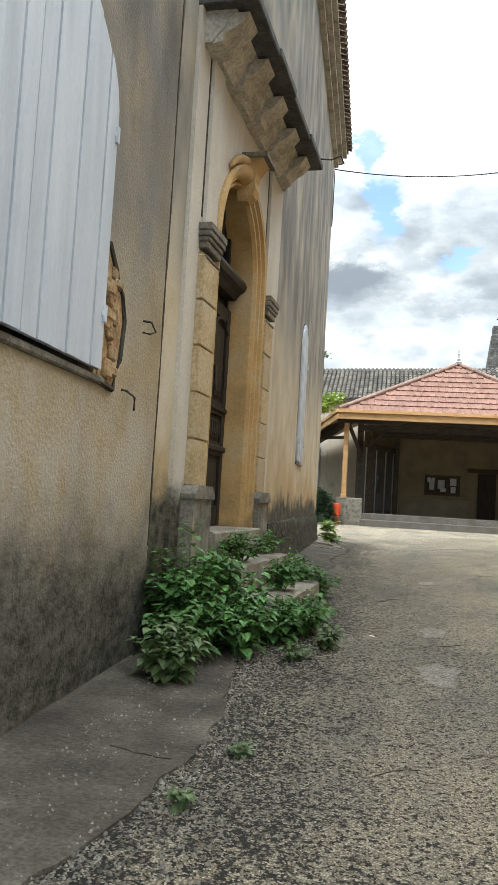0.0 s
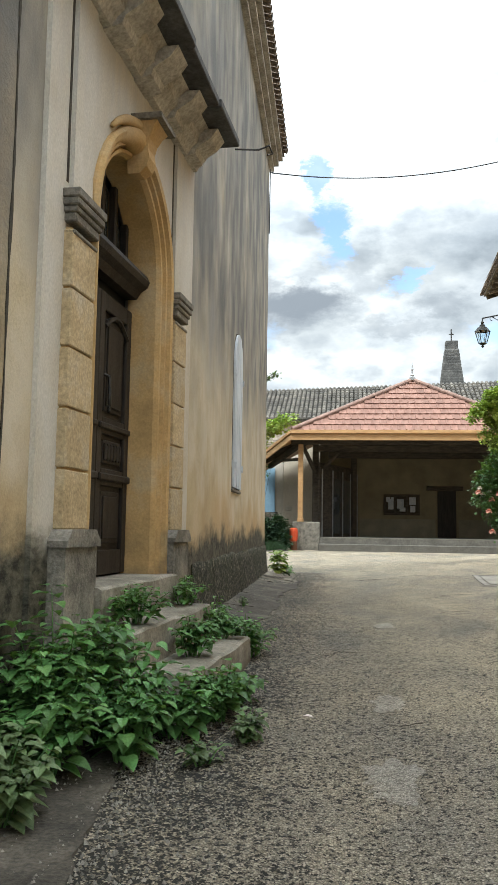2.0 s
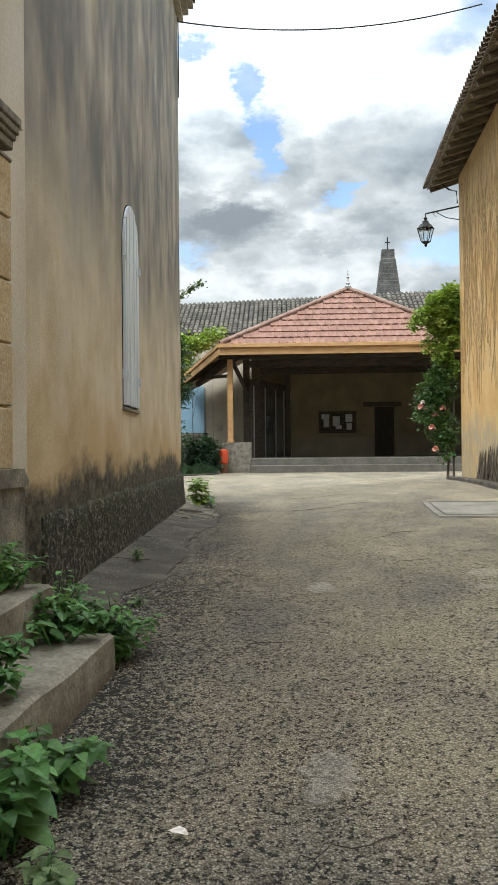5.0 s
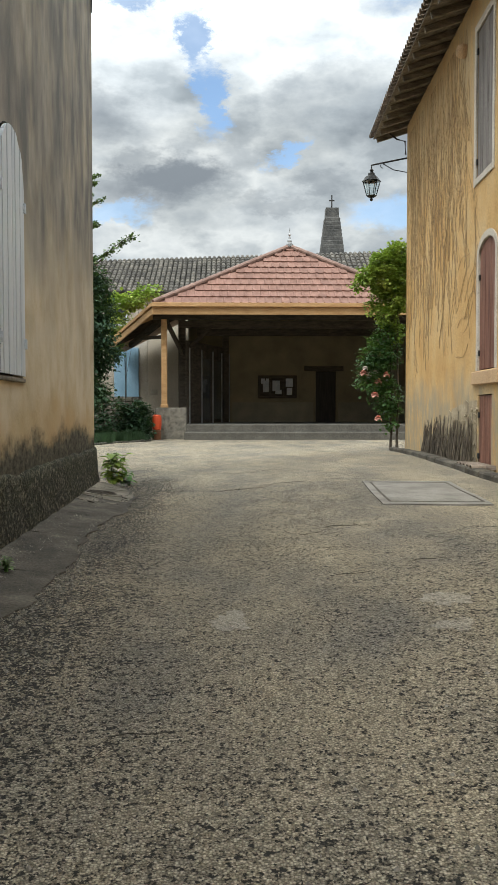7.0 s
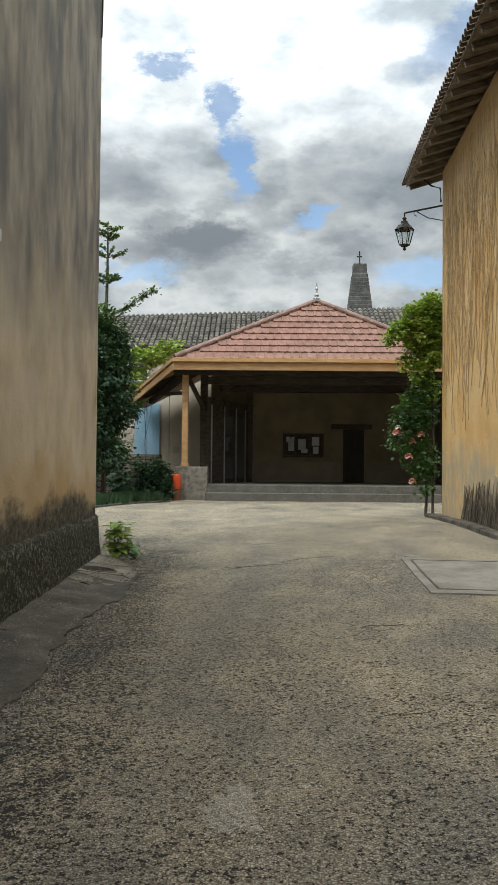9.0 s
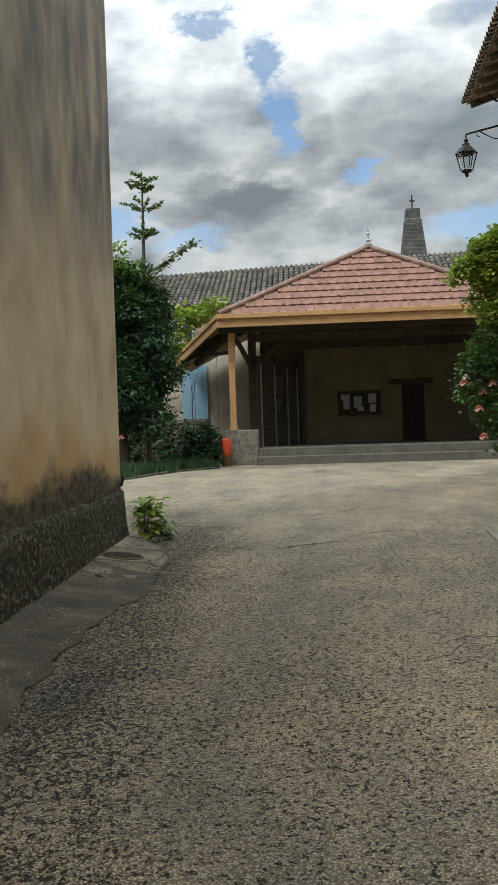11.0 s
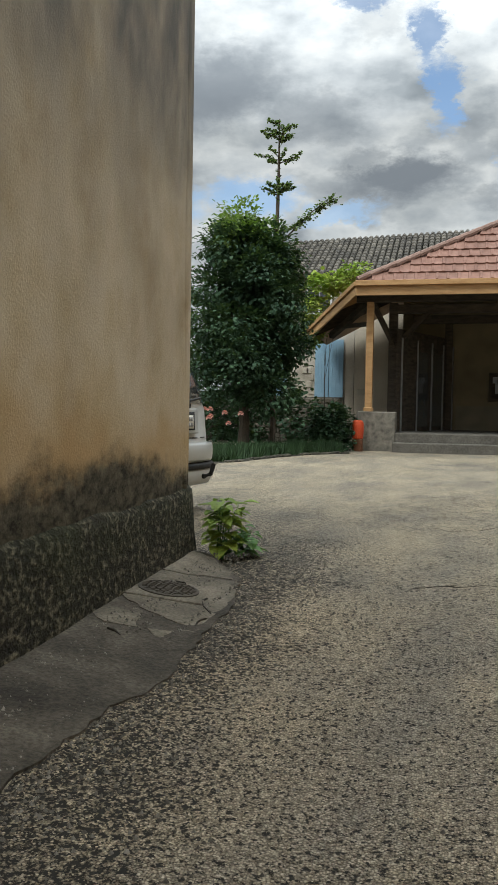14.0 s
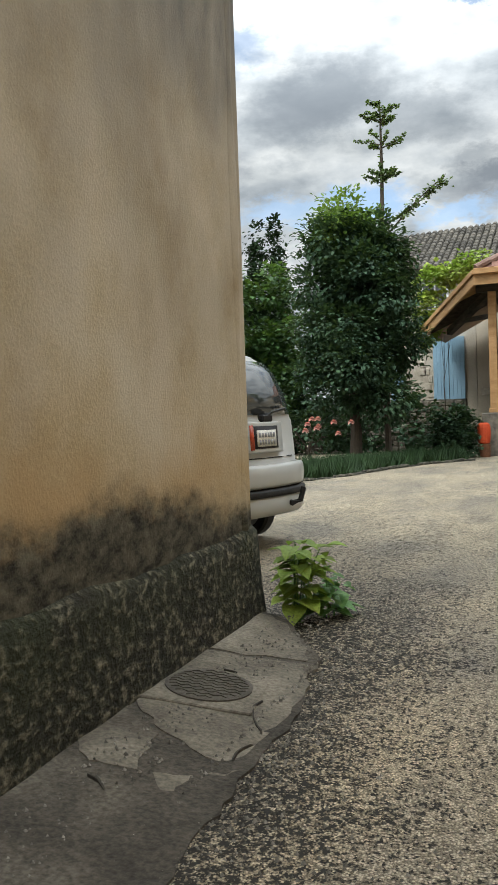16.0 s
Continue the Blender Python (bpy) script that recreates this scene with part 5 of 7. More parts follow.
# interlocking tiles of the front slope
tm = bmesh.new()
prof = [(-0.168, 0.0), (-0.15, 0.02), (-0.115, 0.026), (-0.08, 0.016), (-0.06, 0.004), (0.155, 0.004), (0.168, 0.012)]
rows = [[tm.verts.new((x, y, z + lift)) for x, z in prof] for y, lift in ((-0.02, 0.06), (0.47, 0.008))]
skirt = [tm.verts.new((x, -0.02, z - 0.005)) for x, z in prof]
for i in range(len(prof) - 1):
    tm.faces.new((rows[0][i], rows[0][i + 1], rows[1][i + 1], rows[1][i]))
    tm.faces.new((skirt[i], skirt[i + 1], rows[0][i + 1], rows[0][i]))
fix(tm)
flat_tile = bpy.data.meshes.new("tile")
tm.to_mesh(flat_tile)
tm.free()
flat_tile.materials.append(M["red_tile"])
slope = (PK - (CL + CR) / 2)
slope.x = 0
sl, su = slope.length, slope.normalized()
un = Vector((1, 0, 0)).cross(su)
for row in range(10):
    f0 = row * 0.45 / sl
    fm = min(0.97, f0 + 0.05)
    x0, x1 = CL.x + (PK.x - CL.x) * fm, CR.x + (PK.x - CR.x) * fm
    n = int((x1 - x0) / 0.33)
    for i in range(n):
        x = (x0 + x1) / 2 + (i - (n - 1) / 2) * 0.33
        p = Vector((x, CL.y, CL.z - 0.04)) + su * (row * 0.45)
        m = Matrix(((1, su.x, un.x, p.x), (0, su.y, un.y, p.y), (0, su.z, un.z, p.z), (0, 0, 0, 1)))
        mesh_part("tile", flat_tile, front_roof, m)
for a in (CL, CR):
    n = 15
    for i in range(n):
        p, q = a.lerp(PK, i / n) + Vector((0, -0.02, 0.02)), a.lerp(PK, (i + 1.12) / n) + Vector((0, -0.02, 0.05))
        part("hip_tile", rod([p, q], [0.105, 0.09], 8), "ridge_tile", hall)
finial = part("finial", lathe([(0.14, -0.02), (0.15, 0.1), (0.08, 0.16), (0.1, 0.24), (0.05, 0.3), (0.035, 0.45), (0.07, 0.5), (0.035, 0.56), (0.02, 0.7), (0.004, 0.85)], 12, Matrix.Translation(PK + Vector((0, -0.05, 0.02)))), "zinc", hall, "turned zinc roof finial")


def beam(a, b, w, h, name, material, parent, label=""):
    a, b = Vector(a), Vector(b)
    d = (b - a)
    m = Matrix.Translation(a) @ d.to_track_quat("Y", "Z").to_matrix().to_4x4()
    return part(name, boxes([((-w / 2, 0, -h / 2), (w / 2, d.length, h / 2))], m, 0.008), material, parent, label)


wood_label = "new honey-coloured timber"
dz = Vector((0, 0, -0.2))
beam(CL + Vector((-0.05, -0.02, -0.33)), CR + Vector((0.05, -0.02, -0.33)), 0.06, 0.3, "fascia", "new_wood", hall, wood_label)
beam(CL + Vector((-0.05, -0.1, -0.1)), CR + Vector((0.05, -0.1, -0.1)), 0.14, 0.16, "gutter_board", "new_wood", hall)
for a, b in ((CL, TL), (CR, TR)):
    o = -0.03 if a is CL else 0.03
    beam(a + Vector((o, 0, -0.33)), b + Vector((o, 0, -0.22)), 0.06, 0.26, "fascia", "new_wood", hall)
    beam(a + Vector((2 * o, 0, -0.1)), b + Vector((2 * o, 0, -0.02)), 0.12, 0.14, "gutter_board", "new_wood", hall)
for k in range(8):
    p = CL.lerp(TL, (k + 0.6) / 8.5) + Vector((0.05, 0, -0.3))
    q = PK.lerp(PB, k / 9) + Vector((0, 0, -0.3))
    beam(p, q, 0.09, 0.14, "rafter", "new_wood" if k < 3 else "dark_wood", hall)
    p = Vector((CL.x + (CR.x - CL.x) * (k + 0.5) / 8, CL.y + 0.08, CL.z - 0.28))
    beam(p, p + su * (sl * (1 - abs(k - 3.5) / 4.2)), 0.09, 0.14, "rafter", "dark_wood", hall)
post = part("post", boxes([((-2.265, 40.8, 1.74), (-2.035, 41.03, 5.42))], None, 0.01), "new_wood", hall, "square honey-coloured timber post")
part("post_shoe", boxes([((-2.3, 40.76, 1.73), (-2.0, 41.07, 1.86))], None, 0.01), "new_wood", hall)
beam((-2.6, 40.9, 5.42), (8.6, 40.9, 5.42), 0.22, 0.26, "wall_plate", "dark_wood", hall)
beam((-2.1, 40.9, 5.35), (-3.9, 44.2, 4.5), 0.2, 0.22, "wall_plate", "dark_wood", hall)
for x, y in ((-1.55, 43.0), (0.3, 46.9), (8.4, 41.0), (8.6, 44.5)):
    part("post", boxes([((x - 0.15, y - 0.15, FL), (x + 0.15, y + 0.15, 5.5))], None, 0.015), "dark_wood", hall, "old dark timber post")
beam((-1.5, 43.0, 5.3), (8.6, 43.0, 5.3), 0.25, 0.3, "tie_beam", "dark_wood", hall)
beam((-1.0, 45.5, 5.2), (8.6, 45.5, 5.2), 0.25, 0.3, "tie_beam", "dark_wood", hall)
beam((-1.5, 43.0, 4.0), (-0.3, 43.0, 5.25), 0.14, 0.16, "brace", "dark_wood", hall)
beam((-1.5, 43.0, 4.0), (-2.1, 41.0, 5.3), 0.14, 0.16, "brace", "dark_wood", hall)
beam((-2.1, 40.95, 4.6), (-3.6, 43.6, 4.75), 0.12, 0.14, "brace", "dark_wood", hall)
part("platform", boxes([((-1.24, 40.42, 0.3), (9.2, 48.0, FL)), ], None, 0.02), "hall_floor", hall, "concrete platform")
part("lower_step", boxes([((-1.3, 40.05, 0.2), (9.2, 40.418, 0.76))], None, 0.03), "hall_floor", hall)
part("post_plinth", boxes([((-2.5, 40.6, 0.3), (-1.25, 41.35, 1.73))], None, 0.03), "grey_stone", hall)
part("wall", boxes([((-1.5, 47.4, FL), (9.2, 47.7, 7.6))]), "hall_wall", hall, "ochre washed rear wall")
part("wall_foot", boxes([((0.62, 47.375, FL + 0.004), (4.55, 47.398, 2.0)), ((5.75, 47.375, FL + 0.004), (9.0, 47.398, 2.0))]), "hall_dado", hall)
part("wall", boxes([((9.0, 40.6, FL), (9.3, 47.4, 5.2))]), "hall_wall", hall)
part("door", boxes([((4.66, 47.33, FL + 0.004), (5.62, 47.39, 3.5))], None, 0.01), "door_wood", hall, "closed dark wooden door")
part("door_lintel", boxes([((4.1, 47.3, 3.52), (6.0, 47.395, 3.75))], None, 0.02), "dark_wood", hall)
# board partition with pale poles
pa, pb = Vector((-1.35, 42.6, FL)), Vector((0.45, 47.3, FL))
part_m = side((pa.x, pa.y), (pb.x, pb.y))
ln = (pb - pa).length
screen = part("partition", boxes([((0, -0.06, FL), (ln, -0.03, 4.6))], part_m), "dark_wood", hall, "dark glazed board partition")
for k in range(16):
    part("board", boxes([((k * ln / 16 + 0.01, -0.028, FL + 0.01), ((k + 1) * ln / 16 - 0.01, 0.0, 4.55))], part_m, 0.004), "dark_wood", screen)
for s, w in ((0.25, 0.03), (1.6, 0.02), (2.9, 0.03), (4.0, 0.025), (4.95, 0.045)):
    part("pole", boxes([((s, 0.01, FL), (s + 2 * w, 0.06, 4.3))], part_m, 0.006), "zinc", screen, "pale metal glazing post")
for s in (1.75, 3.1):
    part("pane", boxes([((s, 0.02, FL + 0.15), (s + 0.85, 0.03, 3.9))], part_m), "car_glass", screen)
board = thing("notice_board", (2.8, 47.33, 2.3), "dark framed notice board with pinned pale papers on the rear wall", "notice board")
part("back", boxes([((1.9, 47.33, 2.25), (3.7, 47.37, 3.26))], None, 0.01), "dark_wood", board)
part("frame", boxes([((1.86, 47.29, 3.2), (3.74, 47.36, 3.3)), ((1.86, 47.29, 2.2), (3.74, 47.36, 2.3)), ((1.86, 47.29, 2.3), (1.96, 47.36, 3.2)), ((3.64, 47.29, 2.3), (3.74, 47.36, 3.2)), ((2.42, 47.29, 2.3), (2.5, 47.36, 3.2)), ((3.06, 47.29, 2.3), (3.14, 47.36, 3.2))], None, 0.01), "dark_wood", board)
for x, z, w, h in ((2.1, 2.5, 0.28, 0.55), (2.0, 2.9, 0.2, 0.25), (2.56, 2.55, 0.36, 0.5), (2.7, 2.4, 0.3, 0.2), (3.2, 2.75, 0.34, 0.4), (3.25, 2.36, 0.26, 0.34), (2.25, 2.95, 0.14, 0.2)):
    part("paper", boxes([((x, 47.315, z), (x + w, 47.327, z + h))]), "paper", board)

bollard = thing("bin", (-2.4, 40.15, 0.45), "red plastic bin body on a rusty stand beside the plinth", "bin")
part("body", lathe([(0.12, 0.38), (0.17, 0.42), (0.19, 0.6), (0.19, 0.85), (0.17, 0.95), (0.1, 1.0)], 16, Matrix.Translation((-2.4, 40.2, 0.45))), "red_plastic", bollard)
part("stand", boxes([((-2.56, 40.06, 0.4), (-2.24, 40.34, 0.84))], None, 0.02), "rust", bollard, "rusty brown stand")

# ---- long old building behind ----
far = thing("stone_building", (3, 49, 0.45), "long old stone building with a mossy grey tiled roof", "building")
part("wall", boxes([((-3.6, 49.0, 0.2), (20, 49.5, 7.5)), ]), "pale_render", far)
part("wall", boxes([((-9.0, 49.0, 0.2), (-3.62, 49.5, 7.5))]), "pale_stone", far)
part("wall", boxes([((-9.0, 49.52, 0.2), (-8.6, 57, 7.5))]), "pale_stone", far)
for k in range(130):
    x, z = rng.uniform(-8.9, -3.4), 0.6 + 0.3 * rng.randrange(22)
    if -5.5 < x < -3.8 and 2.0 < z < 4.8:
        continue
    w = rng.uniform(0.18, 0.36)
    part("stone", boxes([((x, 48.965, z), (x + w, 49.02, z + 0.26))], None, 0.02), "pale_stone", far)
for x0 in (-5.28, -4.66):
    leaf = part("shutter", boxes([((x0, 48.9, 2.2), (x0 + 0.6, 48.96, 4.75))], None, 0.006), "blue_paint", far, "faded blue plank shutter")
    for i in range(4):
        part("plank", boxes([((x0 + 0.15 * i + 0.005, 48.885, 2.21), (x0 + 0.15 * i + 0.145, 48.898, 4.74))]), "blue_paint", leaf)
for x0 in (-7.0,):
    part("shutter", boxes([((x0, 48.9, 2.2), (x0 + 0.5, 48.96, 4.75))], None, 0.006), "blue_paint", far)
win = part("window", boxes([((-5.6, 48.96, 5.9), (-4.7, 48.99, 6.9))]), "car_glass", far)
part("window_frame", boxes([((-5.68, 48.93, 6.9), (-4.62, 48.99, 7.0)), ((-5.68, 48.93, 5.82), (-4.62, 48.99, 5.9)), ((-5.68, 48.93, 5.9), (-5.6, 48.99, 6.9)), ((-4.7, 48.93, 5.9), (-4.62, 48.99, 6.9)), ((-5.18, 48.93, 5.9), (-5.12, 48.99, 6.9))]), "white_paint", win)
ZE, YE, YR = 7.45, 48.6, 53.6


def ridge_z(x):
    return 9.75 + 0.035 * (x + 9)


sloped([(-9.3, YE, ZE), (20, YE, ZE), (20, YR, ridge_z(20)), (-9.3, YR, ridge_z(-9))], 0.1, "roof", "grey_tile", far)
sloped([(-9.3, YR, ridge_z(-9)), (20, YR, ridge_z(20)), (20, 58, ZE), (-9.3, 58, ZE)], 0.1, "roof", "grey_tile", far)
verts, faces = [], []
n, r = 4, 0.12
for ix in range(108):
    x = -9.2 + ix * 0.26
    for iy in range(13):
        t0, t1 = iy / 13, (iy + 1.12) / 13
        i = len(verts)
        for t, k, up in ((t0, 1.0, 0.03), (min(t1, 1), 0.82, 0.0)):
            y, z = YE - 0.05 + (YR - YE) * t, ZE + (ridge_z(x) - ZE) * t + up
            wob = 0.012 * noise.noise((x * 3, t * 30, 0))
            verts += [(x + wob + r * k * math.cos(math.pi * q / n), y, z + r * k * math.sin(math.pi * q / n)) for q in range(n + 1)]
        faces += [(i + q, i + q + 1, i + n + 2 + q, i + n + 1 + q) for q in range(n)]
        faces.append(tuple(range(i, i + n + 1)))
tagged(leaves_part("tiles", verts, faces, "grey_tile", far), kind="stuff")
part("eaves_course", boxes([((-9.2, 48.7, 7.2), (20, 49.0, 7.35))]), "old_tile", far)

# bell spire and its cross
spire = thing("church_spire", (7.15, 62, 8), "grey tapered stone spire with an iron cross", "church spire")
bm = bmesh.new()
rows = [[bm.verts.new((7.15 + sx * w, 62 + sy * w, z)) for sx, sy in ((-1, -1), (1, -1), (1, 1), (-1, 1))] for z, w in ((0.3, 1.0), (10.4, 0.9), (14.1, 0.46), (14.15, 0.43), (14.75, 0.41))]
for r0, r1 in zip(rows, rows[1:]):
    for k in range(4):
        bm.faces.new((r0[k], r0[(k + 1) % 4], r1[(k + 1) % 4], r1[k]))
bm.faces.new(rows[-1])
part("spire", fix(bm), "spire", spire)
for i in range(14):
    z = 10.6 + i * 0.25
    w = 0.9 - (z - 10.4) * 0.119
    part("course", boxes([((7.15 - w - 0.004, 62 - w - 0.004, z), (7.15 + w + 0.004, 62 + w + 0.004, z + 0.235))], None, 0.02), "spire", spire)
part("cross", boxes([((7.11, 61.96, 14.7), (7.19, 62.04, 15.65)), ((6.98, 61.965, 15.25), (7.32, 62.035, 15.33))], None, 0.01), "iron", spire)

# ---- rendered house on the other side ----
R = side((5.35, 29.7), (4.95, 18))
RL, RT = 27.0, 9.35
r_holes = [[(7.38, 5.9), (8.5, 5.9), (8.5, 8.6), (7.38, 8.6)], arch(7.66, 8.8, 2.36, 4.42, 0.28), [(7.7, 0.3), (8.6, 0.3), (8.6, 1.92), (7.7, 1.92)]]
wall_r = part("wall_7", pierced([(0, -0.2), (RL, -0.2), (RL, RT), (0, RT)], r_holes, 0.5, R), "render_r")
tagged(wall_r, "warm ochre lime-rendered house wall with dry vine stems", "wall", kind="structure")
for name, lo, hi in (("wall_8", (5.36, 29.25, -0.2), (14, 29.7, RT)), ("wall_9", (13.6, 2.5, -0.2), (14, 29.2, RT)), ("wall_10", (4.95, 2.3, -0.2), (13.6, 2.7, RT))):
    tagged(part(name, boxes([(lo, hi)]), "render_r"), "plain ochre rendered wall of the house", "wall", kind="structure")
tagged(part("ceiling", boxes([((5.9, 2.8, RT - 0.12), (13.5, 29.2, RT - 0.04))]), "hall_wall"), "plain ceiling under the house roof", "ceiling", kind="structure")


def planked(name, m, s0, s1, z0, z1, rise, planks, material, label, depth=0.02):
    win = thing(name, m @ Vector(((s0 + s1) / 2, 0, z0)), label, "shuttered window", kind="structure")
    mid, r = (s0 + s1) / 2, (s1 - s0) / 2
    top = lambda s: z1 + rise * math.sqrt(max(0, 1 - ((s - mid) / r) ** 2))
    w = (s1 - s0) / planks
    for i in range(planks):
        a, b = s0 + i * w + 0.004, s0 + (i + 1) * w - 0.004
        pts = [(a, z0), (b, z0)] + [(b + (a - b) * k / 4, top(b + (a - b) * k / 4)) for k in range(5)]
        part("plank", extruded(pts, -depth - 0.04, -depth + 0.003 * (i % 2), m), material, win)
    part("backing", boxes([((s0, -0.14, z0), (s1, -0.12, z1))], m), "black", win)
    for z in (z0 + 0.3, z1 - 0.35):
        part("hinge", boxes([((s0 - 0.02, -depth, z - 0.05), (s0 + 0.05, -depth + 0.03, z + 0.05))], m, 0.004), "iron", win)
    return win


wu = planked("window_3", R, 7.4, 8.48, 5.92, 8.58, 0.0, 6, "grey_shutter", "closed grey weathered plank shutters in a pale surround")
part("surround", boxes([((7.26, -0.02, 5.78), (7.385, 0.02, 8.72)), ((8.5, -0.02, 5.78), (8.62, 0.02, 8.72)), ((7.385, -0.02, 8.59), (8.5, 0.02, 8.72)), ((7.385, -0.02, 5.78), (8.5, 0.03, 5.9))], R, 0.006), "surround", wu)
wd = planked("window_4", R, 7.68, 8.78, 2.38, 4.4, 0.27, 6, "brown_paint", "closed red-brown plank shutters in an arched pale surround")
outer = [((7.68, 2.36), (-1, 0)), ((7.68, 4.42), (-1, 0))] + [((8.23 - 0.55 * math.cos(math.pi * k / 14), 4.42 + 0.27 * math.sin(math.pi * k / 14)), (-math.cos(math.pi * k / 14), math.sin(math.pi * k / 14))) for k in range(1, 14)] + [((8.78, 4.42), (1, 0)), ((8.78, 2.36), (1, 0))]
part("surround", swept([(0, -0.05), (0, 0.02), (0.12, 0.02), (0.12, -0.05)], outer, R), "surround", wd)
part("window_sill", boxes([((7.4, -0.1, 2.1), (9.1, 0.06, 2.345))], R, 0.015), "peach", wd)
cellar = planked("door_2", R, 7.72, 8.58, 0.5, 1.9, 0.0, 5, "brown_paint", "low closed red-brown cellar door")
cellar["category"] = "door"
# bare stone foot
stones = thing("stone_base", R @ Vector((4, 0, 0.6)), "rough bare stone courses at the foot of the rendered wall", "wall base", kind="structure")
top_line = [(7.64 - 0.16 * k, 1.82 - 0.0012 * k * k + 0.09 * noise.noise((k * 0.9, 4, 2))) for k in range(31)]
part("mortar", extruded([(2.8, 0.3), (7.64, 0.3)] + top_line, -0.02, 0.014, R), "base_r", stones)
for row in range(9):
    z = 0.58 + row * 0.13
    s = 2.9 + rng.random() * 0.3
    while s < 7.45:
        w, h = rng.uniform(0.14, 0.36), rng.uniform(0.07, 0.12)
        if rng.random() < 0.6 and z + h < 1.72 - 0.0012 * ((7.64 - s) / 0.16) ** 2:
            bm = bmesh.new()
            dz = rng.uniform(-0.03, 0.03)
            ring = [(s + w / 2 + 0.5 * (w - 0.03) * math.cos(a) * rng.uniform(0.8, 1.1), z + dz + h / 2 + 0.5 * h * math.sin(a) * rng.uniform(0.8, 1.1)) for a in [2 * math.pi * k / 7 for k in range(7)]]
            lo = [bm.verts.new((p, 0.0, q)) for p, q in ring]
            hi = [bm.verts.new((s + w / 2 + (p - s - w / 2) * 0.8, 0.02 + 0.012 * rng.random(), z + dz + h / 2 + (q - z - dz - h / 2) * 0.8)) for p, q in ring]
            bm.faces.new(hi)
            for k in range(7):
                bm.faces.new((lo[k], lo[(k + 1) % 7], hi[(k + 1) % 7], hi[k]))
            part("stone", fix(bm, R), "base_r", stones)
        s += w
# dead plant stalks standing against the bare foot
stalks = thing("dead_stalks", R @ Vector((5.5, 0.1, 0.55)), "dry dark dead plant stalks standing against the wall foot", "dead plants")
rd = random.Random(17)
for k in range(170):
    s, d = rd.uniform(3.0, 7.4), rd.uniform(0.05, 0.2)
    foot = R @ Vector((s, d, 0))
    z0 = gz(foot.x, foot.y) - 0.02
    tip_z = z0 + rd.uniform(0.5, 1.15) * (0.75 + 0.06 * (s - 3.0))
    lean = rd.gauss(0, 0.09)
    pts = [(s + lean * t + 0.03 * noise.noise((k, t * 3, 1)), d * (1 - 0.6 * t), z0 + (tip_z - z0) * t) for t in (0, 0.3, 0.6, 0.85, 1.0)]
    part("stalk", fix(rod(pts, [0.011, 0.01, 0.008, 0.006, 0.003], 4), R), "dead_twig", stalks)
# kerb
kerb = thing("kerb", R @ Vector((5, 0.4, 0.5)), "worn pale stone kerb along the house foot", "kerb", kind="structure")
for k in range(14):
    s0 = 0.2 + k * 0.85
    p = R @ Vector((s0, 0.4, 0))
    part("kerbstone", boxes([((s0, 0.22, gz(p.x, p.y) - 0.1), (s0 + 0.83, 0.46, gz(p.x, p.y) + 0.1))], R, 0.025), "apron", kerb)
for k in range(5):
    s0 = 7.9 + k * 0.24
    t = R @ Matrix(((1, 0, 0, s0), (0, -1, 0, 0.42), (0, 0, 1, 0.62), (0, 0, 0, 1)))
    tagged(mesh_part("roof_tile", tile_mesh, None, t), "curved clay tile laid on the kerb before the cellar door", "roof tile", "tiles on the kerb")
vent = thing("wall_boss", R @ Vector((6.5, 0, 8.62)), "round stone boss set in the upper wall", "stone boss")
part("boss", lathe([(0.13, -0.02), (0.14, 0.08), (0.11, 0.15), (0.07, 0.18)], 14, R @ Matrix.Translation((6.5, 0, 8.62)) @ Matrix.Rotation(radians(-90), 4, "X")), "peach", vent)
# dry creeper stems
creeper = thing("dry_creeper", R @ Vector((4, 0, 2)), "dry brown creeper stems spread over the wall", "creeper")
rv = random.Random(8)
for k in range(95):
    s, z = rv.uniform(0.3, 6.6), 9.0
    low_z = rv.uniform(3.6, 7.0) if rv.random() < 0.7 else rv.uniform(2.4, 4.0)
    pts, way = [], rv.gauss(0.02, 0.04)
    while z > low_z:
        pts.append((s, 0.012, z))
        z -= 0.2
        way = 0.8 * way + rv.gauss(0.004, 0.03)
        s = max(0.1, s + way)
    part("stem", fix(rod(pts, [0.007 * (0.35 + 0.65 * i / len(pts)) for i in range(len(pts))], 3), R), "vine", creeper)
    for q in range(3):
        i = rv.randrange(3, len(pts) - 1) if len(pts) > 5 else 2
        a, side_way = pts[i], rv.choice((-1, 1))
        part("twig", fix(rod([(max(0.1, a[0] + side_way * 0.09 * t * rv.uniform(0.6, 1.3)), 0.011, a[2] - 0.16 * t) for t in range(5)], 0.004, 3), R), "vine", creeper)
for k in range(8):
    s, z = 5.9 + rv.random(), rv.uniform(2.5, 4.9)
    part("stem", fix(rod([(s + i * 0.12, 0.012, z + 0.35 * math.sin(i * 0.45 + k) * 0.5 + i * 0.06) for i in range(9)], 0.005, 3), R), "vine", creeper)

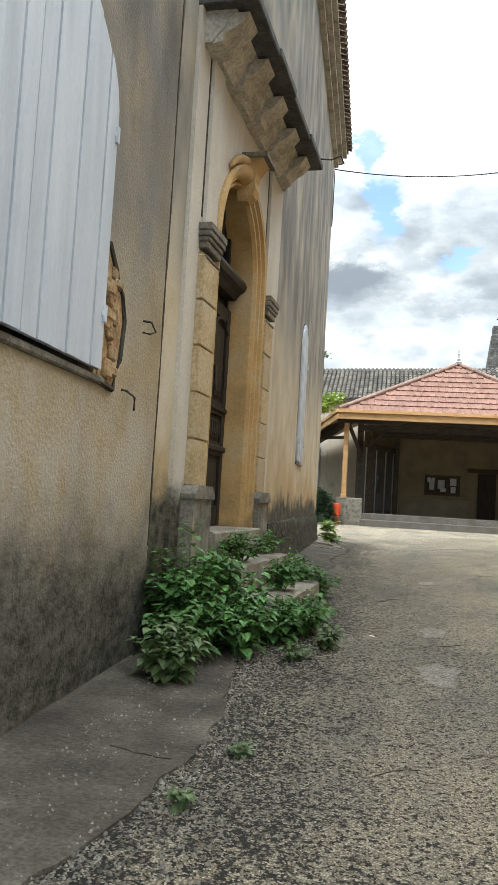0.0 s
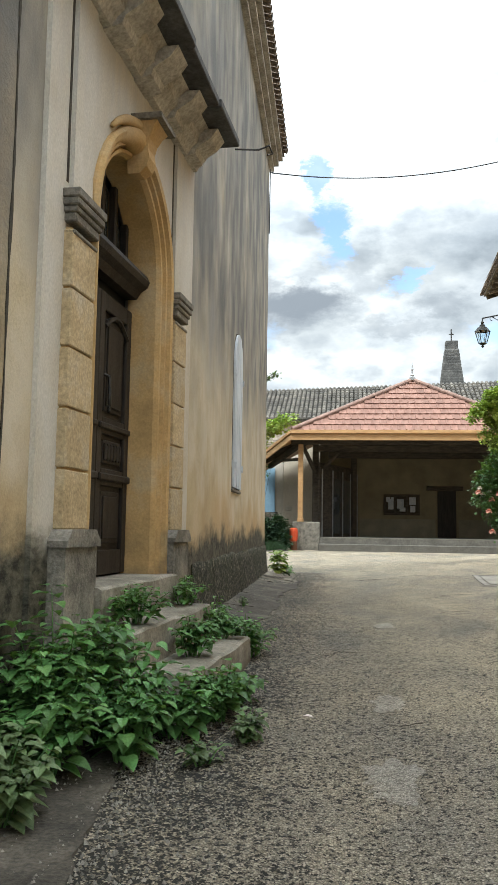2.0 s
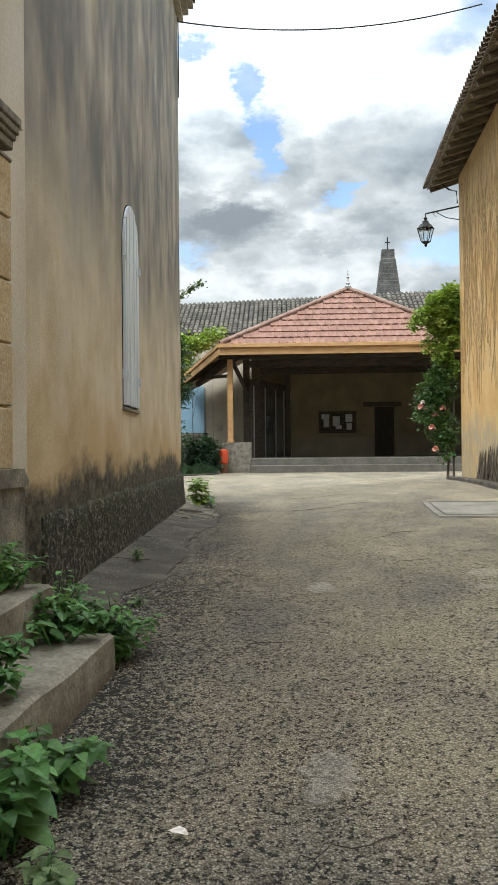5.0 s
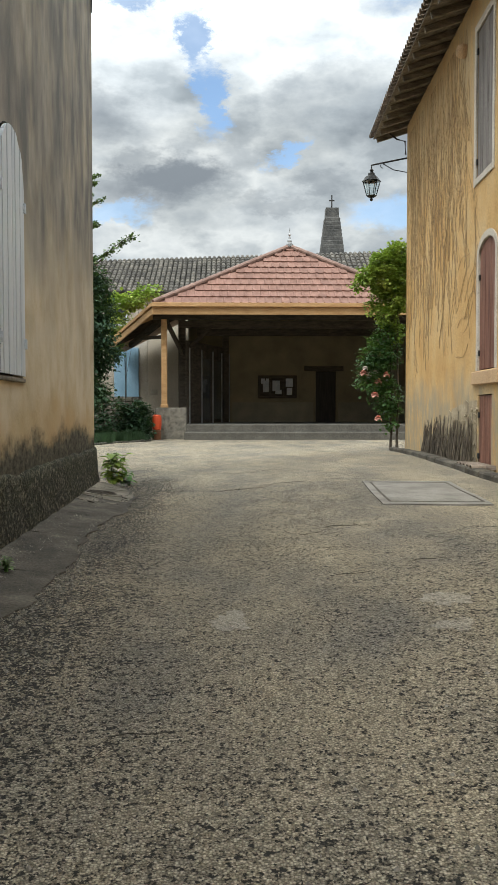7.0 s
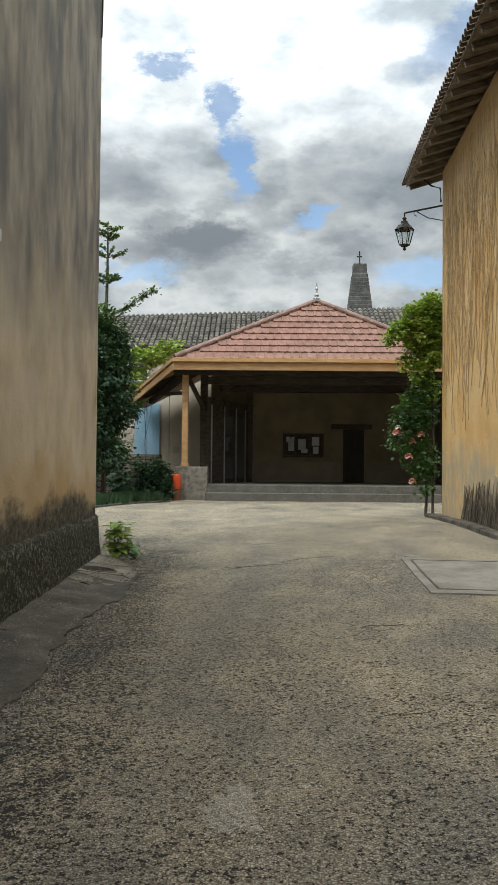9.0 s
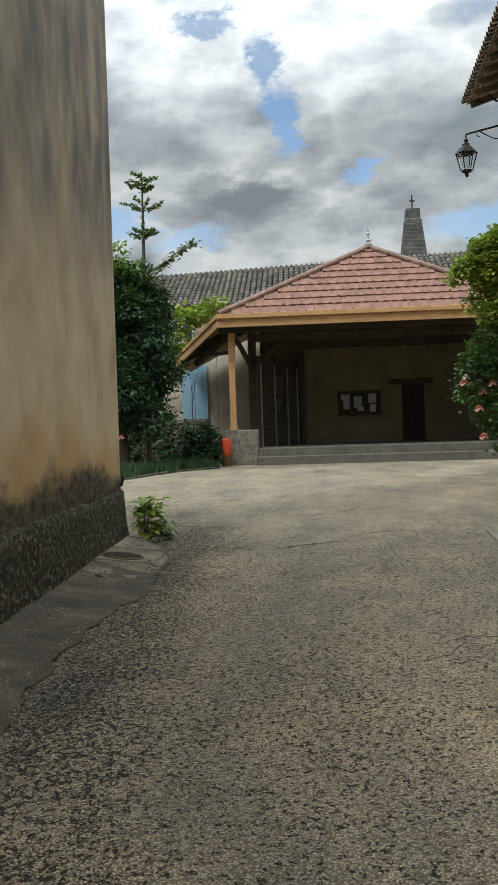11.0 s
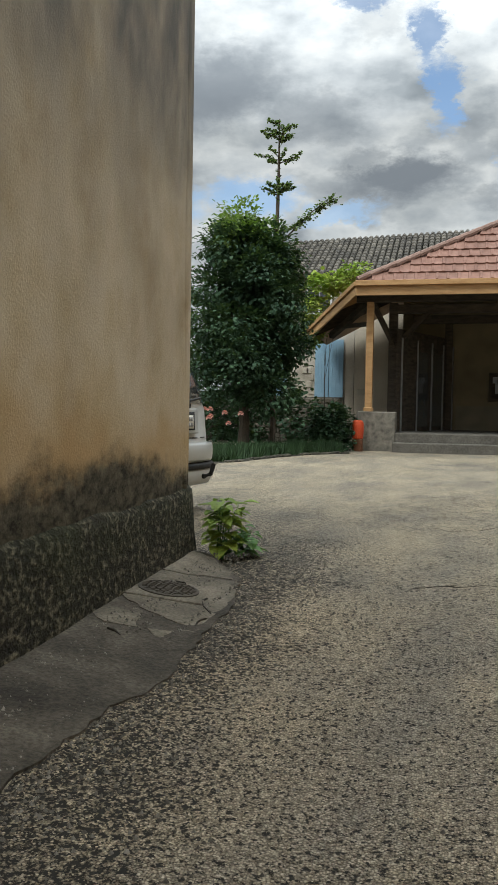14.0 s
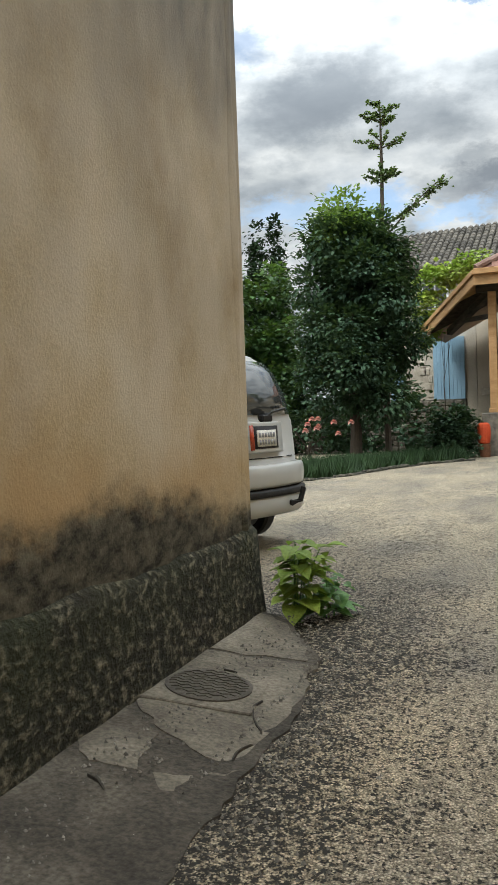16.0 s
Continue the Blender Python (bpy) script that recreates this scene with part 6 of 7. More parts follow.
# eaves with rafters, boards and tile edge
roof_r = thing("roof_2", (9, 16, RT), "old tiled roof with a deep rafter eaves overhang", "roof", kind="structure")
sloped([R @ Vector((-0.75, 0.82, 9.27)), R @ Vector((RL, 0.82, 9.27)), R @ Vector((RL, -4.5, 10.9)), R @ Vector((-0.75, -4.5, 10.9))], 0.05, "boarding", "rafter", roof_r)
sloped([R @ Vector((-0.75, -4.5, 10.95)), R @ Vector((RL, -4.5, 10.95)), R @ Vector((RL, -9.5, 9.3)), R @ Vector((-0.75, -9.5, 9.3))], 0.05, "boarding", "old_tile", roof_r)
for k in range(36):
    s = -0.65 + k * 0.62
    beam(R @ Vector((s, 0.74, 9.17)), R @ Vector((s, -0.3, 9.49)), 0.09, 0.13, "rafter", "rafter", roof_r)
tilt2 = Matrix.Rotation(radians(17), 4, "X")
for k in range(110):
    t = R @ Matrix(((1, 0, 0, -0.7 + k * 0.2), (0, -1, 0, 0.92), (0, 0, 1, 9.26), (0, 0, 0, 1))) @ tilt2
    mesh_part("tile", tile_mesh, roof_r, roof_r.matrix_basis.inverted() @ t)
part("gable_fill", boxes([((5.4, 29.3, 9.3), (13.9, 29.65, 9.5))]), "render_r", roof_r)
tagged(part("downpipe", rod([R @ Vector((0.15, 0.5, 9.1)), R @ Vector((0.12, 0.3, 8.95)), R @ Vector((0.1, 0.08, 8.9)), R @ Vector((0.1, 0.06, 8.55))], 0.025, 8), "iron"), "thin dark downpipe under the eaves", "downpipe")

# ---- street lamp on its bracket ----
lamp = thing("street_lamp", (4.45, 29.95, 7.4), "black wrought-iron bracket lantern with clear panes", "street lamp")
LX, LY, LZ = 4.42, 29.95, 7.42
part("arm", rod([(5.4, 29.72, 8.5), (4.9, 29.84, 8.43), (LX, LY, 8.36)], 0.022, 6), "iron", lamp)
part("stay", rod([(5.38, 29.72, 8.1), (5.0, 29.82, 8.2), (4.72, 29.88, 8.38)], 0.013, 5), "iron", lamp)
part("scroll", rod([(4.72 + 0.07 * math.cos(a), 29.88, 8.33 + 0.07 * math.sin(a)) for a in [0.6 * i for i in range(9)]], 0.011, 5), "iron", lamp)
part("hanger", rod([(LX, LY, 8.36), (LX, LY, 8.2)], 0.018, 6), "iron", lamp)
part("crown", lathe([(0.03, 8.26), (0.06, 8.22), (0.03, 8.17), (0.09, 8.14), (0.1, 8.08), (0.16, 8.05), (0.24, 7.94), (0.27, 7.92)], 6, Matrix.Translation((LX, LY, 0))), "iron", lamp)
for k in range(6):
    a, b = 2 * math.pi * k / 6, 2 * math.pi * (k + 1) / 6
    top, bot = 0.24, 0.13
    part("glazing_bar", rod([(LX + top * math.cos(a), LY + top * math.sin(a), 7.92), (LX + bot * math.cos(a), LY + bot * math.sin(a), 7.52)], 0.012, 4), "iron", lamp)
    bm = bmesh.new()
    ring = [(top - 0.01, a, 7.915), (top - 0.01, b, 7.915), (bot - 0.01, b, 7.525), (bot - 0.01, a, 7.525)]
    q = [bm.verts.new((LX + rr * math.cos(t), LY + rr * math.sin(t), z)) for rr, t, z in ring]
    q2 = [bm.verts.new((LX + (rr - 0.005) * math.cos(t), LY + (rr - 0.005) * math.sin(t), z)) for rr, t, z in ring]
    bm.faces.new(q)
    bm.faces.new(q2[::-1])
    for i in range(4):
        bm.faces.new((q[i], q[(i + 1) % 4], q2[(i + 1) % 4], q2[i]))
    pane = part("pane", fix(bm), "glass", lamp)
    pane.visible_shadow = False
part("base", lathe([(0.02, 7.38), (0.05, 7.42), (0.03, 7.46), (0.1, 7.49), (0.14, 7.52), (0.13, 7.535)], 6, Matrix.Translation((LX, LY, 0))), "iron", lamp)


def cable(a, b, sag, r, label):
    a, b = Vector(a), Vector(b)
    pts = [a.lerp(b, t / 24) - Vector((0, 0, sag * 4 * (t / 24) * (1 - t / 24))) for t in range(25)]
    return tagged(part("overhead_cable", rod(pts, r, 5), "black"), label, "cable")


cable(WIRE_A, WIRE_B, 0.3, 0.014, "thin black cable sagging across the lane between the houses")
tagged(part("wall_cable", rod([C @ Vector((9.45, 0.03, 9.4)), C @ Vector((9.45, 0.03, 8.3)), C @ Vector((9.4, 0.03, 7.9))], 0.012, 5), "black"), "black cable clipped to the house corner", "cable")
cable((5.4, 29.6, 7.9), (8.3, 40.2, 6.0), 0.1, 0.01, "thin black cable running to the market hall")


# ---- trees, bushes, flowers ----
def foliage(name, at, trunk_h, clumps, leaf, count, material, seed, label, category="tree", trunk_r=0.14, limbs=7, shape=1, group="", upper=()):
    """upper: a second set of clumps, its leaf count and material. clumps: (x, y, z, radius x, radius z) round at. Leaves gather in the shell of each clump."""
    r = random.Random(seed)
    at = Vector(at)
    tree = thing(name, at, label, category, group)
    if trunk_h:
        bm = bmesh.new()
        tube(bm, [at + Vector((0, 0, -0.1)), at + Vector((0.04, 0.03, trunk_h * 0.5)), at + Vector((0, 0, trunk_h)), at + Vector((0.05, 0, trunk_h * 1.8))], [trunk_r * 1.25, trunk_r, trunk_r * 0.85, trunk_r * 0.4], 8)
        for k in range(limbs):
            c = clumps[k % len(clumps)]
            end = at + Vector((c[0], c[1], c[2])) + Vector((r.uniform(-.4, .4), r.uniform(-.4, .4), r.uniform(-.3, .3)))
            st = at + Vector((0, 0, trunk_h * r.uniform(0.85, 1.4)))
            tube(bm, [st, st.lerp(end, 0.5) + Vector((0, 0, 0.15)), end], [trunk_r * 0.45, trunk_r * 0.28, trunk_r * 0.1], 5)
        part("trunk", fix(bm), "bark", tree)
    for name, clumps, count, material in [("crown", clumps, count, material)] + ([("upper_crown", *upper)] if upper else []):
        spread_leaves(name, at, clumps, leaf, count, material, seed, r, shape, tree)
    return tree


def spread_leaves(name, at, clumps, leaf, count, material, seed, r, shape, tree):
    total = sum(c[3] ** 2 * c[4] for c in clumps) or 1
    verts, faces = [], []
    for cx, cy, cz, rx, rz in clumps:
        n = int(count * rx * rx * rz / total)
        sprays = max(6, n // 9)
        for _ in range(sprays):
            d = Vector((r.gauss(0, 1), r.gauss(0, 1), r.gauss(0, 1))).normalized()
            k = r.uniform(0.55, 1.08)
            k *= 1 + 0.25 * noise.noise((d.x * 2 + seed, d.y * 2, d.z * 2))
            p = at + Vector((cx + d.x * rx * k, cy + d.y * rx * k, cz + d.z * rz * k))
            out = (d + Vector((0, 0, -0.25))).normalized()
            for _ in range(9):
                w = (out + Vector((r.gauss(0, .55), r.gauss(0, .55), r.gauss(0, .4)))).normalized()
                q = p + Vector((r.gauss(0, leaf * 0.8), r.gauss(0, leaf * 0.8), r.gauss(0, leaf * 0.5)))
                leaf_into(verts, faces, q, w, Vector((0, 0, 1)), leaf * r.uniform(0.6, 1.25), shape)
    leaves_part(name, verts, faces, material, tree)


def crown(n, rx, z0, z1, seed, size=0.55):
    r = random.Random(seed)
    out = []
    for _ in range(n):
        z = r.uniform(z0, z1)
        t = (z - z0) / (z1 - z0)
        w = rx * math.sqrt(max(0.05, 1 - (2 * t - 0.85) ** 2 / 1.6))
        a, k = r.uniform(0, 6.28), r.random() ** 0.5
        s = size * r.uniform(0.7, 1.3)
        out.append((math.cos(a) * (w - s * 0.5) * k, math.sin(a) * (w - s * 0.5) * k, z, s, s * 0.8))
    return out


# the upper clumps take the lighter leaves, painting sun onto the crown
foliage("tree", (-5.65, 38, 0.45), 1.7, crown(70, 1.9, 1.9, 6.5, 3, 0.72), 0.14, 48000, "leaf_dark", 31, "dense dark green garden tree with hanging leaves, its top coloured yellow-green as if sunlit", trunk_r=0.16, shape=0, upper=(crown(12, 1.15, 6.2, 7.1, 8, 0.5), 3200, "leaf_top"))
# slender top with whorled branches
ginkgo = thing("tree", (-5.05, 39.5, 0.45), "slender young tree with whorled branches rising above the garden", "tree")
part("trunk", rod([(-5.05, 39.5, 0.4), (-5.05, 39.5, 6), (-5.0, 39.5, 9), (-5.0, 39.5, 10.9)], [0.1, 0.08, 0.05, 0.015], 6), "bark", ginkgo)
verts, faces, bm = [], [], bmesh.new()
rt = random.Random(12)
for z, reach, k in ((7.4, 0.9, 6), (8.6, 0.7, 7), (8.75, 0.5, 5), (9.55, 0.68, 7), (10.3, 0.55, 7), (10.55, 0.45, 5)):
    for i in range(k):
        a = 6.28 * i / k + rt.uniform(-.5, .5)
        reach_i = reach * rt.uniform(0.55, 1.15)
        end = Vector((-5.0 + math.cos(a) * reach_i, 39.5 + math.sin(a) * reach_i, z + 0.28 * reach_i + rt.uniform(-.06, .08)))
        st = Vector((-5.0, 39.5, z + rt.uniform(-.15, .15)))
        tube(bm, [st, st.lerp(end, 0.5), end], [0.018, 0.012, 0.004], 4)
        for j in range(13):
            p = st.lerp(end, 0.3 + 0.75 * j / 12) + Vector((0, 0, rt.uniform(-.04, .06)))
            for q in range(4):
                leaf_into(verts, faces, p, Vector((rt.gauss(0, 1), rt.gauss(0, 1), rt.gauss(0.2, 0.8))), Vector((0, 0, 1)), rt.uniform(0.06, 0.11), 1)
for j in range(60):
    p = Vector((-5.0 + rt.gauss(0, 0.05), 39.5 + rt.gauss(0, 0.05), rt.uniform(7.5, 10.85)))
    leaf_into(verts, faces, p, Vector((rt.gauss(0, 1), rt.gauss(0, 1), 0.4)), Vector((0, 0, 1)), 0.1, 1)
st, end = Vector((-4.9, 39.5, 7.0)), Vector((-3.15, 39.4, 8.5))
for k in range(9):
    e2 = st.lerp(end, 0.35 + 0.65 * k / 8) + Vector((rt.uniform(-.1, .25), rt.uniform(-.2, .2), rt.uniform(-.25, .25)))
    b0 = st.lerp(end, 0.25 + 0.6 * k / 8)
    tube(bm, [b0, e2], [0.014, 0.004], 4)
    for j in range(34):
        p = b0.lerp(e2, rt.uniform(0.2, 1.1)) + Vector((rt.gauss(0, .06), rt.gauss(0, .06), rt.gauss(0, .06)))
        leaf_into(verts, faces, p, Vector((rt.gauss(0, 1), rt.gauss(0, 1), rt.gauss(0.1, 0.7))), Vector((0, 0, 1)), rt.uniform(0.07, 0.12), 1)
tube(bm, [st, st.lerp(end, 0.5) + Vector((0, 0, 0.1)), end], [0.03, 0.02, 0.006], 5)
tagged(part("branches", fix(bm), "bark", ginkgo), kind="stuff")
leaves_part("crown", verts, faces, "leaf_pale", ginkgo)
foliage("climber", (-4.2, 44.6, 0.45), 2.2, [(-0.2, 0, 5.8, 0.6, 0.5), (0.5, 0, 6.1, 0.6, 0.35), (1.1, 0, 6.5, 0.5, 0.3), (-0.4, 0, 5.0, 0.6, 0.5), (-0.6, 0, 4.2, 0.5, 0.5)], 0.16, 2200, "leaf_bright", 34, "yellow-green climber reaching over the hall eaves", "climber", trunk_r=0.02, limbs=2)
foliage("bush", (-3.3, 40.3, 0.45), 0.3, [(-0.35, 0, 0.75, 0.5, 0.6), (0.3, 0, 0.75, 0.5, 0.6), (0, 0, 1.15, 0.5, 0.4), (0.4, -0.2, 0.4, 0.4, 0.4)], 0.1, 4200, "leaf_dark", 35, "dark rounded evergreen bush beside the plinth", "bush", trunk_r=0.04, limbs=4)
foliage("tree", (-9.6, 43, 0.45), 1.5, crown(18, 1.2, 1.6, 6.3, 14, 0.6), 0.16, 6000, "leaf_tree", 36, "light green tree in the garden", trunk_r=0.1)
for k, (x, y, h) in enumerate(((-11.75, 46.5, 8.6), (-11.1, 47.0, 8.9))):
    foliage("cypress", (x, y, 0.45), 1.2, [(0, 0, 1.5 + (h - 1.5) * i / 11, 0.8 - 0.055 * i, 0.55) for i in range(12)], 0.17, 14000, "grass", 37 + k, "tall narrow dark cypress", trunk_r=0.12, limbs=4, shape=0)
foliage("shrub", (-7.2, 38.5, 0.45), 0.3, [(-1.2, 0, 1.4, 0.9, 1.0), (0.2, 0.4, 1.0, 0.9, 0.7), (-2.6, 0, 1.6, 1.0, 1.2), (1.2, 0.3, 0.9, 0.6, 0.6), (-4.0, 0.5, 2.0, 1.2, 1.6)], 0.13, 6500, "leaf_dark", 40, "dark garden shrubs behind the border", "shrub", trunk_r=0.05)
foliage("tree", (-11.5, 42, 0.45), 1.5, crown(14, 1.6, 2.0, 6.0, 15, 0.7), 0.17, 4500, "leaf_tree", 41, "green garden tree behind the car")
foliage("hedge", (-9.0, 43.6, 0.45), 0.2, [(-5 + 0.9 * i, 0.4 * (i % 2), 1.0 + 0.9 * (i % 3 == 0), 0.85, 1.1) for i in range(11)], 0.14, 12000, "leaf_dark", 42, "dark hedge closing the back of the garden", "hedge", trunk_r=0.05)
# border of grassy lavender
verts, faces = [], []
rg = random.Random(6)
BED = [(-2.5, 38.7), (-3.5, 37.3), (-4.2, 35.4), (-4.6, 33.4), (-5.2, 32.0), (-6.6, 31.2), (-8.6, 30.8)]
for _ in range(16000):
    k = rg.randrange(len(BED) - 1) if rg.random() < 0.8 else rg.randrange(1, 4)
    a, b = Vector(BED[k]), Vector(BED[k + 1])
    inward = Vector((b.y - a.y, a.x - b.x)).normalized()
    p = a.lerp(b, rg.random()) + inward * (0.15 + 1.7 * rg.random())
    x, y = p.x, p.y
    z = gz(x, y)
    h = rg.uniform(0.15, 0.42) + 0.16 * noise.noise((x * 1.4, y * 1.4, 3.0))
    a = rg.uniform(0, 6.28)
    i = len(verts)
    verts += [(x - 0.014, y, z), (x + 0.014, y, z), (x + math.cos(a) * 0.16, y + math.sin(a) * 0.16, z + h)]
    faces.append((i, i + 1, i + 2))
me = bpy.data.meshes.new("grass")
me.from_pydata(verts, [], faces)
me.materials.append(M["grass"])
tagged(new("grass", me), "long grassy border plants along the garden edge", "grass", kind="stuff")
edging = thing("garden_kerb", (-4.2, 35.4, 0.43), "low rough stone edging of the garden bed", "edging", kind="structure")
for (x0, y0), (x1, y1) in zip(BED, BED[1:]):
    n = max(1, round(math.hypot(x1 - x0, y1 - y0) / 0.45))
    for k in range(n):
        x, y = x0 + (x1 - x0) * (k + 0.5) / n, y0 + (y1 - y0) * (k + 0.5) / n
        turn = pose(x, y, gz(x, y), rng.uniform(-5, 5), rng.uniform(-5, 5), math.degrees(math.atan2(y1 - y0, x1 - x0)) + rng.uniform(-8, 8))
        part("edging_stone", boxes([((-0.21, -0.09, -0.06), (0.21, 0.09, rng.uniform(0.03, 0.08)))], turn, 0.03), "dado", edging)
# dry stone wall behind the tree
dry = thing("garden_wall", (-6, 45.5, 0.45), "low dry-stone garden wall", "wall", kind="structure")
part("core", boxes([((-9.5, 45.55, 0.3), (-3.6, 45.9, 2.25))]), "grey_stone", dry)
for row in range(9):
    x = -9.5 + rng.random() * 0.3
    while x < -3.7:
        w = rng.uniform(0.22, 0.5)
        part("stone", boxes([((x, 45.48 - 0.03 * rng.random(), 0.42 + row * 0.2), (x + w - 0.03, 45.56, 0.6 + row * 0.2))], None, 0.03), "step_stone", dry)
        x += w


def roses(name, at, spread, n, material, seed, size=0.075, label="roses"):
    r = random.Random(seed)
    bush = thing(name, at, label, "flowers")
    for _ in range(n):
        p = Vector(at) + Vector((r.uniform(-1, 1) * spread[0], r.uniform(-1, 1) * spread[1], r.uniform(-1, 1) * spread[2]))
        verts, faces = [], []
        for k in range(22):
            a = k * 2.4
            up = 0.95 - k * 0.075
            flat_r = math.sqrt(max(0.05, 1 - up * up))
            leaf_into(verts, faces, p, Vector((math.cos(a) * flat_r, math.sin(a) * flat_r, up)), Vector((0, 0, 1)), size * (0.75 + 0.02 * k), 1)
        leaves_part("bloom", verts, faces, material, bush)
    return bush


roses("roses", (-5.9, 36.6, 1.55), (0.8, 0.2, 0.25), 9, "petal", 3, 0.1, "pink roses on the garden border")
# wisteria and climbing rose at the corner of the ochre house
foliage("wisteria", (5.2, 30.15, 0.55), 3.0, [(-0.35, 0.1, 5.15, 0.4, 0.35), (0.0, 0.2, 5.35, 0.4, 0.4), (-0.85, 0, 4.85, 0.32, 0.22), (-1.1, 0, 4.6, 0.16, 0.22), (-0.35, 0.1, 4.7, 0.45, 0.4), (-0.1, 0.1, 4.2, 0.36, 0.45), (-0.6, 0, 4.2, 0.16, 0.35), (-0.3, 0, 3.7, 0.26, 0.3), (-0.8, 0, 3.95, 0.1, 0.28), (0.15, 0.1, 4.8, 0.35, 0.6), (0.0, 0, 3.3, 0.18, 0.3)], 0.08, 14000, "leaf_bright", 50, "yellow-green wisteria foliage hanging at the house corner", "climber", trunk_r=0.03)
rose = foliage("climbing_rose", (5.05, 30.3, 0.55), 1.0, [(-0.4, 0, 2.6, 0.45, 0.5), (-0.5, 0, 2.0, 0.45, 0.5), (-0.1, 0, 1.5, 0.4, 0.5), (-0.1, 0, 2.7, 0.4, 0.5), (0, 0, 0.9, 0.3, 0.5), (-0.15, 0, 3.2, 0.35, 0.4)], 0.09, 4200, "leaf_tree", 51, "climbing rose bush with dark green leaves", "rose bush", trunk_r=0.035, limbs=6)
roses("roses", (4.55, 29.9, 2.0), (0.35, 0.12, 0.75), 5, "petal", 5, 0.12, "salmon pink roses on the climbing bush")
roses("roses", (4.4, 29.95, 2.7), (0.3, 0.1, 0.3), 3, "petal_white", 6, 0.09, "white roses on the climbing bush")

# ---- parked car ----
CAR = Matrix.Translation((-2.66, 23.32, 0.42)) @ Matrix.Rotation(radians(166), 4, "Z") @ Matrix.Diagonal((1, 1, 1.07, 1))
car = thing("car", CAR.translation, "silver-white tall hatchback car parked with its rear to the lane", "car")
spine = [(0.12, 0.3), (0.03, 0.34), (-0.02, 0.42), (-0.02, 0.8), (0.02, 0.83), (0.06, 1.24), (0.08, 1.28), (0.13, 1.52), (0.24, 1.74), (0.42, 1.92), (0.74, 2.02), (2.4, 2.04), (3.2, 1.6), (3.5, 1.42), (4.3, 1.2), (4.45, 0.9), (4.45, 0.36)]
bm = bmesh.new()
rows = []
for y in (-0.88, -0.84, -0.72, -0.4, 0, 0.4, 0.72, 0.84, 0.88):
    k = abs(y) / 0.88
    row = []
    for x, z in spine:
        e = 1.3 * k ** 3
        xx = x + (0.16 * e if x < 1 else -0.25 * e)
        row.append(bm.verts.new((xx, y * (1 - 0.16 * max(0, (z - 1.2) / 0.85)), z - 0.06 * e * (z > 1.9))))
    rows.append(row)
for r0, r1 in zip(rows, rows[1:]):
    for i in range(len(spine) - 1):
        bm.faces.new((r0[i], r0[i + 1], r1[i + 1], r1[i]))
    bm.faces.new((r0[-1], r0[0], r1[0], r1[-1]))
bm.faces.new(rows[0])
bm.faces.new(rows[-1][::-1])
smooth(part("body", fix(bm, CAR), "car_paint", car))


def rear_patch(name, y0, y1, pts, lift, material, label="", parent=None):
    """A shell over the rear between two widths, following the body line."""
    bm = bmesh.new()
    rows = []
    for i in range(7):
        y = y0 + (y1 - y0) * i / 6
        e = 1.3 * (abs(y) / 0.88) ** 3
        rows.append([[bm.verts.new((x - l + 0.16 * e, y * (1 - 0.16 * max(0, (z - 1.2) / 0.85)), z)) for x, z in pts] for l in (lift, -0.02)])
    for a, b in zip(rows, rows[1:]):
        for i in range(len(pts) - 1):
            bm.faces.new((a[0][i], a[0][i + 1], b[0][i + 1], b[0][i]))
        bm.faces.new((a[0][0], b[0][0], b[1][0], a[1][0]))
        bm.faces.new((a[0][-1], a[1][-1], b[1][-1], b[0][-1]))
    for r in (rows[0], rows[-1]):
        bm.faces.new(r[0] + r[1][::-1])
    return smooth(part(name, fix(bm, CAR), material, parent or car, label))


rear_patch("rear_window", -0.74, 0.74, [(0.085, 1.31), (0.13, 1.52), (0.24, 1.74), (0.36, 1.86)], 0.012, "car_glass", "dark rear window")
rear_patch("bumper", -0.87, 0.87, [(-0.02, 0.6), (-0.03, 0.63), (-0.04, 0.72), (-0.03, 0.79), (-0.01, 0.82)], 0.05, "car_paint", "painted bumper")
rear_patch("lower_bumper", -0.87, 0.87, [(0.02, 0.32), (-0.02, 0.38), (-0.02, 0.48), (-0.01, 0.51)], 0.06, "car_paint")
rear_patch("bumper_strip", -0.87, 0.87, [(-0.02, 0.51), (-0.03, 0.53), (-0.03, 0.56), (-0.01, 0.58)], 0.07, "black")
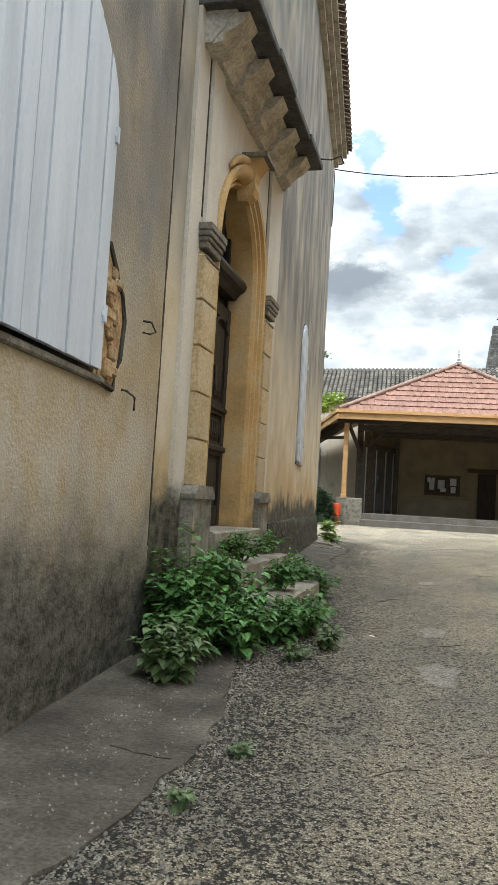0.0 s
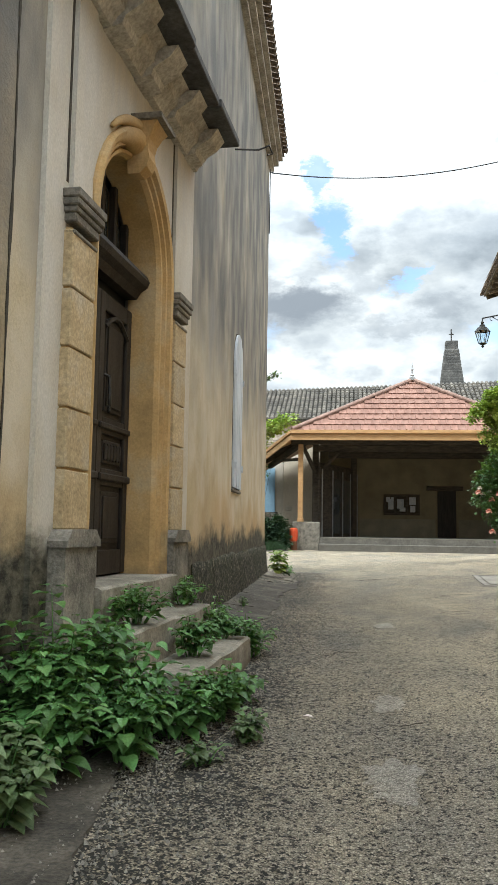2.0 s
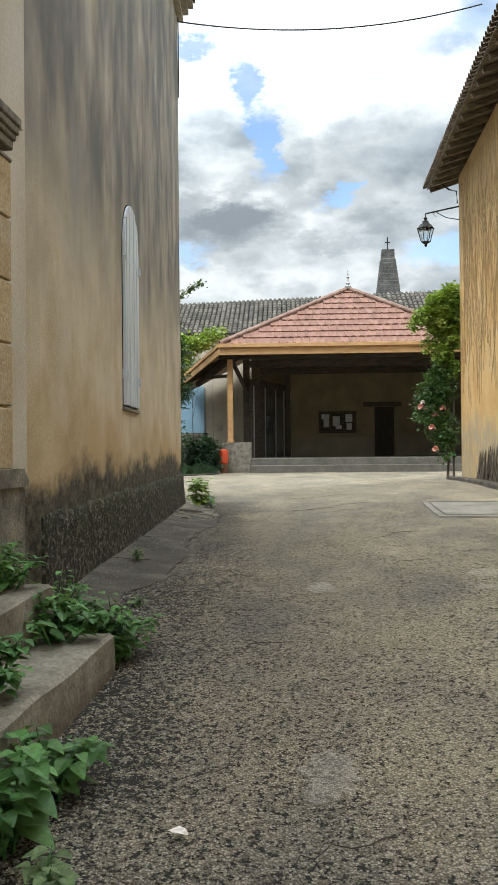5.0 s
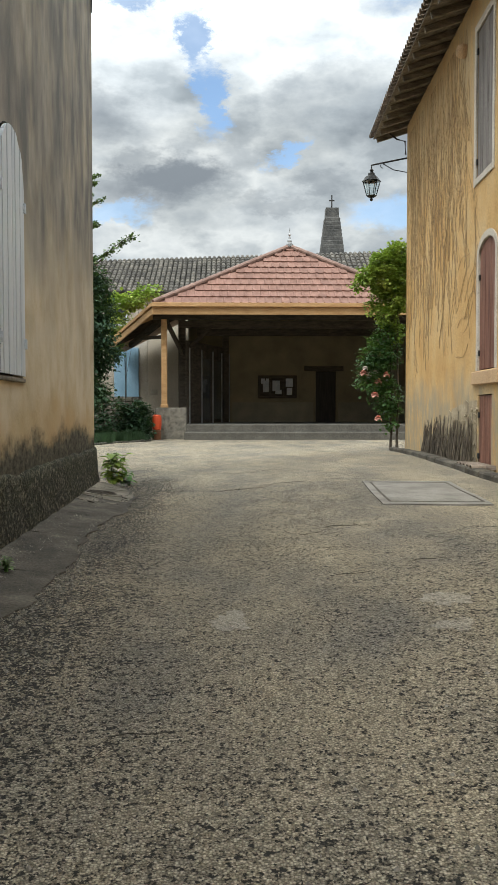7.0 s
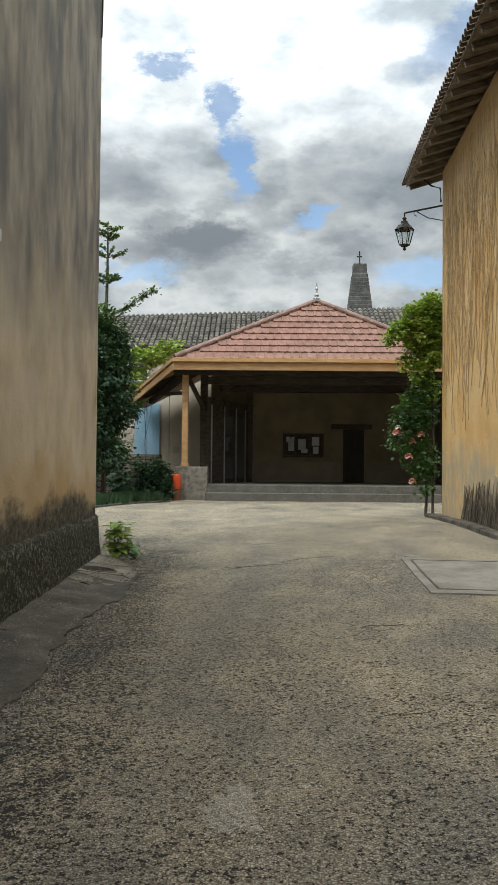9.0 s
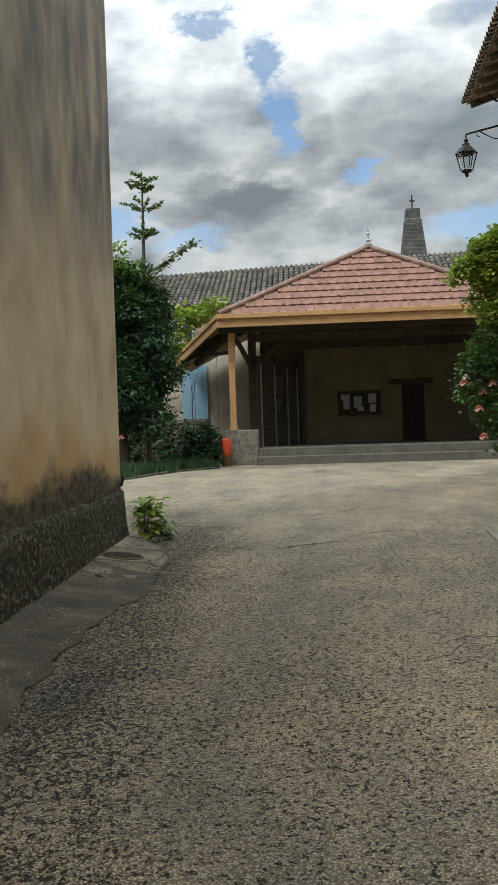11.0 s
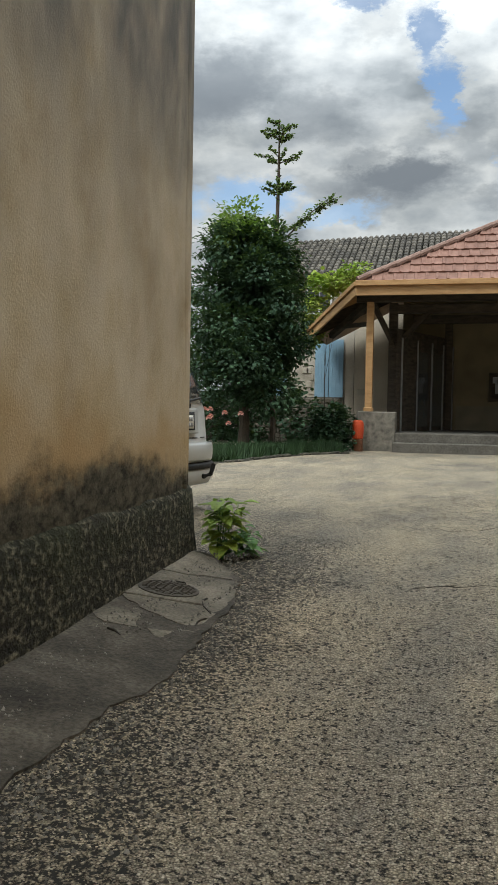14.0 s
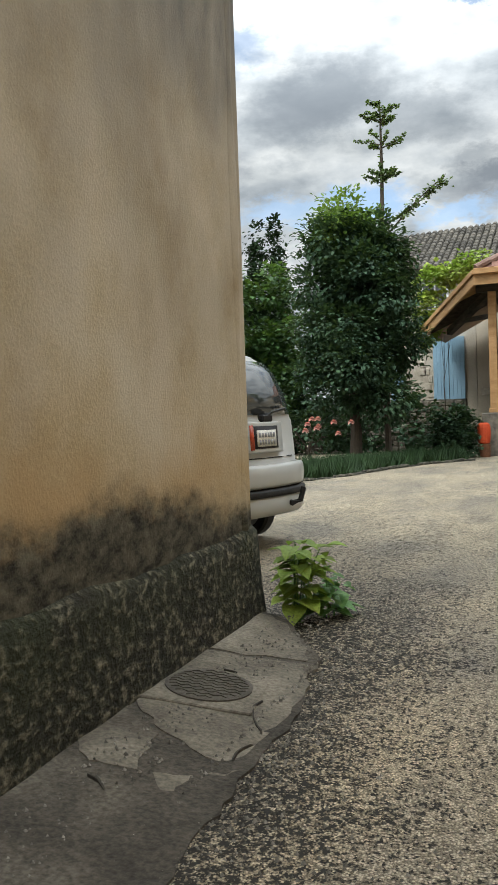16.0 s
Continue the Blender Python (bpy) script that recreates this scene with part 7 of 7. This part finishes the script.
rear_patch("seam", -0.8, 0.8, [(0.03, 0.88), (0.035, 0.89)], 0.008, "black")
rear_patch("seam", -0.8, 0.8, [(-0.02, 0.58), (-0.02, 0.59)], 0.012, "black")
housing = rear_patch("plate_housing", -0.3, 0.3, [(0.03, 0.94), (0.035, 0.96), (0.05, 1.22), (0.055, 1.24)], 0.04, "car_paint")
rear_patch("recess", -0.2, 0.22, [(0.036, 0.98), (0.048, 1.2)], 0.046, "black", "", housing)
rear_patch("number_plate", -0.16, 0.18, [(0.038, 1.), (0.046, 1.16)], 0.052, "plate", "pale number plate", housing)
for k in range(6):
    for z in (1.02, 1.09):
        rear_patch("character", -0.13 + k * 0.05, -0.1 + k * 0.05, [(0.039, z), (0.043, z + 0.045)], 0.056, "grey_trim", "", housing)
for y in (0.24,):
    rear_patch("rear_lamp", y, y + 0.05, [(0.03, 0.97), (0.05, 1.21)], 0.052, "red_lens", "red rear lamp")
rear_patch("badge", 0.35, 0.6, [(0.028, 0.92), (0.03, 0.96)], 0.008, "grey_trim", "small row of grey letters")
part("wiper", fix(rod([(0.03, -0.05, 1.29), (0.01, -0.1, 1.33), (0.1, -0.5, 1.37)], 0.014, 5), CAR), "black", car)
part("wiper_motor", fix(boxes([((0.01, -0.14, 1.24), (0.11, 0.04, 1.31))], None, 0.015), CAR), "black", car)
part("tow_hook", fix(rod([(0.1, -0.3, 0.45), (-0.1, -0.3, 0.42), (-0.16, -0.36, 0.45), (-0.18, -0.4, 0.57)], 0.03, 6), CAR), "black", car, "black towing hook")
for x in (0.85, 3.65):
    for y in (-0.83, 0.83):
        m = CAR @ Matrix.Translation((x, y, 0.29)) @ Matrix.Rotation(radians(90), 4, "X")
        wheel = part("wheel", lathe([(0.05, -0.1), (0.2, -0.09), (0.2, 0.09), (0.05, 0.1)], 20, m), "grey_trim", car)
        part("tyre", lathe([(0.2, -0.09), (0.29, -0.1), (0.31, -0.06), (0.31, 0.06), (0.29, 0.1), (0.2, 0.09)], 24, m), "black", wheel)
